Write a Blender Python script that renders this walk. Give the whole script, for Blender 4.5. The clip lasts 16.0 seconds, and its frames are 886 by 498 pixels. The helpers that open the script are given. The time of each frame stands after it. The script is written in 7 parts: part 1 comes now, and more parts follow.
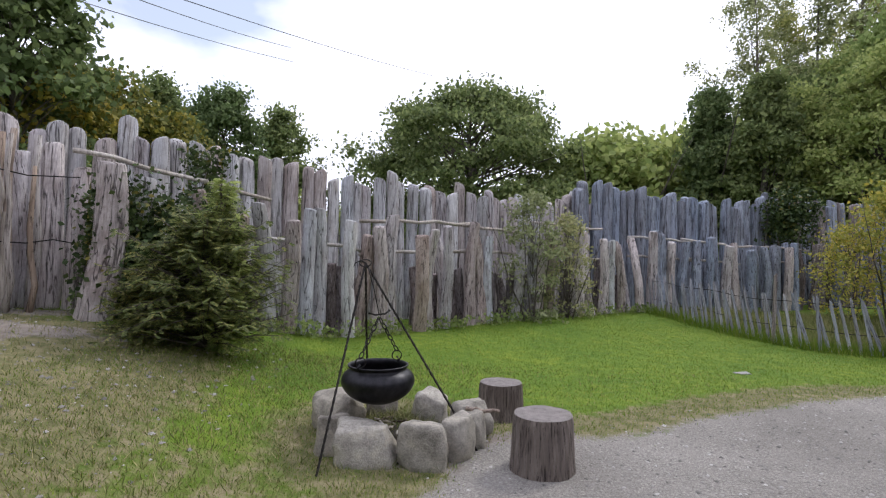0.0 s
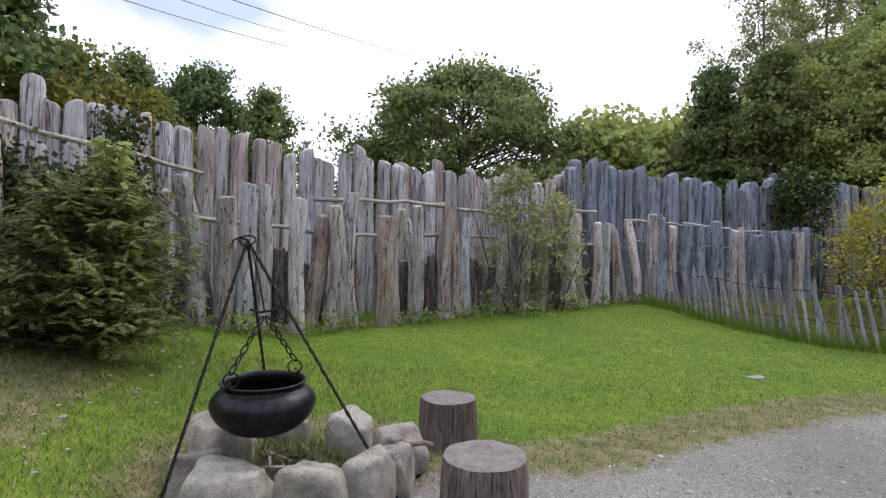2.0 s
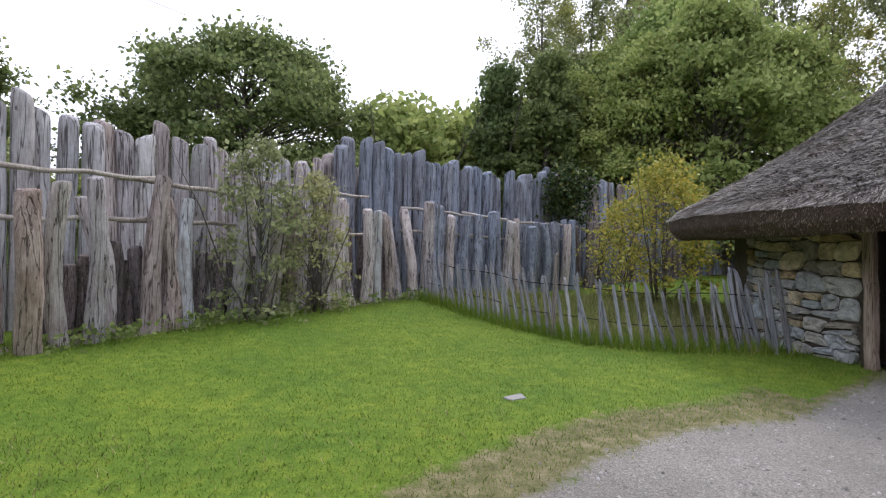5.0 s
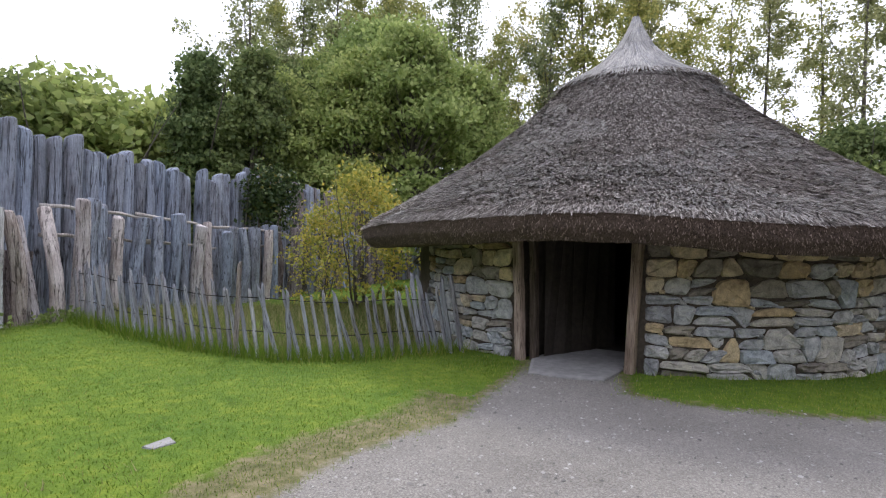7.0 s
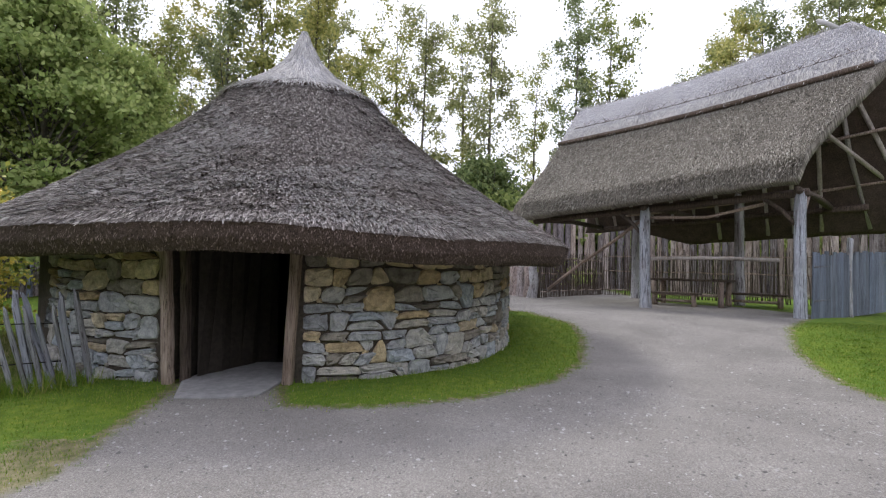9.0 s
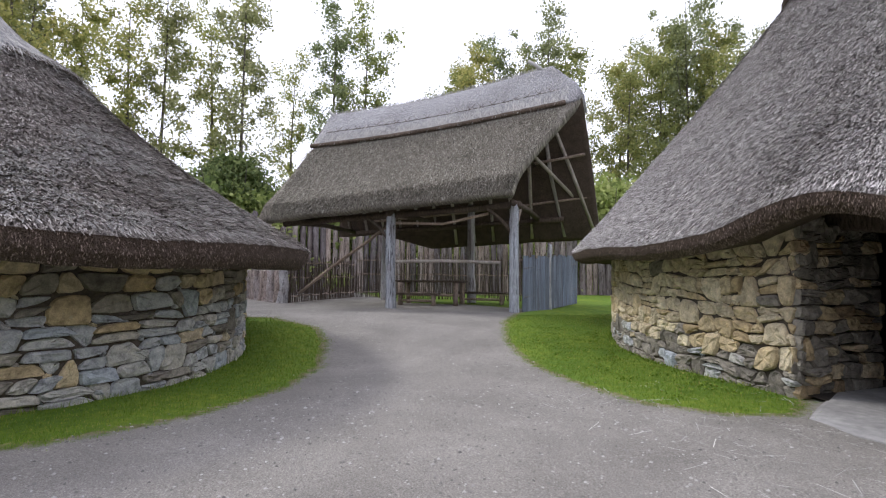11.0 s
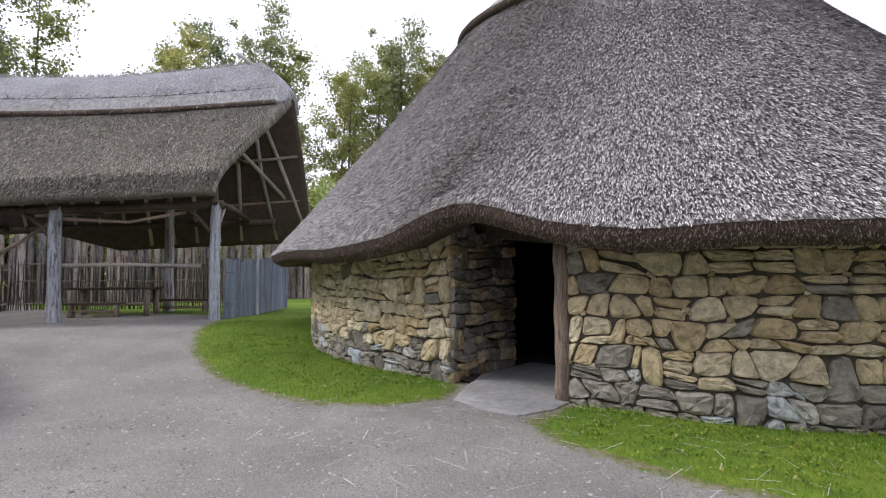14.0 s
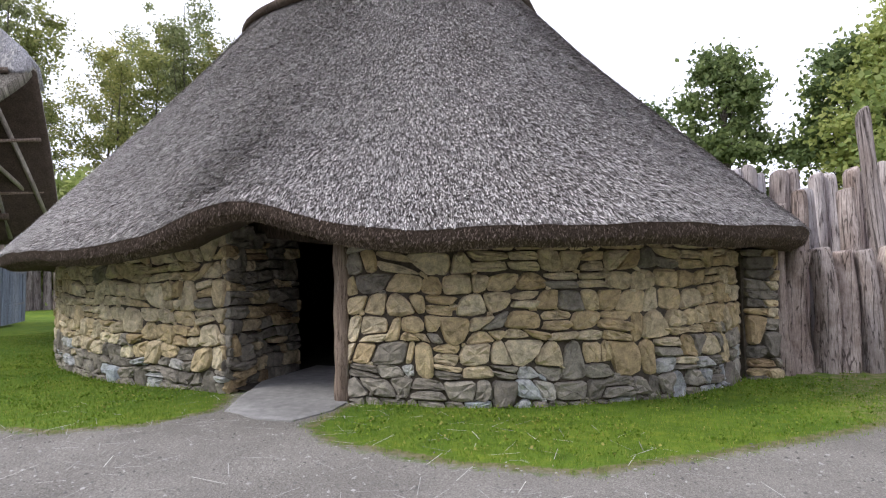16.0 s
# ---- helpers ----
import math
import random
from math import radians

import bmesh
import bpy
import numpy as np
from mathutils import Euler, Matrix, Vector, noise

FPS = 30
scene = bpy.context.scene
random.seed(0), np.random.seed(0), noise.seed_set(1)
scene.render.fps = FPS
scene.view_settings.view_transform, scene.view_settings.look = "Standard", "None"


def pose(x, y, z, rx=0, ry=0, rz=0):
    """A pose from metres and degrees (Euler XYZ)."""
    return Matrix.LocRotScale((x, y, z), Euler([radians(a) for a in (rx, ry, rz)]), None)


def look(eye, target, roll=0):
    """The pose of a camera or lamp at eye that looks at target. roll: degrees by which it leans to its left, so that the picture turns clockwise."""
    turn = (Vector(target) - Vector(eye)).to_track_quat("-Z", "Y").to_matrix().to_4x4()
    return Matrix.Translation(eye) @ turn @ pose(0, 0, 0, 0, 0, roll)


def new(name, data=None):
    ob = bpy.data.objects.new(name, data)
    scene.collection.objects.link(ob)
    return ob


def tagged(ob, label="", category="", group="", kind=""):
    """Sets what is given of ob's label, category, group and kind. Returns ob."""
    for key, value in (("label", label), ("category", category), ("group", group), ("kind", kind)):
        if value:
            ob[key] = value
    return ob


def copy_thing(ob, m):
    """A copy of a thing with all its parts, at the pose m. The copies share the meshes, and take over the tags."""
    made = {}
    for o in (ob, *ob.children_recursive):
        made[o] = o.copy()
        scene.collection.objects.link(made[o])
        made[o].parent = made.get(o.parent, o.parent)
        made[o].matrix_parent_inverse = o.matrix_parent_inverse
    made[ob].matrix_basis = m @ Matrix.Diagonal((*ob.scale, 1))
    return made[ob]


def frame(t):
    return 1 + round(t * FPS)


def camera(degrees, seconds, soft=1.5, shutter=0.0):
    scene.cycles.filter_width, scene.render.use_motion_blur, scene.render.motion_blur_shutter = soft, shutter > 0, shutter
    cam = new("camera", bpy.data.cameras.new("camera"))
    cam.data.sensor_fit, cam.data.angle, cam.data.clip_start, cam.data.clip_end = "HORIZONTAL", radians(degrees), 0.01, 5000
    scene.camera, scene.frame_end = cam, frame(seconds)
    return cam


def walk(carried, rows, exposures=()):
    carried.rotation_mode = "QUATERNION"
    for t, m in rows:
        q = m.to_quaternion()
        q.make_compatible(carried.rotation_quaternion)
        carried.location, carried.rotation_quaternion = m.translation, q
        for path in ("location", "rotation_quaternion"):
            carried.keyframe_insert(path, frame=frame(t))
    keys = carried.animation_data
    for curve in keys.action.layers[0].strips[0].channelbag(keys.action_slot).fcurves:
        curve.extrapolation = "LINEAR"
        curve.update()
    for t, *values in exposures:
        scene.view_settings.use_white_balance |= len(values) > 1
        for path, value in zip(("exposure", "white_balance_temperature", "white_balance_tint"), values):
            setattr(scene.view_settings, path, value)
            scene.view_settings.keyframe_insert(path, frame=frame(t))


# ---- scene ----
# the walk: seconds, place, yaw, pitch, roll
cam = camera(78.9, 16.0, soft=1.2)
ROWS = [
    (0, 0.000, 0.000, 1.600, -0.01, 0.74, -0.83),
    (0.5, 0.181, 0.279, 1.581, -0.09, 0.81, -0.78),
    (1, 0.289, 0.587, 1.557, 0.03, 0.29, -0.83),
    (1.5, 0.401, 0.952, 1.549, 0.13, -0.18, -0.86),
    (2, 0.551, 1.283, 1.515, 0.1, -0.4, -0.75),
    (2.5, 0.697, 1.636, 1.513, 0, -1.37, -0.71),
    (3, 0.871, 1.993, 1.559, -2.06, -1.65, -0.74),
    (5.5, 1.971, 3.134, 1.559, -27.56, -1.01, -1.32),
    (6, 2.168, 3.232, 1.581, -36.22, -0.66, -1.36),
    (6.5, 2.319, 3.227, 1.579, -44.31, -0.21, -1.35),
    (7, 2.447, 3.222, 1.590, -49.62, 0.04, -1.4),
    (7.5, 2.569, 3.216, 1.609, -58.46, 0.48, -1.41),
    (8, 2.600, 3.161, 1.615, -68.33, 1.05, -1.33),
    (10.5, 2.826, 2.650, 1.615, -99.46, 2.27, -0.73),
    (11, 2.778, 2.559, 1.603, -107.21, 2.5, -0.47),
    (11.5, 2.745, 2.473, 1.592, -114.33, 2.61, -0.24),
    (12, 2.699, 2.332, 1.599, -119.77, 2.67, -0.04),
    (12.5, 2.611, 2.200, 1.596, -123.59, 2.82, 0.06),
    (13, 2.548, 2.102, 1.592, -126.64, 2.89, 0.14),
    (13.5, 2.542, 2.011, 1.578, -130.16, 2.86, 0.15),
    (14, 2.523, 1.927, 1.595, -135.34, 2.91, 0.35),
    (14.5, 2.455, 1.870, 1.587, -141.56, 3.06, 0.6),
    (15, 2.395, 1.833, 1.583, -147.64, 3.04, 0.87),
    (15.5, 2.341, 1.800, 1.574, -152.55, 2.99, 1.06),
    (16, 2.314, 1.776, 1.564, -156.33, 2.94, 1.22),
]
walk(cam, [(t, pose(x, y, z, 90 + pitch, roll, yaw)) for t, x, y, z, yaw, pitch, roll in ROWS],
     [(0, -0.14), (2, -0.11), (5.5, 0.0), (7, 0.13), (8, 0.14), (10.5, 0.03), (13, -0.02), (16, 0.06)])

# ---- sky, sun and exposure ----
SUN_EL, SUN_AZ = radians(44), radians(48)
world = bpy.data.worlds.new("sky")
scene.world = world
world.use_nodes = True
wn, wl = world.node_tree.nodes, world.node_tree.links
wn.clear()
w_out, w_bg = wn.new("ShaderNodeOutputWorld"), wn.new("ShaderNodeBackground")
w_sky = wn.new("ShaderNodeTexSky")
w_sky.sky_type, w_sky.sun_disc = "NISHITA", False
w_sky.sun_elevation, w_sky.sun_rotation = SUN_EL, SUN_AZ
w_sky.air_density, w_sky.dust_density, w_sky.ozone_density = 1.2, 0.6, 1.5
w_tc, w_map, w_noise, w_ramp = wn.new("ShaderNodeTexCoord"), wn.new("ShaderNodeMapping"), wn.new("ShaderNodeTexNoise"), wn.new("ShaderNodeValToRGB")
w_map.inputs["Location"].default_value = (0.35, 0.1, 0.0)
w_map.inputs["Scale"].default_value = (1.0, 1.0, 2.2)
w_noise.inputs["Scale"].default_value, w_noise.inputs["Detail"].default_value, w_noise.inputs["Roughness"].default_value = 2.1, 6.0, 0.52
w_ramp.color_ramp.elements[0].position, w_ramp.color_ramp.elements[1].position = 0.27, 0.42
w_ramp.color_ramp.elements[0].color = (0.36, 0.36, 0.36, 1)
w_mix = wn.new("ShaderNodeMixRGB")
w_mix.inputs["Color2"].default_value = (9.45, 9.55, 11.35, 1)
wl.new(w_tc.outputs["Generated"], w_map.inputs["Vector"])
wl.new(w_map.outputs["Vector"], w_noise.inputs["Vector"])
# a break in the cloud towards the north-west
w_dist, w_gap, w_sum = wn.new("ShaderNodeVectorMath"), wn.new("ShaderNodeMath"), wn.new("ShaderNodeMath")
w_dist.operation, w_dist.inputs[1].default_value = "DISTANCE", (-0.4, 0.82, 0.42)
w_gap.operation, w_gap.inputs[1].default_value, w_gap.inputs[2].default_value = "MULTIPLY_ADD", 1.1, -0.36
w_gap.use_clamp = False
w_min = wn.new("ShaderNodeMath")
w_min.operation, w_min.inputs[1].default_value = "MINIMUM", 0.12
wl.new(w_tc.outputs["Generated"], w_dist.inputs[0])
wl.new(w_dist.outputs["Value"], w_gap.inputs[0])
wl.new(w_gap.outputs[0], w_min.inputs[0])
wl.new(w_noise.outputs["Fac"], w_sum.inputs[0])
wl.new(w_min.outputs[0], w_sum.inputs[1])
wl.new(w_sum.outputs[0], w_ramp.inputs["Fac"])
wl.new(w_ramp.outputs["Color"], w_mix.inputs["Fac"])
wl.new(w_sky.outputs["Color"], w_mix.inputs["Color1"])
wl.new(w_mix.outputs["Color"], w_bg.inputs["Color"])
w_bg.inputs["Strength"].default_value = 0.158
wl.new(w_bg.outputs["Background"], w_out.inputs["Surface"])

sun = new("sun", bpy.data.lights.new("sun", "SUN"))
sun.data.energy, sun.data.angle, sun.data.color = 2.1, radians(12), (1.0, 0.97, 0.92)
sun.matrix_world = look((0, 0, 60), (60 * -math.sin(SUN_AZ) * math.cos(SUN_EL), 60 * -math.cos(SUN_AZ) * math.cos(SUN_EL), 60 - 60 * math.sin(SUN_EL)))


# ---- materials ----
def material(name, rough=0.85, metal=0.0):
    m = bpy.data.materials.new(name)
    m.use_nodes = True
    b = m.node_tree.nodes["Principled BSDF"]
    b.inputs["Roughness"].default_value, b.inputs["Metallic"].default_value = rough, metal
    b.inputs["Specular IOR Level"].default_value = 0.25
    return m, m.node_tree.nodes, m.node_tree.links, b


def link_noise(n, l, vec, scale, detail=5.0, rough=0.6, stretch=(1, 1, 1)):
    mp, t = n.new("ShaderNodeMapping"), n.new("ShaderNodeTexNoise")
    mp.inputs["Scale"].default_value = stretch
    t.inputs["Scale"].default_value, t.inputs["Detail"].default_value, t.inputs["Roughness"].default_value = scale, detail, rough
    l.new(vec, mp.inputs["Vector"])
    l.new(mp.outputs["Vector"], t.inputs["Vector"])
    return t.outputs["Fac"]


def ramp(n, l, fac, stops):
    r = n.new("ShaderNodeValToRGB")
    e = r.color_ramp.elements
    while len(e) < len(stops):
        e.new(0.5)
    for el, (p, c) in zip(e, stops):
        el.position, el.color = p, (*c, 1)
    l.new(fac, r.inputs["Fac"])
    return r.outputs["Color"]


def mix(n, l, a, b, fac, mode="MIX"):
    m = n.new("ShaderNodeMixRGB")
    m.blend_type = mode
    for sock, v in (("Fac", fac), ("Color1", a), ("Color2", b)):
        if isinstance(v, (int, float)):
            m.inputs[sock].default_value = v if sock == "Fac" else (v, v, v, 1)
        elif isinstance(v, tuple):
            m.inputs[sock].default_value = (*v, 1)
        else:
            l.new(v, m.inputs[sock])
    return m.outputs["Color"]


def bump(n, l, b, height, strength=0.5, distance=0.02):
    k = n.new("ShaderNodeBump")
    k.inputs["Strength"].default_value, k.inputs["Distance"].default_value = strength, distance
    l.new(height, k.inputs["Height"])
    l.new(k.outputs["Normal"], b.inputs["Normal"])


def obj_coords(n, l, random_shift=True):
    """Object coordinates, shifted piece by piece so that no two pieces look the same."""
    tc, info = n.new("ShaderNodeTexCoord"), n.new("ShaderNodeObjectInfo")
    add, mul = n.new("ShaderNodeVectorMath"), n.new("ShaderNodeMath")
    mul.operation, mul.inputs[1].default_value = "MULTIPLY", 37.0
    l.new(info.outputs["Random"], mul.inputs[0])
    l.new(tc.outputs["Object"], add.inputs[0])
    if random_shift:
        l.new(mul.outputs[0], add.inputs[1])
    return add.outputs["Vector"], info.outputs["Random"]


def world_coords(n):
    return n.new("ShaderNodeNewGeometry").outputs["Position"]


def weathered_wood(name, stops, grain=(9, 9, 0.7), knots=0.85, crack=(6, 6, 0.35), edge=(0.36, 0.47)):
    m, n, l, b = material(name, 0.88)
    v, rnd = obj_coords(n, l)
    g = link_noise(n, l, v, 3.2, 8, 0.62, grain)
    f = link_noise(n, l, v, 11, 4, 0.7, crack)
    big = link_noise(n, l, v, 1.1, 3, 0.5)
    c = ramp(n, l, g, [(0.25, stops[0]), (0.5, stops[1]), (0.75, stops[2])])
    c = mix(n, l, c, ramp(n, l, f, [(edge[0], (0.12, 0.1, 0.09)), (edge[1], (1, 1, 1))]), knots, "MULTIPLY")
    c = mix(n, l, c, ramp(n, l, big, [(0.35, (0.7, 0.66, 0.63)), (0.65, (1.15, 1.13, 1.12))]), 0.9, "MULTIPLY")
    tint = ramp(n, l, rnd, [(0.0, (0.82, 0.79, 0.77)), (0.35, (1.02, 0.98, 0.94)), (0.7, (0.95, 0.96, 1.0)), (1.0, (1.2, 1.15, 1.1))])
    c = mix(n, l, c, tint, 0.9, "MULTIPLY")
    l.new(c, b.inputs["Base Color"])
    bump(n, l, b, mix(n, l, g, f, 0.6), 1.0, 0.035)
    return m


OAK = weathered_wood("weathered_oak", [(0.22, 0.2, 0.19), (0.44, 0.42, 0.405), (0.64, 0.62, 0.605)])
OAK_BLUE = weathered_wood("silvered_oak", [(0.17, 0.18, 0.21), (0.34, 0.36, 0.41), (0.5, 0.525, 0.58)])
OAK_WARM = weathered_wood("brown_oak", [(0.2, 0.155, 0.125), (0.38, 0.31, 0.255), (0.56, 0.48, 0.41)])
DARK_WOOD = weathered_wood("dark_wood", [(0.05, 0.04, 0.032), (0.11, 0.088, 0.07), (0.2, 0.165, 0.135)])
PLANK_BLUE = weathered_wood("blue_grey_plank", [(0.12, 0.145, 0.185), (0.22, 0.265, 0.335), (0.33, 0.385, 0.47)], knots=0.5)
PALE_POLE = weathered_wood("peeled_pole", [(0.3, 0.28, 0.25), (0.5, 0.48, 0.45), (0.66, 0.64, 0.6)], knots=0.35)



def log_wood(name, stops):
    """Wood for whole trunks, whose own coordinates run once over the width and once over the height: fine grain, drying cracks, knot holes, stains."""
    m, n, l, b = material(name, 0.9)
    v, rnd = obj_coords(n, l)
    fine = link_noise(n, l, v, 1.0, 6, 0.7, (16, 16, 12))
    crack = link_noise(n, l, v, 1.0, 3, 0.5, (3.0, 3.0, 1.7))
    holes = link_noise(n, l, v, 1.0, 2, 0.5, (5, 5, 15))
    rough = link_noise(n, l, v, 1.0, 6, 0.65, (5, 5, 40))
    big = link_noise(n, l, v, 1.0, 4, 0.55, (1.2, 1.2, 4.5))
    c = ramp(n, l, fine, [(0.32, stops[0]), (0.5, stops[1]), (0.66, stops[2])])
    lines = ramp(n, l, crack, [(0.474, (1, 1, 1)), (0.492, (0.1, 0.085, 0.08)), (0.5, (0.1, 0.085, 0.08)), (0.517, (1, 1, 1))])
    c = mix(n, l, c, lines, 0.75, "MULTIPLY")
    c = mix(n, l, c, ramp(n, l, holes, [(0.66, (1, 1, 1)), (0.73, (0.22, 0.19, 0.17))]), 0.8, "MULTIPLY")
    c = mix(n, l, c, ramp(n, l, rough, [(0.3, (0.76, 0.74, 0.73)), (0.5, (1, 1, 1)), (0.7, (1.1, 1.1, 1.1))]), 0.7, "MULTIPLY")
    c = mix(n, l, c, ramp(n, l, big, [(0.34, (0.74, 0.69, 0.66)), (0.5, (1, 0.99, 0.98)), (0.66, (1.16, 1.16, 1.16))]), 0.95, "MULTIPLY")
    tint = ramp(n, l, rnd, [(0.0, (0.72, 0.7, 0.69)), (0.3, (1.0, 0.95, 0.92)), (0.6, (0.92, 0.95, 1.0)), (1.0, (1.22, 1.18, 1.15))])
    c = mix(n, l, c, tint, 0.95, "MULTIPLY")
    l.new(c, b.inputs["Base Color"])
    bump(n, l, b, mix(n, l, mix(n, l, fine, rough, 0.4), lines, 0.5), 1.0, 0.035)
    return m


LOG_OAK = log_wood("log_oak", [(0.32, 0.295, 0.295), (0.49, 0.455, 0.455), (0.63, 0.595, 0.595)])
# bluish and darker than the other logs: the far rows' shade in the colour
LOG_BLUE_SHADE = log_wood("log_blue_shade", [(0.15, 0.17, 0.215), (0.245, 0.28, 0.345), (0.35, 0.395, 0.475)])
# dark brown logs: damp stain, and shade put into the colour
LOG_DAMP_SHADE = log_wood("log_damp_shade", [(0.08, 0.065, 0.06), (0.19, 0.165, 0.165), (0.32, 0.3, 0.31)])
LOG_WARM = log_wood("log_brown", [(0.22, 0.18, 0.165), (0.38, 0.325, 0.3), (0.51, 0.45, 0.42)])
LOG_POST = log_wood("log_blue_grey", [(0.22, 0.25, 0.29), (0.4, 0.44, 0.49), (0.55, 0.6, 0.66)])
LOG_GREY = log_wood("log_grey", [(0.33, 0.335, 0.35), (0.47, 0.48, 0.5), (0.6, 0.61, 0.63)])


def stone_material(name, stops):
    m, n, l, b = material(name, 0.92)
    v, rnd = obj_coords(n, l)
    g = link_noise(n, l, v, 9, 9, 0.62)
    fine = link_noise(n, l, v, 60, 4, 0.7)
    isl = n.new("ShaderNodeNewGeometry").outputs["Random Per Island"]
    tone = mix(n, l, rnd, isl, 0.5)
    c = ramp(n, l, tone, [(p, k) for p, k in stops])
    c = mix(n, l, c, ramp(n, l, g, [(0.3, (0.5, 0.5, 0.5)), (0.5, (0.95, 0.95, 0.95)), (0.72, (1.3, 1.28, 1.22))]), 1.0, "MULTIPLY")
    c = mix(n, l, c, ramp(n, l, fine, [(0.35, (0.72, 0.72, 0.72)), (0.6, (1.08, 1.08, 1.08))]), 0.8, "MULTIPLY")
    lich = link_noise(n, l, v, 5, 6, 0.7)
    c = mix(n, l, c, (0.42, 0.42, 0.33), mix(n, l, 0.0, ramp(n, l, lich, [(0.63, (0, 0, 0)), (0.72, (0.4, 0.4, 0.4))]), 1.0))
    l.new(c, b.inputs["Base Color"])
    bump(n, l, b, mix(n, l, g, fine, 0.4), 0.7, 0.03)
    return m


STONE_GREY = stone_material("grey_rubble", [(0.2, (0.32, 0.33, 0.345)), (0.45, (0.48, 0.495, 0.505)), (0.6, (0.5, 0.47, 0.41)), (0.75, (0.42, 0.465, 0.51)), (0.9, (0.63, 0.62, 0.6))])
STONE_TAN = stone_material("tan_rubble", [(0.15, (0.32, 0.235, 0.145)), (0.35, (0.5, 0.39, 0.235)), (0.5, (0.6, 0.49, 0.315)), (0.65, (0.55, 0.465, 0.33)), (0.85, (0.74, 0.65, 0.47))])
STONE_DARK = stone_material("dark_footing_stone", [(0.2, (0.17, 0.155, 0.135)), (0.5, (0.27, 0.245, 0.21)), (0.85, (0.38, 0.35, 0.3))])
STONE_FIRE = stone_material("hearth_stone", [(0.2, (0.29, 0.27, 0.235)), (0.5, (0.4, 0.375, 0.33)), (0.85, (0.52, 0.49, 0.435))])


def plain(name, a, b_, scale=6, rough=0.9, bump_s=0.4, bump_d=0.02, metal=0.0, detail=8):
    m, n, l, b = material(name, rough, metal)
    v = world_coords(n)
    g = link_noise(n, l, v, scale, detail, 0.62)
    big = link_noise(n, l, v, scale * 0.13, 3, 0.5)
    c = ramp(n, l, g, [(0.3, a), (0.7, b_)])
    c = mix(n, l, c, ramp(n, l, big, [(0.3, (0.75, 0.75, 0.75)), (0.7, (1.15, 1.15, 1.15))]), 0.9, "MULTIPLY")
    l.new(c, b.inputs["Base Color"])
    bump(n, l, b, g, bump_s, bump_d)
    return m


# earth mortar, darkened to paint the shadow in the joints
MORTAR_SHADED = plain("shaded_earth_mortar", (0.05, 0.042, 0.034), (0.12, 0.1, 0.08), 22)
# near-black: the huts' inner shade put into the colour; also the hearth ash
DAUB_SHADE_ASH = plain("daub_shade_ash", (0.03, 0.026, 0.022), (0.06, 0.05, 0.042), 12)
SLAB = plain("worn_slab", (0.22, 0.218, 0.218), (0.35, 0.342, 0.335), 9, 0.8, 0.3, 0.01)
SOOT = plain("soot_iron", (0.012, 0.012, 0.014), (0.04, 0.04, 0.045), 14, 0.42, 0.25, 0.004, 0.7)
IRON = plain("wrought_iron", (0.02, 0.018, 0.018), (0.06, 0.055, 0.052), 30, 0.55, 0.4, 0.004, 0.8)
CABLE = plain("cable", (0.1, 0.1, 0.11), (0.14, 0.14, 0.15), 2)


def thatch_material(name, stops):
    m, n, l, b = material(name, 0.95)
    uv = n.new("ShaderNodeUVMap")
    uv.uv_map = "slope"
    v = uv.outputs["UV"]
    g = link_noise(n, l, v, 30, 5, 0.65, (1.0, 0.42, 1))
    f = link_noise(n, l, v, 85, 3, 0.7, (1.0, 0.4, 1))
    band = link_noise(n, l, v, 1.0, 4, 0.6, (0.5, 3.2, 1))
    big = link_noise(n, l, v, 0.55, 5, 0.6)
    c = ramp(n, l, g, [(0.32, stops[0]), (0.5, stops[1]), (0.66, stops[2])])
    c = mix(n, l, c, ramp(n, l, f, [(0.38, (0.3, 0.28, 0.27)), (0.52, (1, 1, 1)), (0.66, (1.35, 1.35, 1.35))]), 0.9, "MULTIPLY")
    c = mix(n, l, c, ramp(n, l, band, [(0.35, (0.88, 0.87, 0.86)), (0.6, (1.05, 1.05, 1.05))]), 0.35, "MULTIPLY")
    c = mix(n, l, c, ramp(n, l, big, [(0.3, (0.68, 0.66, 0.64)), (0.5, (1, 1, 1)), (0.7, (1.15, 1.15, 1.12))]), 1.0, "MULTIPLY")
    l.new(c, b.inputs["Base Color"])
    bump(n, l, b, mix(n, l, g, f, 0.5), 1.0, 0.045)
    return m


THATCH_SHED = thatch_material("mossy_thatch", [(0.09, 0.082, 0.067), (0.23, 0.21, 0.177), (0.42, 0.39, 0.335)])
# brown reed lining, darkened to hold the shade inside the shed
REED_SHADED = plain("shaded_reed_lining", (0.05, 0.038, 0.03), (0.15, 0.112, 0.088), 30, 0.95, 0.8, 0.03)
THATCH = thatch_material("brown_thatch", [(0.095, 0.084, 0.078), (0.28, 0.25, 0.232), (0.52, 0.48, 0.45)])
THATCH_GREY = thatch_material("grey_thatch", [(0.1, 0.092, 0.09), (0.31, 0.29, 0.285), (0.6, 0.57, 0.56)])
CAP = thatch_material("pale_ridge_straw", [(0.22, 0.22, 0.235), (0.4, 0.4, 0.42), (0.6, 0.6, 0.615)])
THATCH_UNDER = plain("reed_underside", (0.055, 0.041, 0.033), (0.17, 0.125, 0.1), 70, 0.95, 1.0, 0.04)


def strand_material(name, stops):
    m, n, l, b = material(name, 0.9)
    r = n.new("ShaderNodeNewGeometry").outputs["Random Per Island"]
    l.new(ramp(n, l, r, stops), b.inputs["Base Color"])
    return m


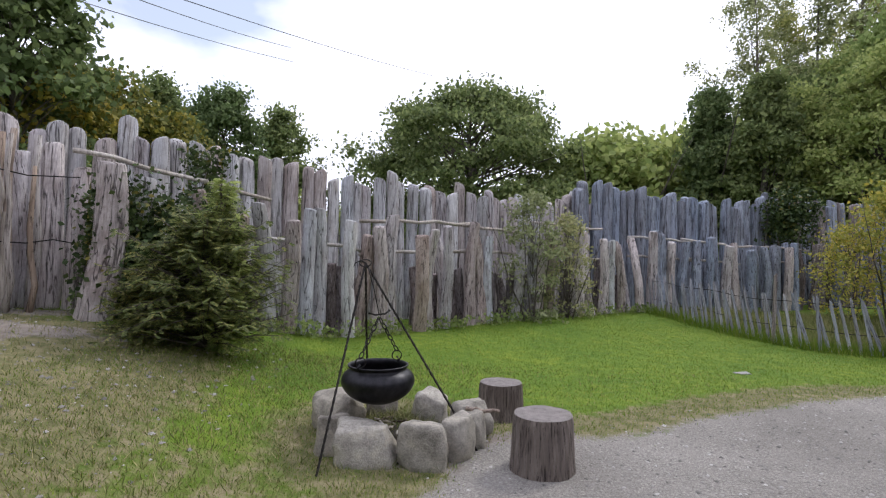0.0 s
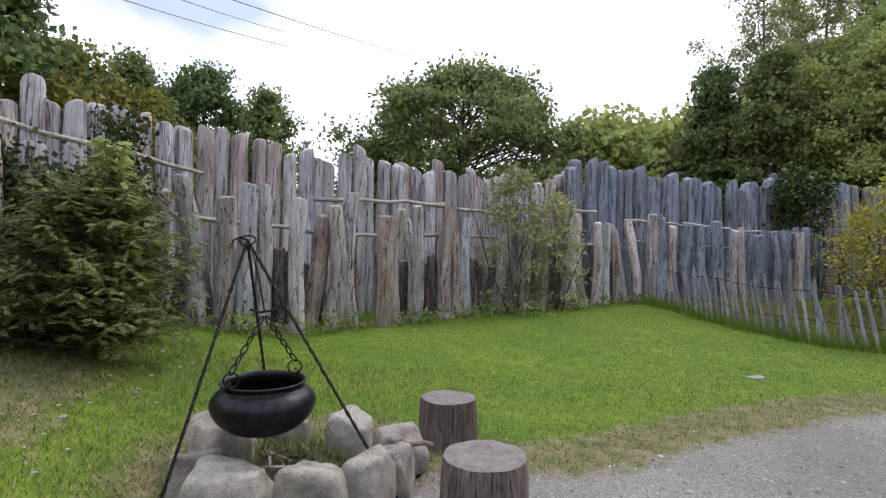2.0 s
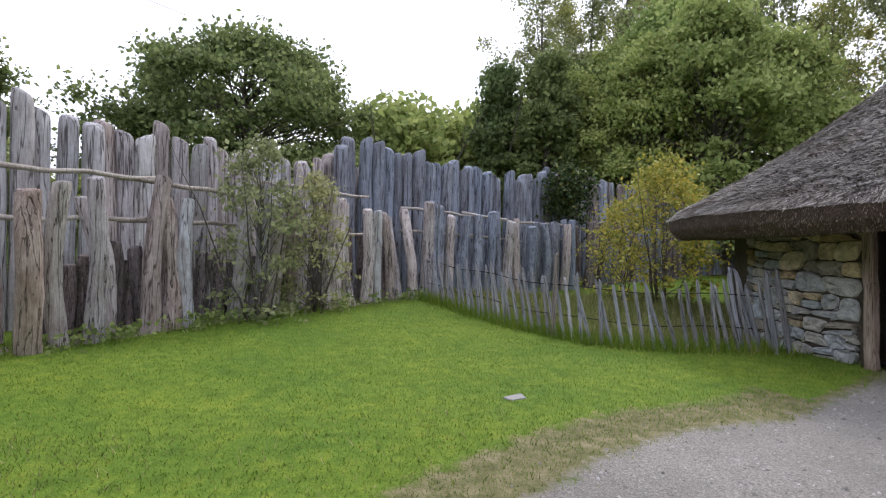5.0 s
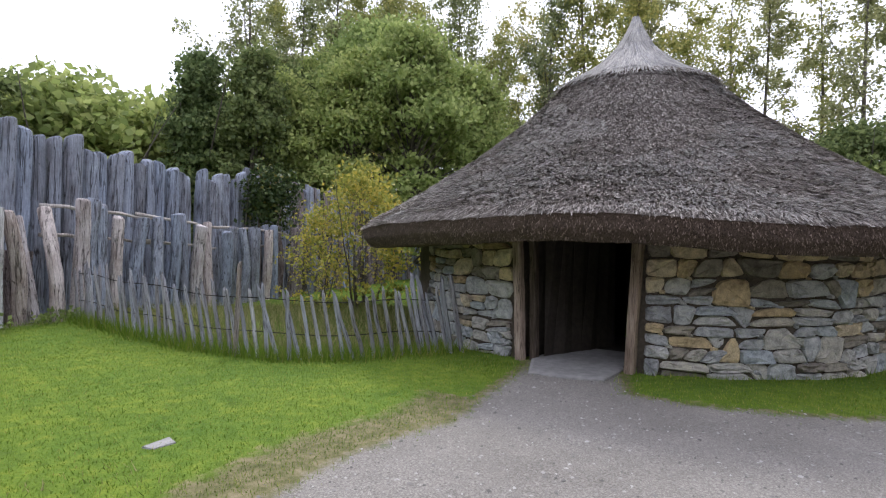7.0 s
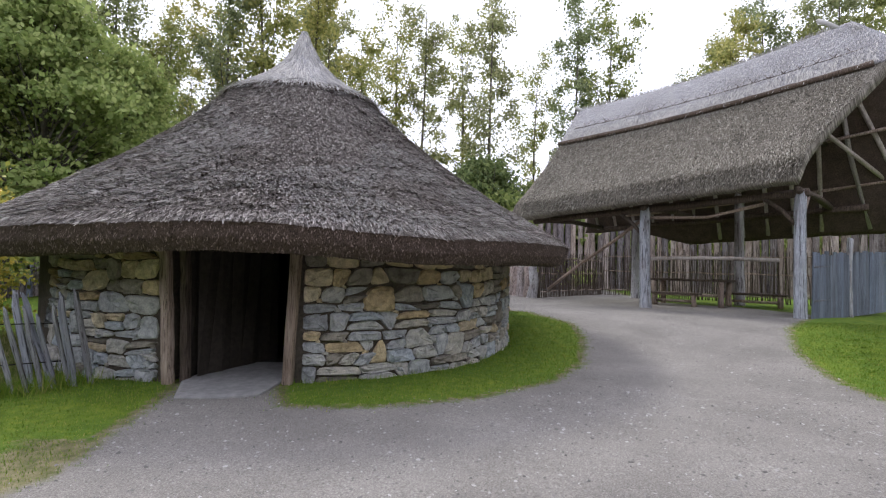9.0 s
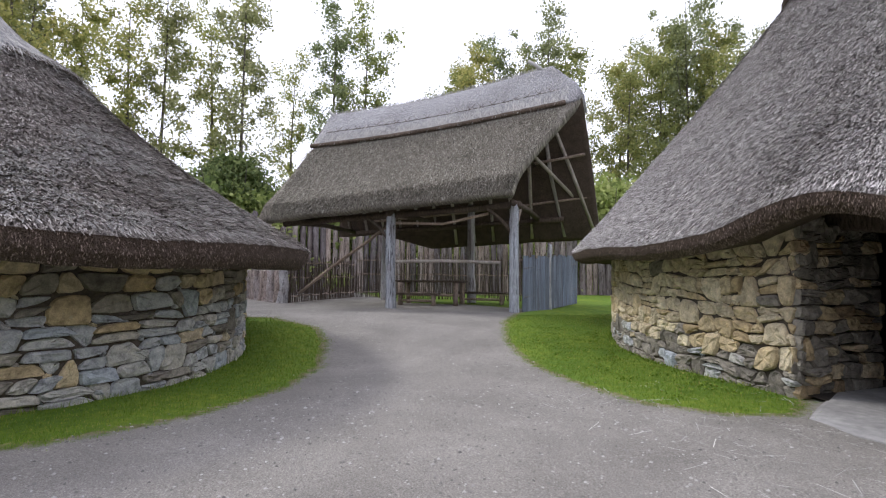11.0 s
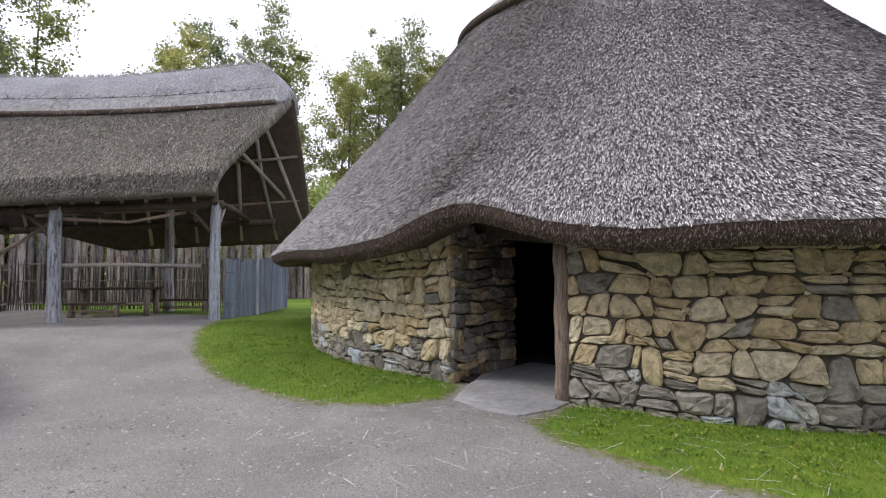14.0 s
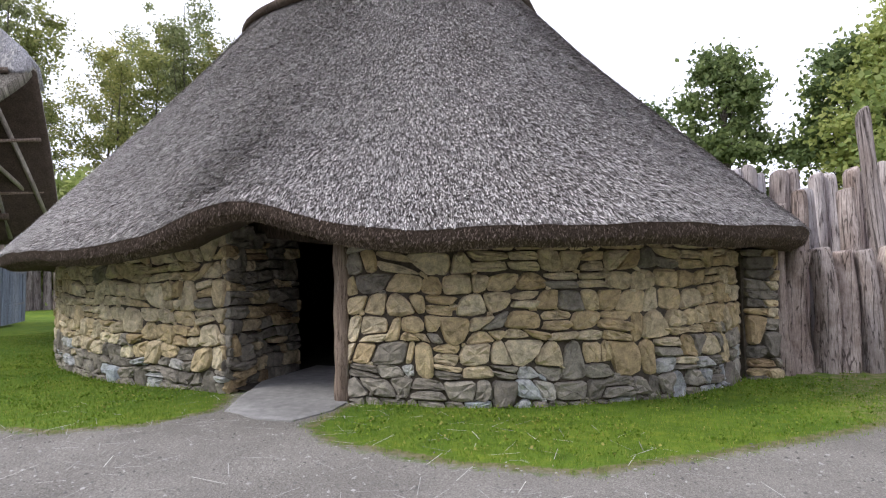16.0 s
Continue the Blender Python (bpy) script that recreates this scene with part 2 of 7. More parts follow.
STRAW = strand_material("loose_straw", [(0.0, (0.05, 0.042, 0.038)), (0.3, (0.16, 0.14, 0.125)), (0.65, (0.36, 0.325, 0.295)), (0.9, (0.58, 0.54, 0.5)), (1.0, (0.78, 0.75, 0.71))])
STRAW_SHED = strand_material("mossy_straw", [(0.0, (0.04, 0.036, 0.028)), (0.35, (0.14, 0.127, 0.1)), (0.7, (0.31, 0.285, 0.235)), (0.9, (0.46, 0.435, 0.36)), (1.0, (0.62, 0.59, 0.52))])
STRAW_GREY = strand_material("grey_straw", [(0.0, (0.03, 0.027, 0.026)), (0.3, (0.11, 0.1, 0.097)), (0.52, (0.4, 0.375, 0.365)), (0.82, (0.7, 0.675, 0.665)), (1.0, (0.86, 0.84, 0.83))])
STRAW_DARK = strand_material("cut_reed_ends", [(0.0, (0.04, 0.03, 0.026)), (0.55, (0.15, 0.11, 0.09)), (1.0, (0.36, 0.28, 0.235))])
STRAW_PALE = strand_material("pale_straw", [(0.0, (0.25, 0.24, 0.23)), (0.6, (0.48, 0.47, 0.45)), (1.0, (0.68, 0.66, 0.62))])
PEBBLE = strand_material("pebble", [(0.0, (0.11, 0.105, 0.1)), (0.6, (0.23, 0.22, 0.205)), (1.0, (0.42, 0.405, 0.385))])
GRASS_BLADE = strand_material("grass_blade", [(0.0, (0.085, 0.15, 0.014)), (0.5, (0.138, 0.232, 0.022)), (0.88, (0.22, 0.285, 0.04)), (1.0, (0.38, 0.33, 0.12))])
DRY_BLADE = strand_material("dry_grass_blade", [(0.0, (0.09, 0.12, 0.03)), (0.5, (0.17, 0.19, 0.06)), (1.0, (0.36, 0.31, 0.16))])


def leaf_material(name, stops, trans=0.35):
    m, n, l, b = material(name, 0.6)
    geo = n.new("ShaderNodeNewGeometry")
    info = n.new("ShaderNodeObjectInfo")
    c = ramp(n, l, geo.outputs["Random Per Island"], stops)
    c = mix(n, l, c, ramp(n, l, info.outputs["Random"], [(0, (0.8, 0.86, 0.8)), (1, (1.2, 1.12, 1.0))]), 1.0, "MULTIPLY")
    l.new(c, b.inputs["Base Color"])
    tr, add = n.new("ShaderNodeBsdfTranslucent"), n.new("ShaderNodeMixShader")
    l.new(c, tr.inputs["Color"])
    add.inputs["Fac"].default_value = trans
    l.new(b.outputs["BSDF"], add.inputs[1])
    l.new(tr.outputs["BSDF"], add.inputs[2])
    l.new(add.outputs["Shader"], n["Material Output"].inputs["Surface"])
    return m


LEAF_DARK = leaf_material("dark_leaf", [(0, (0.085, 0.125, 0.05)), (0.5, (0.165, 0.22, 0.095)), (1, (0.27, 0.33, 0.145))], 0.5)
LEAF_MID = leaf_material("mid_leaf", [(0, (0.2, 0.265, 0.09)), (0.5, (0.34, 0.41, 0.15)), (1, (0.49, 0.54, 0.23))], 0.55)
LEAF_LIGHT = leaf_material("light_leaf", [(0, (0.2, 0.23, 0.08)), (0.5, (0.33, 0.35, 0.14)), (1, (0.48, 0.46, 0.2))], 0.5)
LEAF_YELLOW = leaf_material("yellow_leaf", [(0, (0.09, 0.11, 0.03)), (0.5, (0.2, 0.2, 0.05)), (1, (0.42, 0.34, 0.07))])
LEAF_GOLD = leaf_material("gold_green_leaf", [(0, (0.2, 0.23, 0.05)), (0.5, (0.38, 0.38, 0.09)), (1, (0.58, 0.47, 0.11))])
LEAF_GREYGREEN = leaf_material("grey_green_leaf", [(0, (0.18, 0.205, 0.11)), (0.5, (0.3, 0.33, 0.18)), (1, (0.44, 0.46, 0.27))], 0.5)
LEAF_IVY = leaf_material("ivy_leaf", [(0, (0.03, 0.05, 0.018)), (0.55, (0.06, 0.095, 0.03)), (0.93, (0.11, 0.14, 0.05)), (1, (0.3, 0.24, 0.06))], 0.15)
BARK = plain("bark", (0.07, 0.06, 0.05), (0.17, 0.15, 0.13), 9, 0.95, 0.8, 0.03)


def ground_material():
    """Lawn, worn grass and gravel, told apart by the painted plan of the ground."""
    m, n, l, b = material("ground", 0.95)
    v = world_coords(n)
    at = n.new("ShaderNodeAttribute")
    at.attribute_name = "plan"
    sep = n.new("ShaderNodeSeparateColor")
    l.new(at.outputs["Color"], sep.inputs["Color"])
    big, mid, fine = link_noise(n, l, v, 0.7, 5), link_noise(n, l, v, 6, 8, 0.7), link_noise(n, l, v, 70, 5, 0.75)
    vor = n.new("ShaderNodeTexVoronoi")
    vor.inputs["Scale"].default_value = 42
    l.new(v, vor.inputs["Vector"])
    grass = ramp(n, l, mid, [(0.3, (0.065, 0.115, 0.012)), (0.5, (0.106, 0.18, 0.02)), (0.72, (0.185, 0.235, 0.03))])
    grass = mix(n, l, grass, ramp(n, l, big, [(0.35, (0.8, 0.88, 0.8)), (0.65, (1.25, 1.12, 1.0))]), 1.0, "MULTIPLY")
    dry = ramp(n, l, mid, [(0.3, (0.07, 0.085, 0.025)), (0.5, (0.16, 0.15, 0.07)), (0.7, (0.27, 0.23, 0.14))])
    grav = ramp(n, l, fine, [(0.3, (0.115, 0.109, 0.1)), (0.5, (0.228, 0.217, 0.2)), (0.72, (0.4, 0.384, 0.357))])
    grav = mix(n, l, grav, ramp(n, l, vor.outputs["Color"], [(0.0, (0.7, 0.7, 0.7)), (1.0, (1.15, 1.14, 1.12))]), 0.5, "MULTIPLY")
    grav = mix(n, l, grav, ramp(n, l, big, [(0.3, (0.78, 0.77, 0.76)), (0.7, (1.15, 1.14, 1.13))]), 1.0, "MULTIPLY")
    dirt = ramp(n, l, mid, [(0.3, (0.12, 0.1, 0.085)), (0.7, (0.31, 0.275, 0.24))])

    def edged(channel, noise_fac, width):
        a, s = n.new("ShaderNodeMath"), n.new("ShaderNodeMath")
        s.operation, s.inputs[1].default_value = "MULTIPLY_ADD", width
        l.new(noise_fac, s.inputs[0])
        l.new(sep.outputs[channel], s.inputs[2])
        a.operation, a.inputs[1].default_value = "SUBTRACT", width / 2
        l.new(s.outputs[0], a.inputs[0])
        return ramp(n, l, a.outputs[0], [(0.4, (0, 0, 0)), (0.6, (1, 1, 1))])

    c = mix(n, l, grass, dry, edged("Green", mid, 0.9))
    c = mix(n, l, c, dirt, edged("Blue", mid, 0.8))
    c = mix(n, l, c, grav, edged("Red", mid, 0.7))
    l.new(c, b.inputs["Base Color"])
    bump(n, l, b, mix(n, l, fine, vor.outputs["Distance"], 0.5), 0.7, 0.02)
    return m


GROUND = ground_material()


# ---- building helpers ----
def mesh_of(name, verts, faces, material_=None, smooth=False, uvs=None):
    me = bpy.data.meshes.new(name)
    me.from_pydata([tuple(v) for v in verts], [], faces)
    if material_:
        me.materials.append(material_)
    if smooth:
        me.polygons.foreach_set("use_smooth", [True] * len(me.polygons))
    if uvs is not None:
        layer = me.uv_layers.new(name="slope")
        idx = np.empty(len(me.loops), dtype=np.int32)
        me.loops.foreach_get("vertex_index", idx)
        layer.data.foreach_set("uv", np.asarray(uvs, dtype=np.float32)[idx].ravel())
    me.update()
    return me


def thing(name, label, category, place=(0, 0, 0), rz=0.0, group="", kind=""):
    ob = new(name)
    ob.empty_display_size = 0.2
    ob.matrix_world = pose(*place, 0, 0, rz)
    return tagged(ob, label, category, group, kind)


def child(name, me, parent, m=None, label=""):
    ob = new(name, me)
    ob.parent = parent
    if m is not None:
        ob.matrix_basis = m
    if label:
        ob["label"] = label
    return ob


def tube(points, radii, sides=8, rough=0.0, caps=True, seed=0):
    """Vertices and faces of a bent tube."""
    rng = np.random.default_rng(seed)
    pts = [Vector(p) for p in points]
    verts, faces = [], []
    for i, p in enumerate(pts):
        d = (pts[min(i + 1, len(pts) - 1)] - pts[max(i - 1, 0)]).normalized()
        a = d.orthogonal().normalized() if abs(d.z) < 0.95 else Vector((1, 0, 0)).cross(d).normalized()
        if abs(d.z) < 0.95:
            a = d.cross(Vector((0, 0, 1))).normalized()
        c = d.cross(a)
        for k in range(sides):
            t = 2 * math.pi * k / sides
            r = radii[i] * (1 + rough * rng.normal())
            verts.append(p + (a * math.cos(t) + c * math.sin(t)) * r)
    for i in range(len(pts) - 1):
        for k in range(sides):
            k2 = (k + 1) % sides
            faces.append((i * sides + k, i * sides + k2, (i + 1) * sides + k2, (i + 1) * sides + k))
    if caps:
        faces.append(tuple(reversed(range(sides))))
        faces.append(tuple((len(pts) - 1) * sides + k for k in range(sides)))
    return verts, faces


def join(parts):
    verts, faces = [], []
    for v, f in parts:
        o = len(verts)
        verts += list(v)
        faces += [tuple(i + o for i in q) for q in f]
    return verts, faces


def smooth01(x):
    x = min(max(x, 0.0), 1.0)
    return x * x * (3 - 2 * x)


def fbm(x, y, z=0.0, s=1.0):
    return noise.fractal(Vector((x * s, y * s, z * s)), 0.9, 2.0, 4)


# ---- plan ----
H1 = dict(c=(13.75, 7.6), wall=4.45, eave=5.65)
H2 = dict(c=(8.4, -9.5), a=7.05, b=5.5, n=2.8)
FRONT_ROW = [(-9.5, 1.5), (-7.2, 4.6), (-4.5, 7.0), (-2.3, 8.9), (0.4, 11.1), (2.6, 12.8), (5.4, 14.5)]
FAR_ROW = [(5.4, 14.6), (8.0, 16.0), (11.5, 17.6), (15.5, 19.6), (20.0, 21.5), (26.0, 22.0)]
GRAVEL = [(-0.6, 2.9), (0.0, 3.75), (0.25, 4.5), (0.9, 4.75), (1.7, 4.9), (3.0, 5.65), (4.3, 6.2), (5.1, 6.4), (6.3, 6.35), (7.6, 6.75), (8.6, 7.0), (9.3, 7.3), (9.7, 6.2), (8.5, 5.6),
          (8.6, 4.5), (9.3, 3.4), (10.5, 2.4), (12, 1.8), (14.2, 1.5), (15.8, 1.6), (17.5, 2.6), (18.8, 5), (22, 9), (28, 6), (26, 0), (21.5, -4.5), (19.2, -5.5),
          (17.4, -4.2), (16, -3.2), (13.6, -2.2), (11.4, -1.75), (10, -1.6), (8.5, -1.85), (7.7, -2.5), (7.5, -3.2), (8.2, -4.3), (6.2, -4.3), (6.1, -3.0), (5.5, -2.55), (4.1, -2.4), (3.0, -2.55), (1.9, -3.5), (0.5, -4.9), (-1.2, -6.2),
          (-4, -6.8), (-9, -5), (-8, -1), (-3.5, 1.6)]


def poly_distance(poly, x, y):
    """Signed distance, positive inside."""
    px, py = np.array([p[0] for p in poly]), np.array([p[1] for p in poly])
    qx, qy = np.roll(px, -1), np.roll(py, -1)
    ex, ey = qx - px, qy - py
    t = np.clip(((x - px) * ex + (y - py) * ey) / (ex * ex + ey * ey + 1e-9), 0, 1)
    d = np.sqrt((x - px - t * ex) ** 2 + (y - py - t * ey) ** 2).min()
    cross = ((py > y) != (qy > y)) & (x < (qx - px) * (y - py) / (qy - py + 1e-12) + px)
    return d if cross.sum() % 2 else -d


def line_distance(row, x, y):
    best = 1e9
    for (ax, ay), (bx, by) in zip(row, row[1:]):
        ex, ey = bx - ax, by - ay
        t = min(max(((x - ax) * ex + (y - ay) * ey) / (ex * ex + ey * ey), 0), 1)
        best = min(best, math.hypot(x - ax - t * ex, y - ay - t * ey))
    return best


def gz(x, y):
    """Height of the ground."""
    z = 0.0
    z += 0.4 * smooth01((x - 11.0) / 7.0) * (1 - smooth01((y - 4) / 8))
    z += 0.2 * smooth01(1 - line_distance(FRONT_ROW[2:], x, y) / 5.0) * smooth01((x + 5) / 3)
    z += 0.62 * smooth01((-0.9 - x - 0.12 * (y - 4)) / 3.0) * smooth01((y + 3) / 4)
    z += 0.25 * smooth01((-3.2 - x) / 2.2) * smooth01((y + 3) / 4)
    return z


# ---- ground ----
def build_ground():
    xs = np.concatenate([np.arange(-10, 24.01, 0.16)])
    ys = np.concatenate([np.arange(-11, 18.01, 0.16)])
    far = [40, 70, 150, 500, 2500]
    gx = np.concatenate([[-f - 10 for f in reversed(far)], xs, [24 + f for f in far]])
    gy = np.concatenate([[-f - 11 for f in reversed(far)], ys, [18 + f for f in far]])
    nx, ny = len(gx), len(gy)
    verts, plan = [], []
    fire = (-0.35, 4.75)
    for y in gy:
        for x in gx:
            near = -12 < x < 26 and -13 < y < 20
            z = gz(x, y) + (0.025 * fbm(x, y, 0, 0.8) if near else 0)
            verts.append((x, y, z))
            if near:
                d = poly_distance(GRAVEL, x, y)
                df = math.hypot(x - fire[0], y - fire[1])
                dry = max(1.0 - abs(d + 0.25) / 0.75 if x < 7 and y > 2 else 0.9 - abs(d + 0.05) / 0.22, 0.85 * smooth01((-1.0 - x - 0.1 * (y - 4)) / 2.0) * smooth01((7.6 - y) / 2), 0.75 - abs(df - 0.9) * 0.9, 0.62 * smooth01((2.6 - x) / 2.5) * smooth01((5.2 - y) / 1.6) - 0.1)
                dirt = max(smooth01(1.15 - df), 0.9 * smooth01(1.6 - 1.3 * math.hypot(x - 0.85, y - 4.15)), smooth01(1 - line_distance(FRONT_ROW, x, y) / 0.5) * 0.8, 0.8 * smooth01((-2.6 - x) / 1.0) * smooth01((6.9 - y) / 1.2) * smooth01(0.85 + 2.2 * fbm(x, y, 5, 0.5)))
                plan.append((0.5 + d / 0.7, dry, dirt, 1))
            else:
                plan.append((0, 0.3, 0.2, 1))
    faces = [(j * nx + i, j * nx + i + 1, (j + 1) * nx + i + 1, (j + 1) * nx + i) for j in range(ny - 1) for i in range(nx - 1)]
    me = mesh_of("ground", verts, faces, GROUND, True)
    col = me.color_attributes.new("plan", "FLOAT_COLOR", "POINT")
    col.data.foreach_set("color", np.clip(np.array(plan, dtype=np.float32), 0, 1).ravel())
    return tagged(new("ground", me), "mown green lawn worn to earth beside a grey gravel path", "ground", kind="structure")


build_ground()


# ---- logs ----
def log_mesh(name, mat, seed, lean=0.03, sides=24, rounded=True):
    """An upright trunk one metre high and one metre across, gnarled, with grooves running up it, to be scaled."""
    rng = np.random.default_rng(seed)
    bend = rng.normal(0, lean if rounded else lean * 2.2, 2)
    n = 14
    knots = [(rng.uniform(0, 6.28), rng.uniform(0.1, 0.85)) for _ in range(4)]
    grooves = [(rng.uniform(0, 6.28), rng.uniform(0.06, 0.2), rng.uniform(0.12, 0.24), rng.uniform(0.1, 0.5), rng.uniform(0, 6.28)) for _ in range(5 if not rounded else 3)]
    gnarl = 0.1 if rounded else 0.17
    slope = rng.normal(0, 0.02, 2)
    verts, faces = [], []
    levels = [i / n * 0.93 for i in range(n)] + [0.96, 0.978, 0.989, 0.996, 1.0]
    taper = [1.0] * n + ([1.0, 0.97, 0.89, 0.72, 0.3] if rounded else [0.99, 0.97, 0.93, 0.8, 0.3])
    for z, tp in zip(levels, taper):
        ox, oy = bend * math.sin(z * math.pi) * 2.0
        flare = 1.0 - 0.1 * z + 0.14 * max(0.12 - z, 0) / 0.12
        for k in range(sides):
            t = 2 * math.pi * k / sides
            cx, cy = math.cos(t), math.sin(t)
            r = 1 + gnarl * noise.noise(Vector((cx * 1.2, cy * 1.2, z * 3 + seed * 7))) + gnarl * 0.7 * noise.noise(Vector((cx * 3, cy * 3, z * 7 + seed)))
            for ga, gd, gw, gs, gp in grooves:
                d = (t - ga - gs * math.sin(z * 3 + gp) + math.pi) % (2 * math.pi) - math.pi
                r -= gd * math.exp(-(d / gw) ** 2) * (0.6 + 0.4 * math.sin(z * 7 + gp))
            for ka, kz in knots:
                d = math.hypot(math.sin((t - ka) / 2) * 3, (z - kz) * 14)
                r += 0.14 * math.exp(-d * d)
            r *= 0.5 * flare * tp
            x, y = ox + r * cx, oy + r * cy
            verts.append((x, y, z + (x * slope[0] + y * slope[1]) * smooth01((z - 0.8) / 0.2)))
    for i in range(len(levels) - 1):
        for k in range(sides):
            k2 = (k + 1) % sides
            faces.append((i * sides + k, i * sides + k2, (i + 1) * sides + k2, (i + 1) * sides + k))
    faces.append(tuple((len(levels) - 1) * sides + k for k in range(sides)))
    return mesh_of(name, verts, faces, mat, True)


LOGS = {mat.name: [log_mesh("log", mat, s + 1, rounded=r) for s, r in enumerate((True, True, False, True, False, False))] for mat in (LOG_OAK, LOG_BLUE_SHADE, LOG_DAMP_SHADE, LOG_WARM, LOG_GREY, LOG_POST)}


def along(row, step):
    """Points at even steps along a bent line, with the direction there."""
    segs = [(Vector(a), Vector(b)) for a, b in zip(row, row[1:])]
    left, out = 0.0, []
    for a, b in segs:
        n = (b - a).length
        d = (b - a) / n
        while left < n:
            out.append((a + d * left, d))
            left += step
        left -= n
    return out


def offset_row(row, off):
    out = []
    for i, p in enumerate(row):
        a, b = Vector(row[max(i - 1, 0)]), Vector(row[min(i + 1, len(row) - 1)])
        d = (b - a).normalized()
        out.append((p[0] - d.y * off, p[1] + d.x * off))
    return out


def post(parent, x, y, width, height, mat, rng, lean=2.0, base=None, cut=False):
    z = min(gz(x, y), 0.4) - 0.12 if base is None else base
    me = LOGS[mat.name][(2, 4, 5)[rng.integers(3)] if cut else (0, 1, 3)[rng.integers(3)]]
    m = pose(x, y, z, rng.normal(0, lean), rng.normal(0, lean), rng.uniform(0, 360)) @ Matrix.Diagonal((width, width * rng.uniform(0.85, 1.1), height, 1))
    return child("post", me, parent, m)


def palisade(name, label, row, step, widths, heights, mats, seed, lean=0.7, stagger=0.05, gaps=0.0, cut=False, tall=0.08):
    rng = np.random.default_rng(seed)
    pal = thing(name, label, "palisade")
    for p, d in along(row, step):
        if rng.random() < gaps:
            continue
        wd = step * rng.uniform(*widths)
        q = p + Vector((-d.y, d.x)) * rng.normal(0, stagger) + d * rng.normal(0, max(step - wd, 0.0) * 0.3)
        post(pal, q.x, q.y, wd, rng.uniform(*heights) + 0.12 + (rng.uniform(0.12, 0.32) if rng.random() < tall else 0), mats[rng.integers(len(mats))], rng, lean, None, cut and rng.random() < 0.85)
    return pal


def pole(name, a, b, radius, mat, parent=None, sag=0.0, seed=0, sides=7, label="", category=""):
    rng = np.random.default_rng(seed)
    a, b = Vector(a), Vector(b)
    pts = [a.lerp(b, i / 6) + Vector((rng.normal(0, radius * 0.5), rng.normal(0, radius * 0.5), rng.normal(0, radius * 0.5) - sag * math.sin(math.pi * i / 6))) for i in range(7)]
    v, f = tube(pts, [radius * (1.1 - 0.3 * i / 6) for i in range(7)], sides, 0.05, True, seed)
    ob = new(name, mesh_of(name, v, f, mat, True))
    if parent:
        ob.parent = parent
    if label:
        tagged(ob, label, category)
    return ob


REAR = offset_row(FRONT_ROW, 1.7)
palisade("palisade", "tall rear palisade of weathered grey oak logs with rounded tops", REAR, 0.29, (0.95, 1.14), (2.94, 3.14), [LOG_OAK, LOG_OAK, LOG_GREY], 3)
palisade("palisade", "lower front palisade of leaning cracked oak logs along the lawn", FRONT_ROW[2:], 0.36, (0.58, 0.8), (1.75, 2.2), [LOG_OAK, LOG_OAK, LOG_GREY, LOG_WARM], 4, 3.2, 0.12, 0.07, True, 0.0)
# close dark stakes as a backing that paints the shade between the front logs
palisade("palisade", "short cracked stakes in the gaps of the front palisade, coloured dark as shade", offset_row(FRONT_ROW[2:], 0.42), 0.24, (0.7, 1.05), (0.9, 1.5), [LOG_DAMP_SHADE], 44, 2.5, 0.06, 0.04, True, 0.0)
# far rows take the blue logs, coloured as if in shade
palisade("palisade", "tall bluish grey log palisade standing behind the picket fence", [(3.7, 14.9)] + offset_row(FAR_ROW, 1.2)[:3], 0.36, (0.92, 1.1), (3.35, 3.65), [LOG_BLUE_SHADE], 5)
# darker logs mixed in towards the right for the shade of the trees
palisade("palisade", "tall log palisade behind the small hut, some logs dark for damp stain and tree shade", offset_row(FAR_ROW, 1.2)[2:], 0.36, (0.92, 1.1), (3.65, 3.95), [LOG_BLUE_SHADE, LOG_BLUE_SHADE, LOG_DAMP_SHADE], 55)
palisade("palisade", "lower grey log row in front of the far palisade", FAR_ROW[:3], 0.4, (0.55, 0.75), (1.9, 2.25), [LOG_BLUE_SHADE, LOG_BLUE_SHADE, LOG_OAK], 6, 2.2, 0.12, 0.05, True, 0.0)
palisade("palisade", "lower log row behind the yellow shrub, dark brown for stain and tree shade", FAR_ROW[2:5], 0.4, (0.55, 0.75), (1.9, 2.25), [LOG_DAMP_SHADE, LOG_DAMP_SHADE, LOG_BLUE_SHADE], 66, 2.2, 0.12, 0.05, True, 0.0)


# ---- huts ----
def hut1_plan(t, grow=0.0):
    return H1["c"][0] + (H1["wall"] + grow) * math.cos(t), H1["c"][1] + (H1["wall"] + grow) * math.sin(t)


def hut2_plan(t, grow=0.0):
    a, b, n = H2["a"] + grow, H2["b"] + grow, H2["n"]
    c, s = math.cos(t), math.sin(t)
    r = (abs(c / a) ** n + abs(s / b) ** n) ** (-1 / n)
    return H2["c"][0] + r * c, H2["c"][1] + r * s


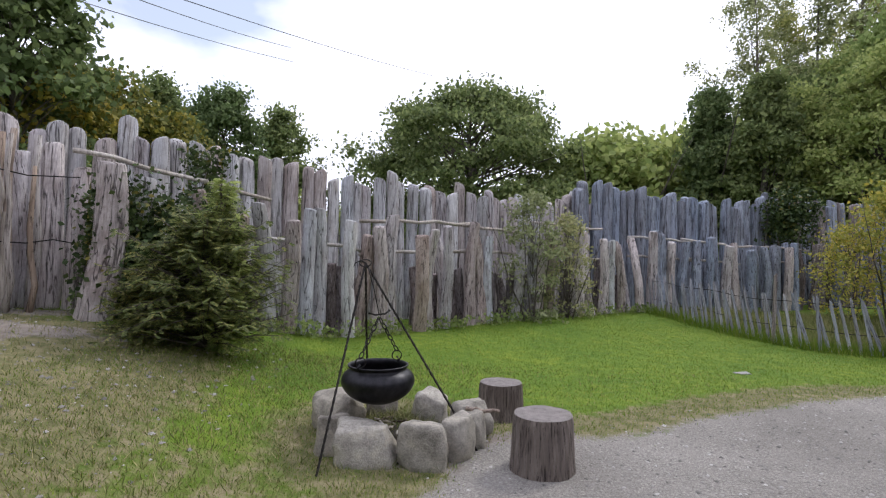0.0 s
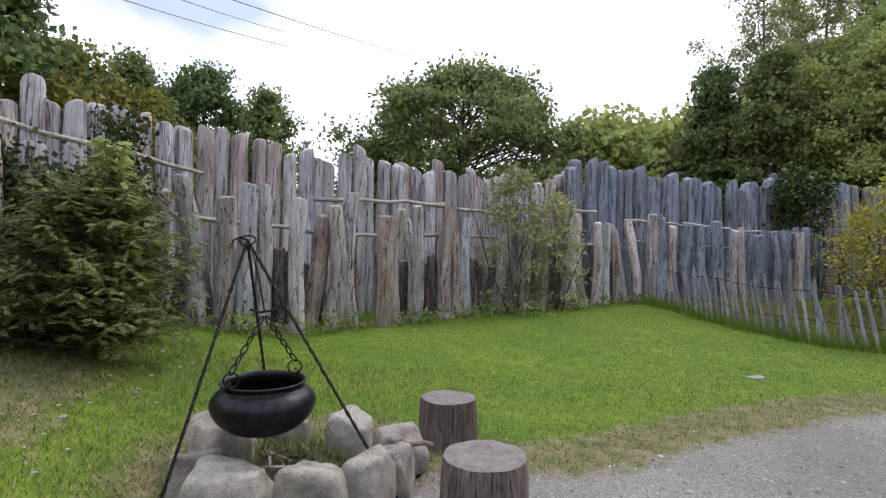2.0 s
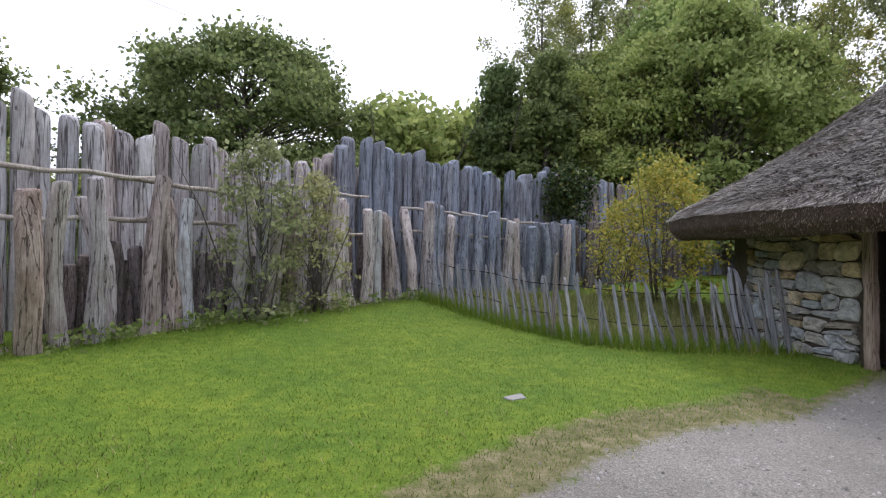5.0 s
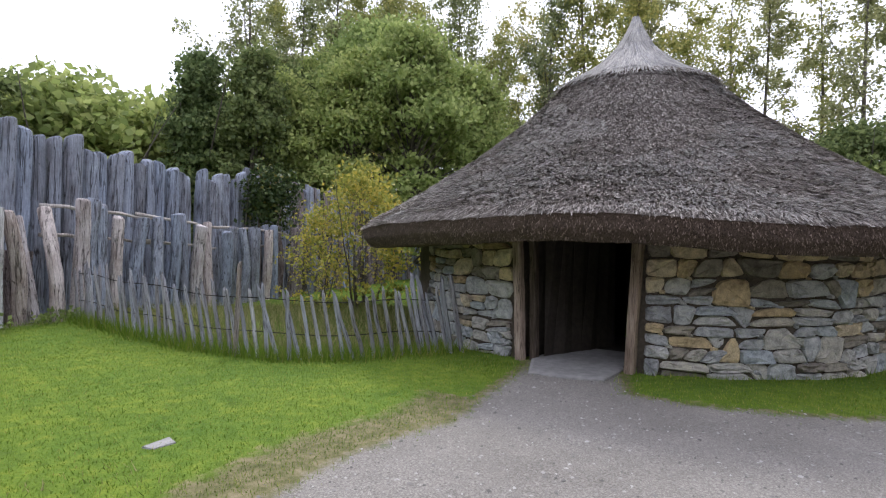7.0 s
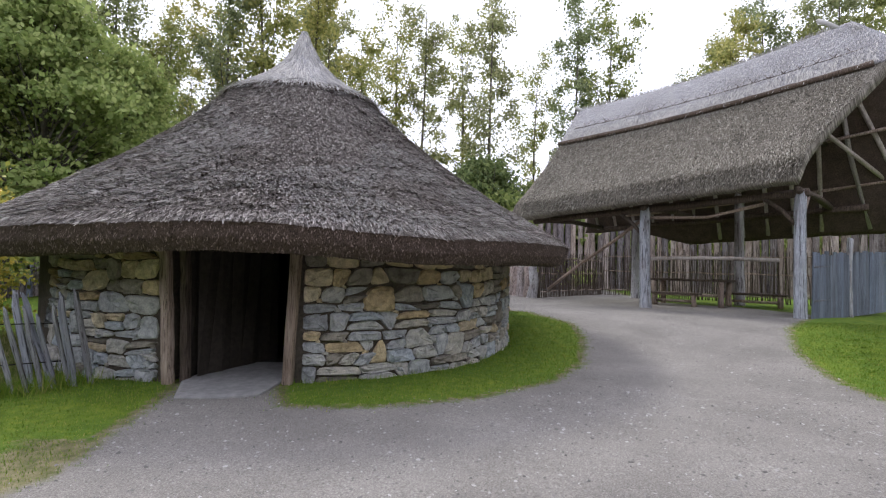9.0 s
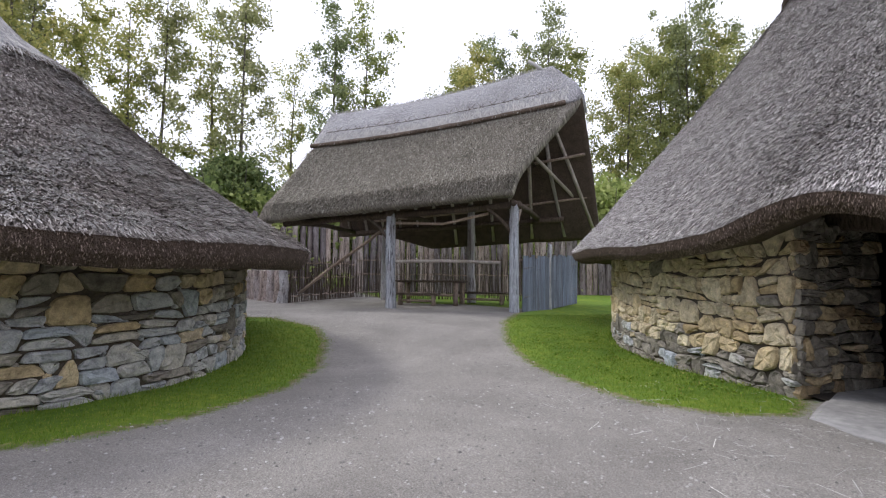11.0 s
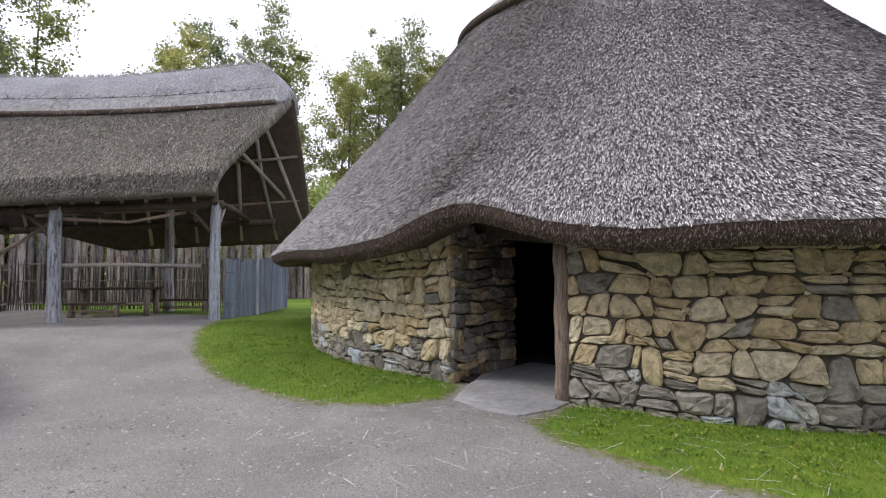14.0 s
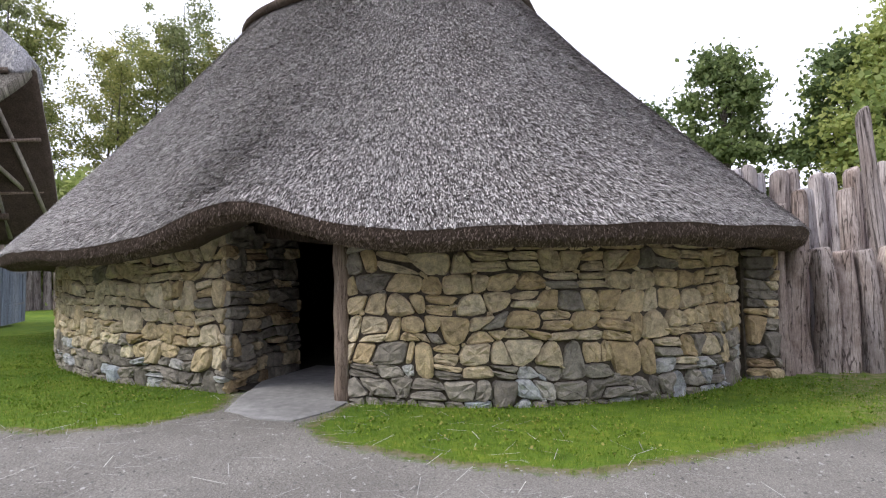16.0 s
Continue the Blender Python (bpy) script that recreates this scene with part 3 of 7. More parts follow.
def roof_surface(plan, centre, profile, lift, turns=200, jitter=0.02, seed=1, fray=0.0):
    """A thatched roof: rings of the plan shrunk towards the centre. profile: (share of the way out, height, raised by the door's lift)."""
    verts, uvs, faces = [], [], []
    slope = 0.0
    last = None
    for i, (k, z, w) in enumerate(profile):
        if last:
            slope += math.hypot((k - last[0]) * 6, z - last[1])
        last = (k, z)
        for j in range(turns):
            t = 2 * math.pi * j / turns
            x, y = plan(t)
            x, y = centre[0] + (x - centre[0]) * k, centre[1] + (y - centre[1]) * k
            h = z + w * lift(t) + jitter * 2.5 * noise.noise(Vector((x * 0.7, y * 0.7, seed))) + jitter * noise.noise(Vector((x * 4, y * 4, z * 4 + seed)))
            verts.append((x, y, h))
            uvs.append((t * 6.0, slope))
    for i in range(len(profile) - 1):
        for j in range(turns):
            j2 = (j + 1) % turns
            faces.append((i * turns + j, (i + 1) * turns + j, (i + 1) * turns + j2, i * turns + j2))
    return verts, faces, uvs


def interpolate_profile(key, n):
    ks = np.array([p[0] for p in key])
    t = np.linspace(0, len(key) - 1, n)
    return [tuple(float(np.interp(v, range(len(key)), [p[c] for p in key])) for c in range(3)) for v in t]


def build_wall(name, plan, gaps, height, top_follow, thick, mat, parent):
    """The solid core of a round wall, with the door left out."""
    n = 160
    verts, faces = [], []
    g0, g_1 = gaps[0]
    ts = np.linspace(g_1, g0 + 2 * math.pi, n + 1)
    for t in ts:
        for grow in (0.0, -thick):
            x, y = plan(t, grow)
            verts += [(x, y, gz(x, y) - 0.15), (x, y, height + top_follow(t))]
    for i in range(n):
        o = i * 4
        faces += [(o, o + 4, o + 5, o + 1), (o + 2, o + 3, o + 7, o + 6), (o + 1, o + 5, o + 7, o + 3)]
    faces += [(0, 1, 3, 2), (n * 4, n * 4 + 2, n * 4 + 3, n * 4 + 1)]
    return child(name, mesh_of(name, verts, faces, mat), parent)


def angle_of(plan, x, y):
    best = min((math.hypot(plan(2 * math.pi * i / 3600)[0] - x, plan(2 * math.pi * i / 3600)[1] - y), i) for i in range(3600))
    return 2 * math.pi * best[1] / 3600


D1L, D1R = (9.33, 7.5), (9.72, 5.97)
D2L, D2R = (8.26, -4.3), (6.22, -4.4)
g1 = sorted((angle_of(hut1_plan, *D1L), angle_of(hut1_plan, *D1R)))
g2 = sorted((angle_of(hut2_plan, *D2L), angle_of(hut2_plan, *D2R)))


def lift1(t):
    m = (g1[0] + g1[1]) / 2
    return 0.12 * math.exp(-((t - m) / 0.22) ** 2)


def lift2(t):
    m = g2[0] + 0.4 * (g2[1] - g2[0])
    return 0.46 * math.exp(-((t - m) / 0.19) ** 2)


hut_1 = thing("roundhouse", "round stone hut with brown reed thatch and pale straw cap", "hut")
hut_2 = thing("roundhouse", "large round tan stone hut under grey reed thatch", "hut")
build_wall("wall", hut1_plan, [tuple(g1)], 1.9, lambda t: 0, 0.55, MORTAR_SHADED, hut_1)
build_wall("wall", hut2_plan, [tuple(g2)], 2.12, lambda t: 1.05 * lift2(t), 0.7, MORTAR_SHADED, hut_2)

P1 = interpolate_profile([(0.27, 5.02, 0), (0.42, 4.2, 0), (0.6, 3.4, 0.0), (0.78, 2.72, 0.3), (0.91, 2.3, 0.8), (0.97, 2.12, 1), (1.0, 1.97, 1)], 40)
v, f, uv = roof_surface(lambda t: hut1_plan(t, 1.2), H1["c"], P1, lift1, 200, 0.018)
child("thatch", mesh_of("thatch", v, f, THATCH, True, uv), hut_1)
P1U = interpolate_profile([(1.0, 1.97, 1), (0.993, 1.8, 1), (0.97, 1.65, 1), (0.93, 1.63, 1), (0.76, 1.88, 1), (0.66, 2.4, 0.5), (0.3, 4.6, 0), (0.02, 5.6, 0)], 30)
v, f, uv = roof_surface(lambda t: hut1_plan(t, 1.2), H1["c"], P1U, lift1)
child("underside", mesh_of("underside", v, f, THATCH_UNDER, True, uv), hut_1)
P1C = interpolate_profile([(0.012, 6.62, 0), (0.03, 6.35, 0), (0.07, 5.95, 0), (0.13, 5.6, 0), (0.2, 5.33, 0), (0.27, 5.1, 0), (0.275, 5.02, 0), (0.25, 5.0, 0)], 24)
v, f, uv = roof_surface(lambda t: hut1_plan(t, 1.2), H1["c"], P1C, lift1, 120)
child("ridge_cap", mesh_of("ridge_cap", v, f, CAP, True, uv), hut_1, None, "pale grey straw cap drawn to a point")

P2 = interpolate_profile([(0.4, 7.35, 0), (0.55, 5.95, 0), (0.7, 4.6, 0.1), (0.83, 3.5, 0.4), (0.92, 2.75, 0.8), (0.975, 2.3, 1), (1.0, 2.08, 1)], 44)
v, f, uv = roof_surface(lambda t: hut2_plan(t, 0.9), H2["c"], P2, lift2, 260)
child("thatch", mesh_of("thatch", v, f, THATCH_GREY, True, uv), hut_2)
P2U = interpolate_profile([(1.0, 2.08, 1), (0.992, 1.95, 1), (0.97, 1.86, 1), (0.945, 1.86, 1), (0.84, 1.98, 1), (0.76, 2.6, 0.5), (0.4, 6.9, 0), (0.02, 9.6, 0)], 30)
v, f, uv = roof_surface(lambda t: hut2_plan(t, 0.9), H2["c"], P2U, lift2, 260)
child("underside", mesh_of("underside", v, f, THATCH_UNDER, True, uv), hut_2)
P2C = interpolate_profile([(0.01, 10.4, 0), (0.1, 9.6, 0), (0.2, 8.95, 0), (0.3, 8.25, 0), (0.41, 7.42, 0), (0.415, 7.3, 0), (0.38, 7.3, 0)], 24)
v, f, uv = roof_surface(lambda t: hut2_plan(t, 0.9), H2["c"], P2C, lift2, 120)
child("ridge_cap", mesh_of("ridge_cap", v, f, CAP, True, uv), hut_2, None, "pale grey straw cap")


# ---- open shed ----
SO, SU, SV = Vector((18.0, -4.45)), Vector((0.582, 0.813)), Vector((0.813, -0.582))


def sp(u, v_, z):
    p = SO + SU * u + SV * v_
    return Vector((p.x, p.y, z))


shed = thing("open_shed", "open-sided timber shed with grey reed thatch and straw ridge", "shed")


def verge(v_, h):
    """Both ends of the roof at a height h on its slope."""
    if v_ < 2.6:
        near = float(np.interp(h, [0, 0.2, 0.45, 0.72, 0.8, 1.0], [-0.05, -0.32, -1.02, -1.88, -1.75, -0.78]))
    else:
        near = float(np.interp(v_, [2.6, 3.2, 6.1], [-0.78, -1.85, -2.45]))
    return near, 9.0 - 1.1 * max(h, 0.0) ** 0.7


def shed_height(s, h):
    ze, zr = 3.95 - 0.62 * s, 8.85 - 1.0 * s - 0.22 * math.sin(math.pi * s)
    return ze + (zr - ze) * h


def shed_roof(n_u=60):
    outer, inner = [], []
    key = [(-0.75, 0.0), (-0.6, 0.14), (0.0, 0.27), (1.0, 0.52), (1.9, 0.78), (2.6, 1.0), (3.3, 0.78), (4.4, 0.38), (5.3, -0.02), (5.75, -0.17)]
    verts, faces, uvs = [], [], []
    nv = 40
    for i in range(n_u + 1):
        s = i / n_u
        for j in range(nv + 1):
            q = j / nv * (len(key) - 1)
            v_ = float(np.interp(q, range(len(key)), [k[0] for k in key]))
            h = float(np.interp(q, range(len(key)), [k[1] for k in key]))
            if v_ > 4.4:
                short = 1 - 0.3 * min(max((s - 0.62) / 0.2, 0), 1)
                v_, h = 4.4 + (v_ - 4.4) * short, 0.38 + (h - 0.38) * short
            u0, u1 = verge(v_, h)
            u = u0 + (u1 - u0) * s
            z = shed_height(s, h) + 0.05 * fbm(u * 0.5, v_, 3) + 0.02 * noise.noise(Vector((u * 5, v_ * 5, 0)))
            verts.append(sp(u, v_, z))
            uvs.append((u, v_ * 1.6))
    for i in range(n_u):
        for j in range(nv):
            a = i * (nv + 1) + j
            faces.append((a, a + 1, a + nv + 2, a + nv + 1))
    return verts, faces, uvs


v, f, uv = shed_roof()
roof = child("thatch", mesh_of("thatch", v, f, THATCH_SHED, True, uv), shed)
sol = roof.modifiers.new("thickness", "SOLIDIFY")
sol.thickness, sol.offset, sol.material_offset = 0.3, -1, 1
roof.data.materials.append(REED_SHADED)
rng = np.random.default_rng(11)
for u, v_, zt in ((0, 0, 3.72), (4.13, 0, 3.5), (2.57, 4.4, 4.3), (6.6, 4.9, 3.6)):
    p = sp(u, v_, 0)
    post(shed, p.x, p.y, 0.33, zt - 0.2, LOG_GREY if v_ else LOG_POST, rng, 0.5, 0.25)


# ---- hut details ----
def floor_disc(plan, parent, mat, inset):
    ring = [plan(2 * math.pi * i / 64, -inset) for i in range(64)]
    z = 0.035
    child("floor", mesh_of("floor", [(x, y, z) for x, y in ring], [tuple(range(64))], mat), parent, None, "trodden earth floor, coloured dark for the unlit interior")


# floors coloured near-black to carry the darkness of the interiors
floor_disc(hut1_plan, hut_1, DAUB_SHADE_ASH, 0.1)
floor_disc(hut2_plan, hut_2, DAUB_SHADE_ASH, 0.1)


def arc_table(plan, t0, t1, n=400):
    ts = np.linspace(t0, t1, n)
    p = np.array([plan(t) for t in ts])
    s = np.concatenate([[0], np.cumsum(np.linalg.norm(np.diff(p, axis=0), axis=1))])
    return ts, s


def wall_mapper(plan, t0, t1):
    """Maps a length along a curved wall, a height and a depth to a place."""
    ts, ss = arc_table(plan, t0, t1)

    def to_world(s, z, d):
        t = float(np.interp(s, ss, ts))
        x, y = plan(t, d)
        return Vector((x, y, gz(*plan(t)) + z))

    return to_world, float(ss[-1]), lambda s: float(np.interp(s, ss, ts))


def flat_mapper(a, b, outward):
    a, b, o = Vector(a), Vector(b), Vector(outward).normalized()
    n = (b - a).length
    d = (b - a) / n
    return (lambda s, z, dep: Vector((a.x + d.x * s + o.x * dep, a.y + d.y * s + o.y * dep, gz(a.x, a.y) + z))), n


def stone_piece(to_world, quad, rng, proud):
    """A lumpy stone from four corners (s, z) on the wall: a fan of three rings. Returns centre, local vertices, faces."""
    q = np.array(quad)
    c = q.mean(0)
    ring = []
    cutc = np.abs(rng.normal(0.02, 0.07, 4))
    for i in range(4):
        a, b = q[i], q[(i + 1) % 4]
        for f in (0.1, 0.5, 0.9):
            p = a + (b - a) * f
            if f == 0.5:
                p = p + (p - c) * rng.normal(0.035, 0.06)
            else:
                p = p + (c - p) * cutc[(i if f < 0.5 else (i + 1) % 4)]
            ring.append(p)
    n = len(ring)
    tilt = rng.normal(0, 0.03, 2)
    verts, faces = [], []
    for shrink, dep in ((1.02, -0.07), (1.01, proud * 0.2), (0.92, proud * 0.85), (0.62, proud * 1.05)):
        for p in ring:
            v = c + (p - c) * shrink
            d = dep + (0 if dep < 0 else float((v - c) @ tilt) * 0.8 + rng.normal(0, 0.011))
            verts.append(to_world(float(v[0]), float(v[1]), d))
    verts.append(to_world(float(c[0]), float(c[1]), proud * 1.03))
    for r in range(3):
        for i in range(n):
            j = (i + 1) % n
            faces.append((r * n + i, r * n + j, (r + 1) * n + j, (r + 1) * n + i))
    for i in range(n):
        faces.append((3 * n + i, 3 * n + (i + 1) % n, 4 * n))
    centre = to_world(float(c[0]), float(c[1]), 0)
    return centre, [v - centre for v in verts], faces


def rubble(parent, to_world, length, top, mats, seed, courses=(0.1, 0.24), widths=(0.16, 0.46), limit=300, z0=-0.05, picked=(0, 1e9)):
    """Lays rough courses of stones. Those within the stretch `picked` are pieces of their own."""
    rng = np.random.default_rng(seed)
    lines = [z0]
    while lines[-1] < 2.6:
        lines.append(lines[-1] + rng.uniform(*courses))
    zline = lambda k, s: lines[k] + (0.08 * noise.noise(Vector((s * 1.2, lines[k] * 1.2, seed))) + 0.055 * noise.noise(Vector((s * 3.2, k * 2.1, seed))) if k else 0)
    blocked = {k: [] for k in range(len(lines) + 2)}
    made, rest = 0, {}
    for k in range(len(lines) - 1):
        s = rng.uniform(-0.2, 0.0)
        slant0 = rng.normal(0, 0.05)
        while s < length:
            hit_ = [b for b in blocked[k] if b[0] - 0.03 <= s < b[1]]
            if hit_:
                s = hit_[0][1]
                continue
            h = lines[k + 1] - lines[k]
            w = min(max(rng.uniform(*widths) * (0.7 + 1.6 * h), 0.11), 0.62)
            nxt = [b[0] for b in blocked[k] if b[0] > s]
            if nxt and s + w > min(nxt) - 0.08:
                w = max(min(nxt) - s, 0.05)
            e = min(s + w, length)
            if e - s < 0.05:
                s = e + 0.001
                continue
            mid_z = zline(k + 1, (s + e) / 2)
            if zline(k, (s + e) / 2) > top((s + e) / 2) - 0.04:
                s = e + 0.001
                continue
            up = 1
            if h < 0.2 and rng.random() < 0.2 and k + 2 < len(lines):
                up = 2
                blocked[k + 1].append((s, e))
            gap = rng.uniform(0.003, 0.011)
            slant1 = rng.normal(0, 0.05) * min(1.0, (e - s) / 0.25)
            lo = [zline(k, v) + gap for v in (s, e)]
            hi = [min(zline(k + up, v) - gap, top(v) + 0.1) for v in (s, e)]
            cells = [(s, e, lo, hi)]
            if up == 1 and h > 0.17 and w > 0.26 and rng.random() < 0.3:
                m = [(a + b) / 2 + rng.normal(0, 0.012) for a, b in zip(lo, hi)]
                cells = [(s, e, lo, [v - 0.006 for v in m]), (s, e, [v + 0.006 for v in m], hi)]
            for a, b, l_, h_ in cells:
                quad = [(a + gap - slant0, l_[0]), (b - gap - slant1, l_[1]), (b - gap + slant1, h_[1]), (a + gap + slant0, h_[0])]
                quad = [(min(max(p, 0.0), length), q) for p, q in quad]
                centre, vs, fs = stone_piece(to_world, quad, rng, rng.uniform(0.02, 0.075))
                mat = mats(centre.z, rng)
                if made < limit and picked[0] <= a <= picked[1]:
                    child("stone", mesh_of("stone", vs, fs, mat), parent, Matrix.Translation(centre))
                    made += 1
                else:
                    rest.setdefault(mat.name, (mat, []))[1].append(([v + centre for v in vs], fs))
                if rng.random() < 0.3:
                    # a small chinking stone wedged into the joint at a corner
                    cw, ch = rng.uniform(0.025, 0.06), rng.uniform(0.015, 0.035)
                    qs, qz = min(max(quad[1][0], cw), length - cw), quad[1][1]
                    if qz > 0.04:
                        k_ = rng.normal(0, 0.3)
                        chip = [(qs - cw, qz - ch - k_ * cw), (qs + cw, qz - ch + k_ * cw), (qs + cw * 0.8, qz + ch + k_ * cw), (qs - cw * 0.8, qz + ch - k_ * cw)]
                        centre, vs, fs = stone_piece(to_world, chip, rng, rng.uniform(0.02, 0.045))
                        rest.setdefault(mat.name, (mat, []))[1].append(([v + centre for v in vs], fs))
            slant0 = slant1
            s = e
    for mat, pieces in rest.values():
        tagged(child("stonework", mesh_of("stonework", *join(pieces), mat), parent), kind="stuff")


def grey_mix(z, rng):
    if z > 1.25 + rng.normal(0, 0.15):
        return STONE_TAN if rng.random() < 0.75 else STONE_DARK
    return STONE_GREY if rng.random() < 0.8 else (STONE_TAN if rng.random() < 0.5 else STONE_DARK)


def tan_mix(z, rng):
    if z < 0.52 + rng.normal(0, 0.1):
        return STONE_DARK if rng.random() < 0.75 else STONE_GREY
    return STONE_TAN if rng.random() < 0.93 else STONE_DARK


wall_1 = [c for c in hut_1.children if c.name.startswith("wall")][0]
wall_2 = [c for c in hut_2.children if c.name.startswith("wall")][0]
tm, n_, t_of = wall_mapper(hut1_plan, g1[1] + 0.03, radians(291))
rubble(wall_1, tm, n_, lambda s: 1.86, grey_mix, 51, (0.12, 0.27), (0.2, 0.55), limit=240)
tm, n_, t_of = wall_mapper(hut1_plan, radians(150), g1[0] - 0.03)
rubble(wall_1, tm, n_, lambda s: 1.86, grey_mix, 52, (0.12, 0.27), (0.2, 0.5), limit=60)
tm, n_, t_of = wall_mapper(hut2_plan, g2[1] - 0.006, radians(196))
rubble(wall_2, tm, n_, lambda s: 2.06 + lift2(t_of(s)), tan_mix, 53, (0.12, 0.28), (0.15, 0.42), limit=230, picked=(0, 6.2))
tm, n_, t_of = wall_mapper(hut2_plan, radians(10), g2[0] + 0.012)
rubble(wall_2, tm, n_, lambda s: 2.1 + 1.1 * lift2(t_of(s)), tan_mix, 54, (0.13, 0.26), (0.18, 0.42), limit=70, picked=(n_ - 2.2, 99))
# the deep stone cheek of the large hut's doorway, its shade put in as darker stones
tm, n_ = flat_mapper((D2L[0] - 0.08, -3.99, 0), (D2L[0] + 0.08, -5.75, 0), (-1, 0))
rubble(wall_2, tm, n_, lambda s: 2.3, lambda z, rng: STONE_DARK if rng.random() < 0.6 else STONE_TAN, 55, limit=0)


def plank(name, corners, thick, mat, parent, label=""):
    """A slab-like board from a ring of top corners."""
    n = len(corners)
    top = [Vector(c) for c in corners]
    mid = sum(top, Vector()) / n
    rim = [t + (mid - t) * 0.03 - Vector((0, 0, 0.012)) for t in top]
    inner = [t + (mid - t) * 0.06 for t in top]
    low = [t - Vector((0, 0, thick)) for t in top]
    verts = inner + [t + (mid - t) * 0.0 - Vector((0, 0, 0.014)) for t in top] + low
    faces = [tuple(range(n))] + [(n + i, n + (i + 1) % n, (i + 1) % n, i) for i in range(n)] + [(2 * n + i, 2 * n + (i + 1) % n, n + (i + 1) % n, n + i) for i in range(n)]
    me = mesh_of(name, verts, faces, mat)
    return child(name, me, parent, None, label) if parent else new(name, me)


tagged(plank("threshold_slab", [(8.5, 6.87, 0.036), (8.62, 6.4, 0.036), (8.86, 6.0, 0.036), (9.62, 6.06, 0.04), (10.9, 6.3, 0.045), (10.7, 7.5, 0.045), (9.3, 7.3, 0.04)], 0.1, SLAB, None), "smooth grey threshold slab at the small hut's doorway", "slab")
tagged(plank("threshold_slab", [(7.37, -3.15, 0.022), (6.8, -3.02, 0.022), (6.3, -3.08, 0.022), (6.15, -3.6, 0.025), (6.25, -4.4, 0.04), (6.4, -6.2, 0.05), (8.3, -6.2, 0.05), (8.2, -4.7, 0.05), (7.7, -3.7, 0.035)], 0.1, SLAB, None), "worn flat flagstone at the large hut's doorway", "slab")
tagged(plank("stone_slab", [(4.36, 7.58, gz(4.3, 7.7) + 0.01), (4.17, 7.55, gz(4.3, 7.7) + 0.01), (4.13, 7.66, gz(4.3, 7.7) + 0.012), (4.37, 7.73, gz(4.3, 7.7) + 0.012)], 0.1, SLAB, None), "small flat grey slab set in the lawn", "slab")


def timber(name, a, b, w, d, mat, parent, seed, label="", yaw=0.0):
    """A hewn upright or beam between two points, slightly bowed and uneven."""
    rng = np.random.default_rng(seed)
    a, b = Vector(a), Vector(b)
    ax = (b - a).normalized()
    sx = Vector((math.cos(radians(yaw)), math.sin(radians(yaw)), 0))
    sx = (sx - ax * sx.dot(ax)).normalized()
    sy = ax.cross(sx)
    verts, faces, m = [], [], 8
    for i in range(m + 1):
        c = a.lerp(b, i / m) + sx * rng.normal(0, w * 0.04) + sy * rng.normal(0, d * 0.04)
        for k, (u, v_) in enumerate(((-1, -0.7), (-0.7, -1), (0.7, -1), (1, -0.7), (1, 0.7), (0.7, 1), (-0.7, 1), (-1, 0.7))):
            verts.append(c + sx * u * w / 2 * (1 + rng.normal(0, 0.04)) + sy * v_ * d / 2 * (1 + rng.normal(0, 0.04)))
    for i in range(m):
        for k in range(8):
            faces.append((i * 8 + k, i * 8 + (k + 1) % 8, (i + 1) * 8 + (k + 1) % 8, (i + 1) * 8 + k))
    faces += [tuple(reversed(range(8))), tuple(m * 8 + k for k in range(8))]
    return child(name, mesh_of(name, verts, faces, mat), parent, None, label)


# small hut's doorway: grey hewn posts, lintel and daub panels inside, near-black as shade
dx1, dx2 = hut1_plan(g1[0] + 0.01, 0.06), hut1_plan(g1[1] - 0.01, 0.06)
timber("door_post", (dx1[0], dx1[1], 0.0), (dx1[0] - 0.02, dx1[1] + 0.1, 1.95), 0.14, 0.13, OAK_WARM, hut_1, 61, "weathered grey oak door post")
timber("door_post", (dx2[0], dx2[1], 0.0), (dx2[0] - 0.02, dx2[1] - 0.1, 1.95), 0.14, 0.13, OAK_WARM, hut_1, 62, "weathered grey oak door post")
timber("inner_post", (dx1[0] + 0.16, dx1[1] - 0.14, 0.0), (dx1[0] + 0.16, dx1[1] - 0.08, 1.9), 0.14, 0.1, DARK_WOOD, hut_1, 63)
timber("lintel", (dx1[0] + 0.15, dx1[1] + 0.25, 1.93), (dx2[0] + 0.15, dx2[1] - 0.25, 1.93), 0.18, 0.22, DARK_WOOD, hut_1, 64)
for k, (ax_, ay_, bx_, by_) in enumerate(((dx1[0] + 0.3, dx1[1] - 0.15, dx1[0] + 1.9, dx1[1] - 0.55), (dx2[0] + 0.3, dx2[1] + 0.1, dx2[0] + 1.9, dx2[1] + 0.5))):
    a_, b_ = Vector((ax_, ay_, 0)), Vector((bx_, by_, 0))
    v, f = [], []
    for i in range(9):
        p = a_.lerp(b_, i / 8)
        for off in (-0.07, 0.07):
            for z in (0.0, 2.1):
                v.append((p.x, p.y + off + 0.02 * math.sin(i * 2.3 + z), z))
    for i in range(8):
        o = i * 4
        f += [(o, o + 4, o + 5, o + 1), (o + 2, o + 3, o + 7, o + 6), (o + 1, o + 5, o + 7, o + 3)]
    child("porch_screen", mesh_of("porch_screen", v, f, DAUB_SHADE_ASH), hut_1, None, "daubed screen inside the doorway, near-black for the shade there")
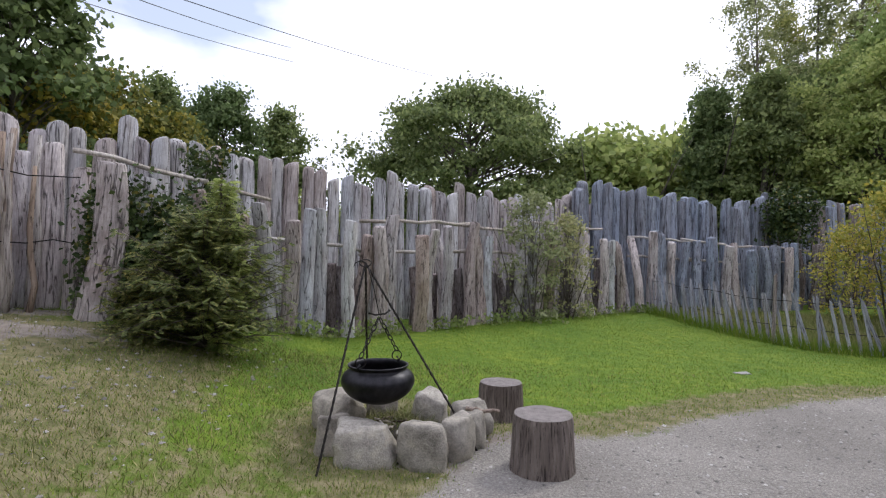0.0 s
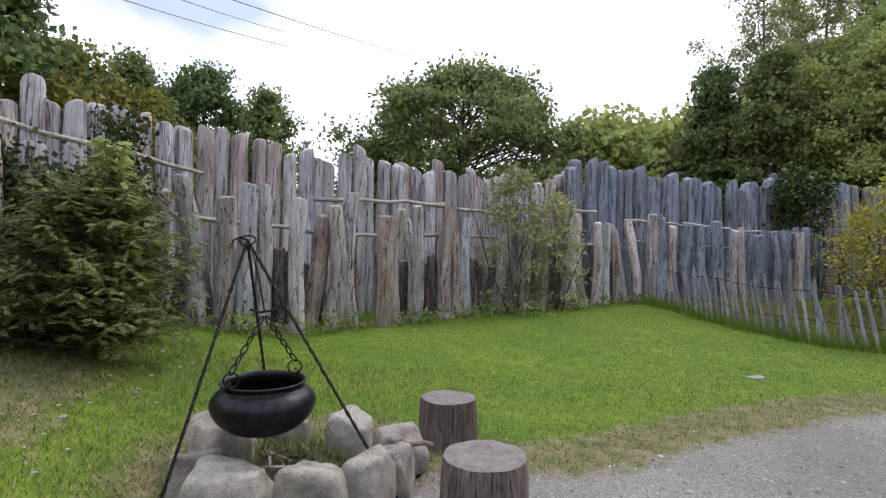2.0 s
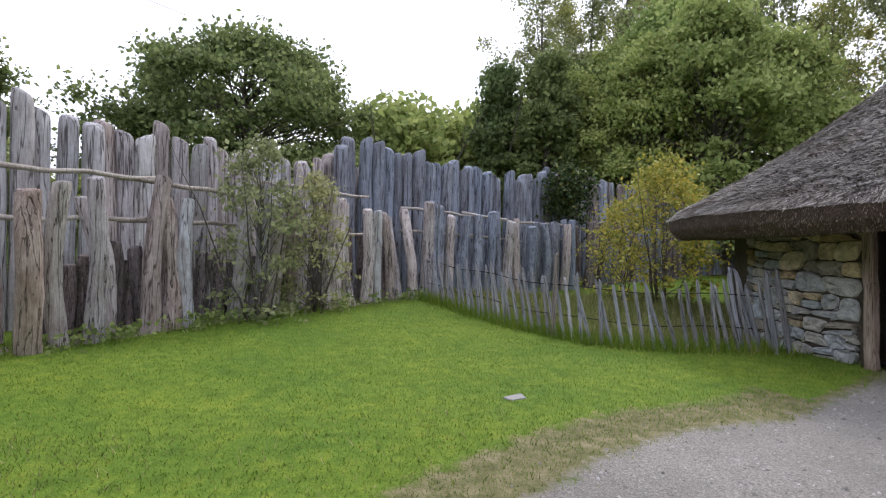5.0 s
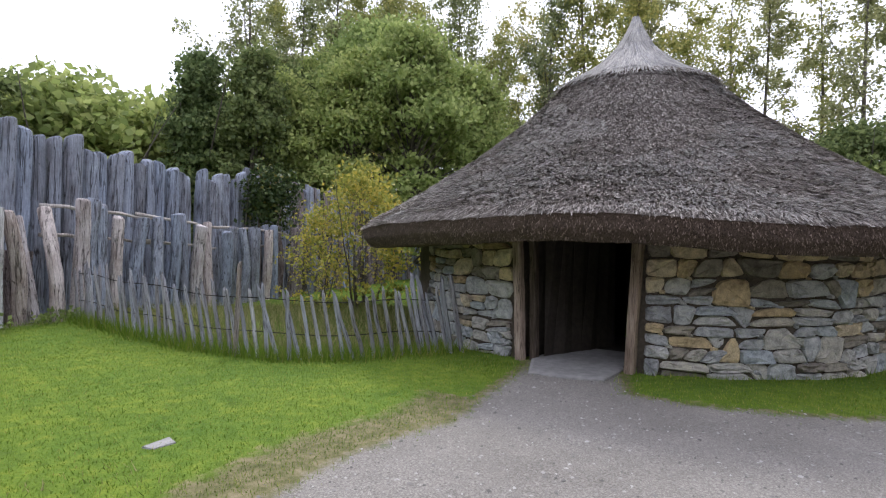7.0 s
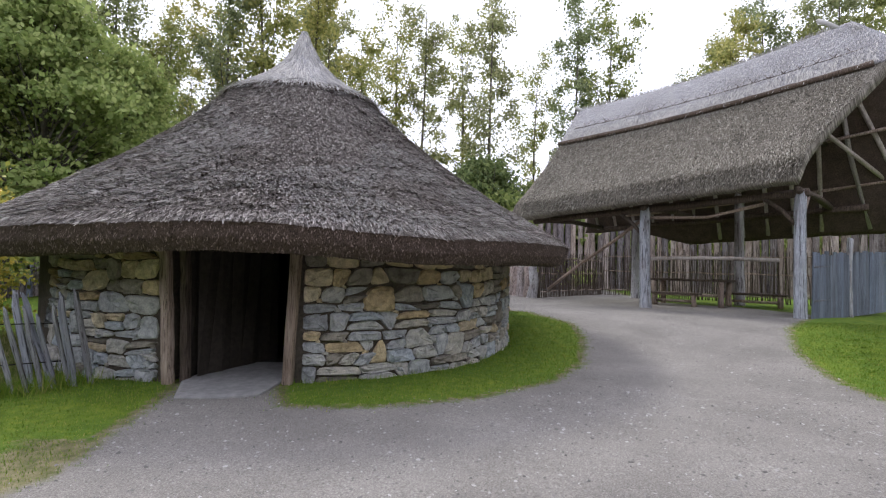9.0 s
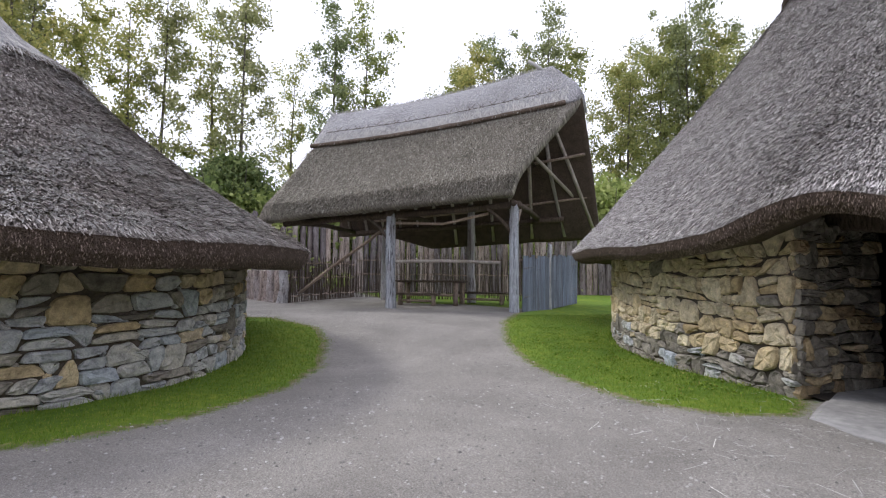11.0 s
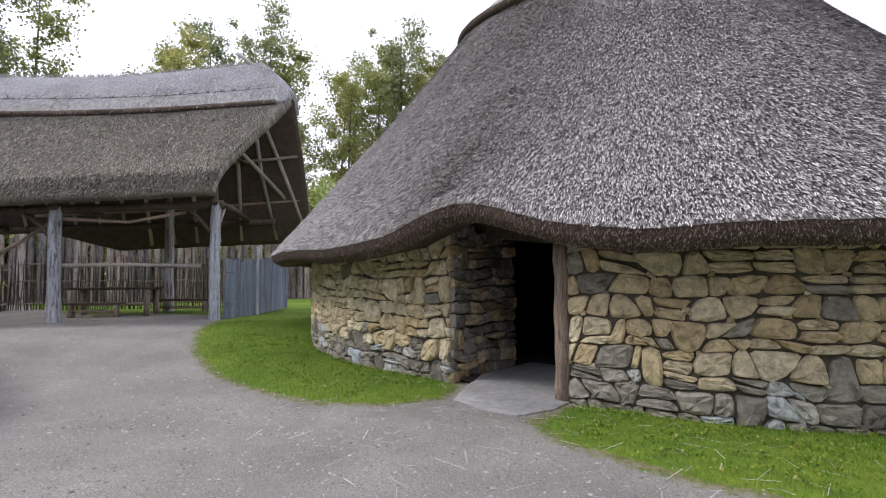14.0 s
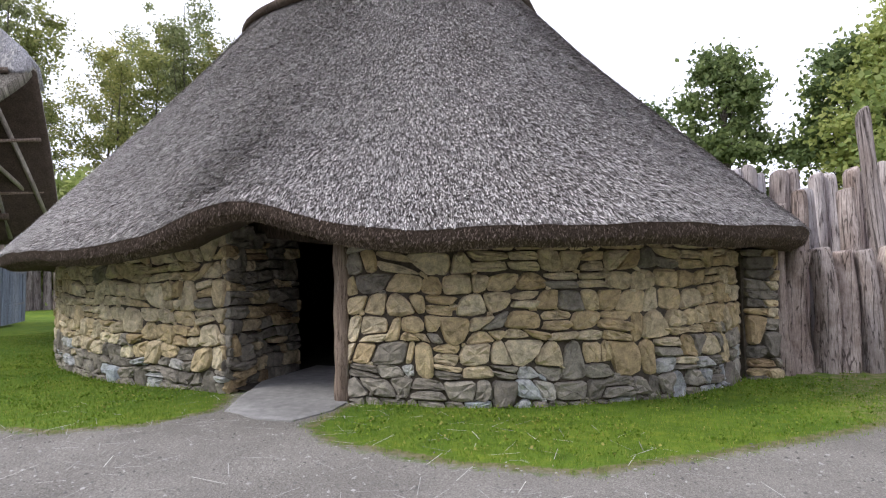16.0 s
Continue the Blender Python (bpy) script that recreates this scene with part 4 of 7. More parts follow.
# large hut's doorway: one round bark-stripped post
rng = np.random.default_rng(66)
v, f = tube([(6.3 + 0.012 * math.sin(i * 1.7), -4.06 + 0.01 * math.cos(i * 2.1), -0.05 + i * 0.23) for i in range(10)], [0.1 + 0.006 * math.sin(i * 2.6) for i in range(10)], 14, 0.02, True, 66)
child("door_post", mesh_of("door_post", v, f, OAK_WARM, True), hut_2, None, "round brown timber door post")
timber("lintel", (8.75, -4.9, 2.42), (6.3, -4.95, 2.16), 0.3, 0.2, DARK_WOOD, hut_2, 67)
# screen behind the post, its near-black colour standing for the doorway's shade
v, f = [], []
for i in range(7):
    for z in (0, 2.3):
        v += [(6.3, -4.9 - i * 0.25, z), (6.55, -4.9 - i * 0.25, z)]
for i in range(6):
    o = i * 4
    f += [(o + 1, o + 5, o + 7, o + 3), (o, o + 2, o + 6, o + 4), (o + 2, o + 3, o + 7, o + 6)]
child("porch_screen", mesh_of("porch_screen", v, f, DAUB_SHADE_ASH), hut_2, None, "daubed screen inside the doorway, near-black for the shade there")


# ---- loose straw on the thatch ----
def straws(name, points, downs, normals, lengths, widths, lifts, mat, parent):
    n = len(points)
    side = np.cross(downs, normals)
    side /= np.linalg.norm(side, axis=1, keepdims=True) + 1e-9
    w = side * widths[:, None] * 0.5
    a = points + normals * 0.004
    b = points + downs * lengths[:, None] + normals * lifts[:, None]
    vv = np.stack([a - w, a + w, b + w * 0.7, b - w * 0.7], 1).reshape(-1, 3)
    me = bpy.data.meshes.new(name)
    me.vertices.add(n * 4)
    me.vertices.foreach_set("co", vv.astype(np.float32).ravel())
    me.loops.add(n * 4)
    me.loops.foreach_set("vertex_index", np.arange(n * 4, dtype=np.int32))
    me.polygons.add(n)
    me.polygons.foreach_set("loop_start", np.arange(0, n * 4, 4, dtype=np.int32))
    me.materials.append(mat)
    me.update(calc_edges=True)
    return tagged(child(name, me, parent), kind="stuff")


def straws_on_roof(parent, ob, turns, n, t_range, mat, seed, length=(0.045, 0.11), width=(0.007, 0.013), lift=(0.006, 0.02), i_range=None, wild=0.2, patchy=None):
    """Scatters straws over a roof mesh made of rings."""
    rng = np.random.default_rng(seed)
    co = np.empty(len(ob.data.vertices) * 3)
    ob.data.vertices.foreach_get("co", co)
    g = co.reshape(-1, turns, 3)
    rings = g.shape[0]
    lo, hi = i_range or (0, rings - 1.001)
    rad = np.linalg.norm(g[:, 0, :2] - g[:, turns // 2, :2], axis=1)
    steps = np.linalg.norm(np.diff(g[:, 0], axis=0), axis=1)
    wts = (rad[:-1] + rad[1:]) * steps
    wts[: int(lo)] = 0
    wts[int(hi) + 1:] = 0
    i = rng.choice(rings - 1, n, p=wts / wts.sum())
    fi = rng.uniform(0, 1, n)
    tj = rng.uniform(t_range[0], t_range[1], n) % (2 * math.pi) / (2 * math.pi) * turns
    j = tj.astype(int) % turns
    fj = (tj - np.floor(tj))[:, None]
    j2 = (j + 1) % turns
    up = g[i, j] * (1 - fj) + g[i, j2] * fj
    dn = g[i + 1, j] * (1 - fj) + g[i + 1, j2] * fj
    p = up + (dn - up) * fi[:, None]
    d = dn - up
    d /= np.linalg.norm(d, axis=1, keepdims=True) + 1e-9
    s = g[i, j2] - g[i, j]
    s /= np.linalg.norm(s, axis=1, keepdims=True) + 1e-9
    nn = np.cross(s, d)
    nn *= np.sign(nn[:, 2:3] + 1e-9)
    if patchy is not None:
        keep = np.array([noise.noise(Vector((q[0] * 0.7, q[1] * 0.7, q[2] * 0.9 + seed))) > patchy for q in p])
        p, d, s, nn = p[keep], d[keep], s[keep], nn[keep]
        n = len(p)
    d = d + s * rng.normal(0, wild, (n, 1))
    d /= np.linalg.norm(d, axis=1, keepdims=True)
    return straws("straw", p, d, nn, rng.uniform(*length, n), rng.uniform(*width, n), rng.uniform(*lift, n), mat, parent)


def part_named(parent, name):
    return [c for c in parent.children if c.name.split(".")[0] == name][0]


straws_on_roof(hut_1, part_named(hut_1, "thatch"), 200, 110000, (radians(125), radians(320)), STRAW, 71, (0.05, 0.11), (0.011, 0.02), (0.012, 0.045), (0, 37), 0.3)
straws_on_roof(hut_1, part_named(hut_1, "thatch"), 200, 42000, (radians(125), radians(320)), STRAW_PALE, 78, (0.06, 0.16), (0.009, 0.016), (0.015, 0.05), (2, 34), 0.4, 0.04)
straws_on_roof(hut_2, part_named(hut_2, "thatch"), 260, 26000, (radians(0), radians(200)), STRAW_PALE, 79, (0.04, 0.1), (0.008, 0.013), (0.01, 0.03), (3, 40), 0.25, 0.12)
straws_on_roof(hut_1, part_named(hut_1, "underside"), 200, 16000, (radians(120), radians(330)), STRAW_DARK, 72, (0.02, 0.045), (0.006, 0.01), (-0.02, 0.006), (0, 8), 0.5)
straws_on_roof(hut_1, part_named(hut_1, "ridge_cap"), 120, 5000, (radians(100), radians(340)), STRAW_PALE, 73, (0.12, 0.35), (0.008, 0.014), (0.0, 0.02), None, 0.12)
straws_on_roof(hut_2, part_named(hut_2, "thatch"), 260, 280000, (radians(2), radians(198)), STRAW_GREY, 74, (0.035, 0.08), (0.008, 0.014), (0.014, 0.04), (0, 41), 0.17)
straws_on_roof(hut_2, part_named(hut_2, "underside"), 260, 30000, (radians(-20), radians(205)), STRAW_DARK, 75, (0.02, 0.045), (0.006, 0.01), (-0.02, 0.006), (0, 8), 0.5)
straws_on_roof(hut_2, part_named(hut_2, "ridge_cap"), 120, 4000, (radians(-30), radians(210)), STRAW_PALE, 76, (0.12, 0.35), (0.01, 0.016), (0.0, 0.02), None, 0.12)
# frayed lower edge of the small hut's cap, and the dark shadow gap beneath it
rng = np.random.default_rng(77)
n_ = 700
t_ = rng.uniform(radians(110), radians(330), n_)
pts_ = np.array([(H1["c"][0] + 1.56 * math.cos(t), H1["c"][1] + 1.56 * math.sin(t), 5.06) for t in t_])
dn_ = np.stack([np.cos(t_) * 0.75 + rng.normal(0, 0.2, n_), np.sin(t_) * 0.75 + rng.normal(0, 0.2, n_), -0.62 + rng.normal(0, 0.08, n_)], 1)
straws("fringe", pts_, dn_, np.stack([np.cos(t_) * 0.6, np.sin(t_) * 0.6, np.full(n_, 0.8)], 1), rng.uniform(0.08, 0.42, n_), rng.uniform(0.008, 0.014, n_), rng.uniform(0.01, 0.05, n_), STRAW_PALE, hut_1)
# a dark ring added as the shadow gap under the small hut's cap
for hut, r_, z_ in ((hut_1, 1.55, 4.99),):
    v, f = tube([(H1["c"][0] + r_ * math.cos(radians(a)), H1["c"][1] + r_ * math.sin(radians(a)), z_) for a in range(0, 361, 5)], [0.07] * 73, 8, 0.05)
    child("binding", mesh_of("binding", v, f, DARK_WOOD, True), hut, None, "dark ring drawn for the shadow gap under the cap")
# the same dark ring for the shadow under the large hut's cap
v, f = tube([(H2["c"][0] + (hut2_plan(radians(a), 0.9)[0] - H2["c"][0]) * 0.425, H2["c"][1] + (hut2_plan(radians(a), 0.9)[1] - H2["c"][1]) * 0.425, 7.26) for a in range(0, 361, 4)], [0.09] * 91, 8, 0.05)
child("binding", mesh_of("binding", v, f, DARK_WOOD, True), hut_2, None, "dark ring drawn for the shadow gap under the cap")


# ---- shed details ----
def shed_cap():
    """The pale straw ridge, a saddle laid over the top of the thatch."""
    key = [(1.55, 0.66), (1.75, 0.74), (2.1, 0.86), (2.45, 0.97), (2.6, 1.0), (2.75, 0.97), (3.1, 0.86), (3.6, 0.7)]
    verts, uvs, faces, n_u, nv = [], [], [], 60, 21
    for i in range(n_u + 1):
        s = i / n_u
        for j in range(nv + 1):
            q = j / nv * (len(key) - 1)
            v_, h = (float(np.interp(q, range(len(key)), [k[c] for k in key])) for c in (0, 1))
            u0, u1 = verge(v_, h)
            u0, u1 = u0 - 0.05, u1 + 0.05
            u = u0 + (u1 - u0) * s
            z = shed_height(s, h) + 0.12 + 0.02 * noise.noise(Vector((u * 4, v_ * 4, 1)))
            verts.append(sp(u, v_, z))
            uvs.append((u, v_ * 1.6))
    for i in range(n_u):
        for j in range(nv):
            a = i * (nv + 1) + j
            faces.append((a, a + 1, a + nv + 2, a + nv + 1))
    return verts, faces, uvs


v, f, uv = shed_cap()
cap = child("ridge_cap", mesh_of("ridge_cap", v, f, CAP, True, uv), shed, None, "pale grey straw ridge pinned with rods")
cs_ = cap.modifiers.new("thickness", "SOLIDIFY")
cs_.thickness, cs_.offset = 0.14, -1


def roof_point(u, h, lift=0.0):
    u0, u1 = verge(0, h)
    s = min(max((u - u0) / (u1 - u0), 0), 1)
    key_h = [0.0, 0.14, 0.27, 0.52, 0.78, 1.0]
    key_v = [-0.75, -0.6, 0.0, 1.0, 1.9, 2.6]
    return sp(u, float(np.interp(h, key_h, key_v)), shed_height(s, h) + lift)


def rod(name, pts, r, mat, parent, sides=6, label=""):
    v_, f_ = tube(pts, [r] * len(pts), sides, 0.06)
    return child(name, mesh_of(name, v_, f_, mat, True), parent, None, label)


# dark lower edge of the ridge, its pinning rods and crossed spars
rod("binding", [roof_point(-1.42 + i * 0.333, 0.665, 0.1) for i in range(30)], 0.085, DARK_WOOD, shed, 7, "dark band along the lower edge of the ridge straw")
rod("rod", [roof_point(-0.95 + i * 0.315, 0.9, 0.17) for i in range(29)], 0.016, DARK_WOOD, shed)
rod("rod", [roof_point(-1.15 + i * 0.32, 0.78, 0.17) for i in range(29)], 0.016, DARK_WOOD, shed)
for i in range(22):
    a = -0.9 + i * 0.41
    for d in (0.42, -0.42):
        rod("spar", [roof_point(a + (0 if d > 0 else 0.42), 0.78, 0.17), roof_point(a + 0.21, 0.84, 0.172), roof_point(a + (0.42 if d > 0 else 0), 0.9, 0.17)], 0.013, DARK_WOOD, shed, 5)
# straw scattered on the front slope
rng = np.random.default_rng(81)
n_ = 30000
uu, hh = rng.uniform(-1.2, 8.4, n_), rng.uniform(0.02, 0.66, n_)
pts_ = np.array([roof_point(max(a, verge(0, b)[0] + 0.05), b, 0.012) for a, b in zip(uu, hh)])
dn_ = np.array([-SV.x * 0.62, -SV.y * 0.62, -0.78]) + rng.normal(0, 0.14, (n_, 3))
nr_ = np.tile(np.array([-SV.x * 0.78, -SV.y * 0.78, 0.62]), (n_, 1))
straws("straw", pts_, dn_, nr_, rng.uniform(0.05, 0.12, n_), rng.uniform(0.012, 0.02, n_), rng.uniform(0.015, 0.05, n_), STRAW_SHED, shed)
n_ = 9000
uu, hh = rng.uniform(-1.5, 8.0, n_), rng.uniform(0.68, 0.99, n_)
pts_ = np.array([roof_point(max(a, verge(0, b)[0]), b, 0.135) for a, b in zip(uu, hh)])
dn_ = np.array([-SV.x * 0.62, -SV.y * 0.62, -0.78]) + rng.normal(0, 0.16, (n_, 3))
straws("ridge_straw", pts_, dn_, np.tile(np.array([-SV.x * 0.78, -SV.y * 0.78, 0.62]), (n_, 1)), rng.uniform(0.1, 0.26, n_), rng.uniform(0.012, 0.02, n_), rng.uniform(0.005, 0.03, n_), STRAW_PALE, shed)
n_ = 700
uu = rng.uniform(-0.5, 8.0, n_)
pts_ = np.array([roof_point(a, 0.99, 0.14) for a in uu])
up_ = np.stack([rng.normal(0, 0.25, n_) * SU.x - SV.x * 0.2, rng.normal(0, 0.25, n_), np.full(n_, 0.6)], 1)
straws("fringe", pts_, up_, np.tile(np.array([-SV.x, -SV.y, 0.2]), (n_, 1)), rng.uniform(0.06, 0.2, n_), rng.uniform(0.012, 0.02, n_), rng.uniform(0, 0.03, n_), STRAW_PALE, shed)
rod("finial", [sp(-0.55, 2.6, 8.8), sp(-0.25, 2.57, 9.06), sp(0.0, 2.55, 9.2)], 0.07, STRAW_PALE, shed, 7, "twisted straw horn on the ridge end")
rod("finial", [sp(7.8, 2.6, 7.85), sp(8.1, 2.55, 8.1)], 0.07, STRAW_PALE, shed, 7)
# frame: plates, ties, rafters, braces
rng = np.random.default_rng(82)
rod("wall_plate", [sp(-0.2 + i * 0.95, 0.05, 3.72 - 0.045 * i) for i in range(10)], 0.11, DARK_WOOD, shed, 8)
rod("wall_plate", [sp(-1.0 + i, 4.95, 3.72 - 0.045 * i) for i in range(10)], 0.11, DARK_WOOD, shed, 8)
rod("ridge_pole", [sp(-0.4 + i * 0.9, 2.6, shed_height(i / 9, 1.0) - 0.55) for i in range(10)], 0.09, DARK_WOOD, shed, 8)
for h_, v1, v2 in ((0.27, 0.5, 4.7), (0.57, 1.3, 3.8)):
    rod("purlin", [sp(0.3 + i * 0.9, v1, shed_height(i / 9, h_) - 0.62) for i in range(10)], 0.06, OAK_WARM, shed, 7)
    rod("purlin", [sp(-1.9 + i, v2, shed_height(i / 9, h_) - 0.75) for i in range(10)], 0.06, OAK_WARM, shed, 7)
for i in range(13):
    u = -1.3 + i * 0.8
    s = (u + 1) / 9.2
    s = min(max(s, 0), 1)
    if i > 2:
        rod("rafter", [sp(u, -0.1, shed_height(s, 0.25) - 0.66), sp(u - 0.1, 1.2, shed_height(s, 0.57) - 0.68), sp(u - 0.2, 2.55, shed_height(s, 1.0) - 0.75)], 0.055, OAK, shed, 7)
    rod("rafter", [sp(u - (0.9 if i == 0 else 0.5 if i == 1 else 0), 5.4 if s < 0.5 else 5.0, shed_height(s, -0.05 if s < 0.5 else 0.13) - 0.6), sp(u - 0.1, 4.2, shed_height(s, 0.44) - 0.72), sp(max(u - 0.2, -0.4), 2.65, shed_height(s, 1.0) - 0.75)], 0.07, PALE_POLE, shed, 7)
for u in (0.0, 4.13, 8.1):
    rod("tie_beam", [sp(u, -0.3, 3.75 - 0.05 * u), sp(u, 2.4, 3.85 - 0.05 * u), sp(u, 5.3, 3.75 - 0.05 * u)], 0.1, DARK_WOOD, shed, 8)
    rod("collar_beam", [sp(u, 1.2, 5.7 - 0.05 * u), sp(u, 4.0, 5.7 - 0.05 * u)], 0.07, DARK_WOOD, shed, 7)
for u, d in ((0, 0.95), (4.13, 0.95)):
    zt = 3.7 - 0.05 * u
    rod("brace", [sp(u, 0.02, zt - 0.95), sp(u + d * 0.45, 0.0, zt - 0.42), sp(u + d, 0.03, zt)], 0.06, DARK_WOOD, shed, 7)
rod("brace", [sp(0, 0.1, 2.9), sp(0, 1.1, 3.75)], 0.055, OAK_WARM, shed, 7)
rod("brace", [sp(0.3, 2.6, 6.3), sp(-0.5, 3.7, 5.5), sp(-1.5, 4.8, 4.45)], 0.07, PALE_POLE, shed, 7)
# rails across the open front, and the long prop
rod("rail", [sp(4.1, 0.1, 1.95), sp(2.6, 0.8, 2.0), sp(0.8, 1.6, 1.95)], 0.06, PALE_POLE, shed, 7)
rod("rail", [sp(4.1, 0.12, 3.25), sp(2.4, 0.3, 3.2), sp(0.9, 0.3, 3.5)], 0.05, OAK_WARM, shed, 7)
rod("prop", [sp(8.7, 1.6, 0.75), sp(7.2, 1.4, 1.75), sp(5.6, 1.2, 2.7), sp(4.3, 0.6, 3.4)], 0.06, OAK_WARM, shed, 7, "bent grey prop pole")


def wattle(label, a, b, height, seed, z0, step=0.085):
    """Upright rods woven on three horizontal rails."""
    rng = np.random.default_rng(seed)
    w = thing("wattle_fence", label, "fence")
    a, b = Vector(a), Vector(b)
    d = (b - a).normalized()
    n = int((b - a).length / step)
    me = []
    for k in range(4):
        v_, f_ = tube([(rng.normal(0, 0.012), rng.normal(0, 0.012), i / 5) for i in range(6)], [0.022, 0.021, 0.02, 0.019, 0.017, 0.014], 6, 0.08, True, seed + k)
        me.append(mesh_of("stake", v_, f_, DARK_WOOD, True))
    for i in range(n):
        p = a + d * (i * step + rng.normal(0, 0.012))
        child("stake", me[rng.integers(4)], w, pose(p.x, p.y, z0, rng.normal(0, 1.2), rng.normal(0, 1.2), rng.uniform(0, 360)) @ Matrix.Diagonal((1, 1, height * rng.uniform(0.93, 1.06), 1)))
    for z in (0.25, height * 0.55, height * 0.88):
        m = 14
        rod("withy", [(*(a.lerp(b, i / m) + Vector((-d.y, d.x)) * 0.035 * (-1) ** i), z0 + z + rng.normal(0, 0.02)) for i in range(m + 1)], 0.028, OAK_WARM, w, 6)
    return w


wattle("woven brown wattle fence of thin upright rods beside the shed", sp(9.0, 1.3, 0).xy, sp(8.9, 6.6, 0).xy, 1.75, 83, 0.4)
wattle("woven brown wattle fence closing the back of the shed", sp(8.9, 6.6, 0).xy, sp(-0.6, 6.6, 0).xy, 2.0, 84, 0.4)
p = sp(9.15, 1.1, 0)
short = thing("palisade", "low row of split logs beside the wattle fence", "palisade")
rng = np.random.default_rng(85)
for i in range(16):
    q = sp(9.15 + i * 0.36, 1.1 + i * 0.25, 0)
    post(short, q.x, q.y, 0.34, 1.3, LOG_WARM if i else LOG_GREY, rng, 1.5, 0.35, True)

# plank fence at the gable end
fence = thing("plank_fence", "grey upright plank fence at the shed's gable end", "fence")
rng = np.random.default_rng(86)
board = []
for k in range(4):
    v, f = [], []
    for i in range(5):
        z = i / 4
        wv = 0.5 * (1 - 0.04 * rng.random())
        off = rng.normal(0, 0.05)
        v += [(-wv + off, -0.5, z), (wv + off, -0.5, z), (wv + off, 0.5, z), (-wv + off, 0.5, z)]
    for i in range(4):
        for c in range(4):
            f.append((i * 4 + c, i * 4 + (c + 1) % 4, (i + 1) * 4 + (c + 1) % 4, (i + 1) * 4 + c))
    f += [(3, 2, 1, 0), (16, 17, 18, 19)]
    board.append(mesh_of("plank", v, f, PLANK_BLUE))
a_, b_ = sp(-0.25, 0.25, 0), sp(-1.55, 3.7, 0)
d_ = (b_ - a_).normalized()
yaw_ = math.degrees(math.atan2(d_.y, d_.x))
n_ = 24
for i in range(n_):
    q = a_.lerp(b_, i / (n_ - 1))
    child("plank", board[i % 4], fence, pose(q.x, q.y, 0.32 + 0.2 * i / n_, 0, rng.normal(0, 0.8), yaw_) @ Matrix.Diagonal((0.16, 0.035, 1.78 + rng.normal(0, 0.04), 1)))
for z in (0.85, 1.75):
    rod("rail", [a_ + Vector((0, 0, z)), (a_ + b_) / 2 + Vector((0, 0, z + 0.1)) + Vector((d_.y, -d_.x, 0)) * -0.05, b_ + Vector((0, 0, z + 0.2))], 0.035, OAK_BLUE, fence, 6)
post(fence, *sp(-0.85, 1.85, 0).xy, 0.16, 2.3, LOG_GREY, rng, 0.5, 0.3, True)


def trestle(name, label, category, u0, u1, v0, v1, height, z0, seed):
    """A rough table or bench: split-log top on four stout legs with stretchers."""
    t = thing(name, label, category)
    rng = np.random.default_rng(seed)
    n = max(2, int((v1 - v0) / 0.18))
    for i in range(n):
        vv = v0 + (i + 0.5) * (v1 - v0) / n
        timber("plank", sp(u0, vv, z0 + height), sp(u1, vv + rng.normal(0, 0.02), z0 + height + rng.normal(0, 0.01)), 0.16, 0.07, DARK_WOOD, t, seed + i, "", math.degrees(math.atan2(SV.y, SV.x)))
    for u in (u0 + 0.2, u1 - 0.2):
        for vv in (v0 + 0.08, v1 - 0.08):
            rod("leg", [sp(u, vv, z0 - 0.02), sp(u + rng.normal(0, 0.02), vv, z0 + height * 0.5), sp(u, vv, z0 + height - 0.04)], 0.1 if height > 0.6 else 0.06, OAK_WARM, t, 8)
    rod("stretcher", [sp(u0 + 0.2, (v0 + v1) / 2, z0 + height * 0.4), sp(u1 - 0.2, (v0 + v1) / 2, z0 + height * 0.4)], 0.05, OAK_WARM, t, 7)
    return t


trestle("table", "heavy dark plank table on stout log legs", "table", 2.4, 5.0, 2.3, 3.3, 0.86, 0.41, 91)
trestle("bench", "low dark plank bench beside the shed table", "bench", 3.1, 4.8, 1.75, 2.1, 0.42, 0.41, 92)
trestle("bench", "low dark plank bench further back in the shed", "bench", 1.0, 3.0, 3.6, 4.0, 0.42, 0.41, 93)
# half the logs in the dark wood, for the shadow behind the shed
palisade("palisade", "tall split-log palisade behind the shed", [(24, 21), (30.5, 14), (34, 5), (34, -5), (29, -15), (19, -23)], 0.36, (0.85, 1.05), (3.6, 4.3), [LOG_WARM, LOG_DAMP_SHADE], 8)


# ---- fire place ----
FIRE = Vector((-0.42, 4.68))


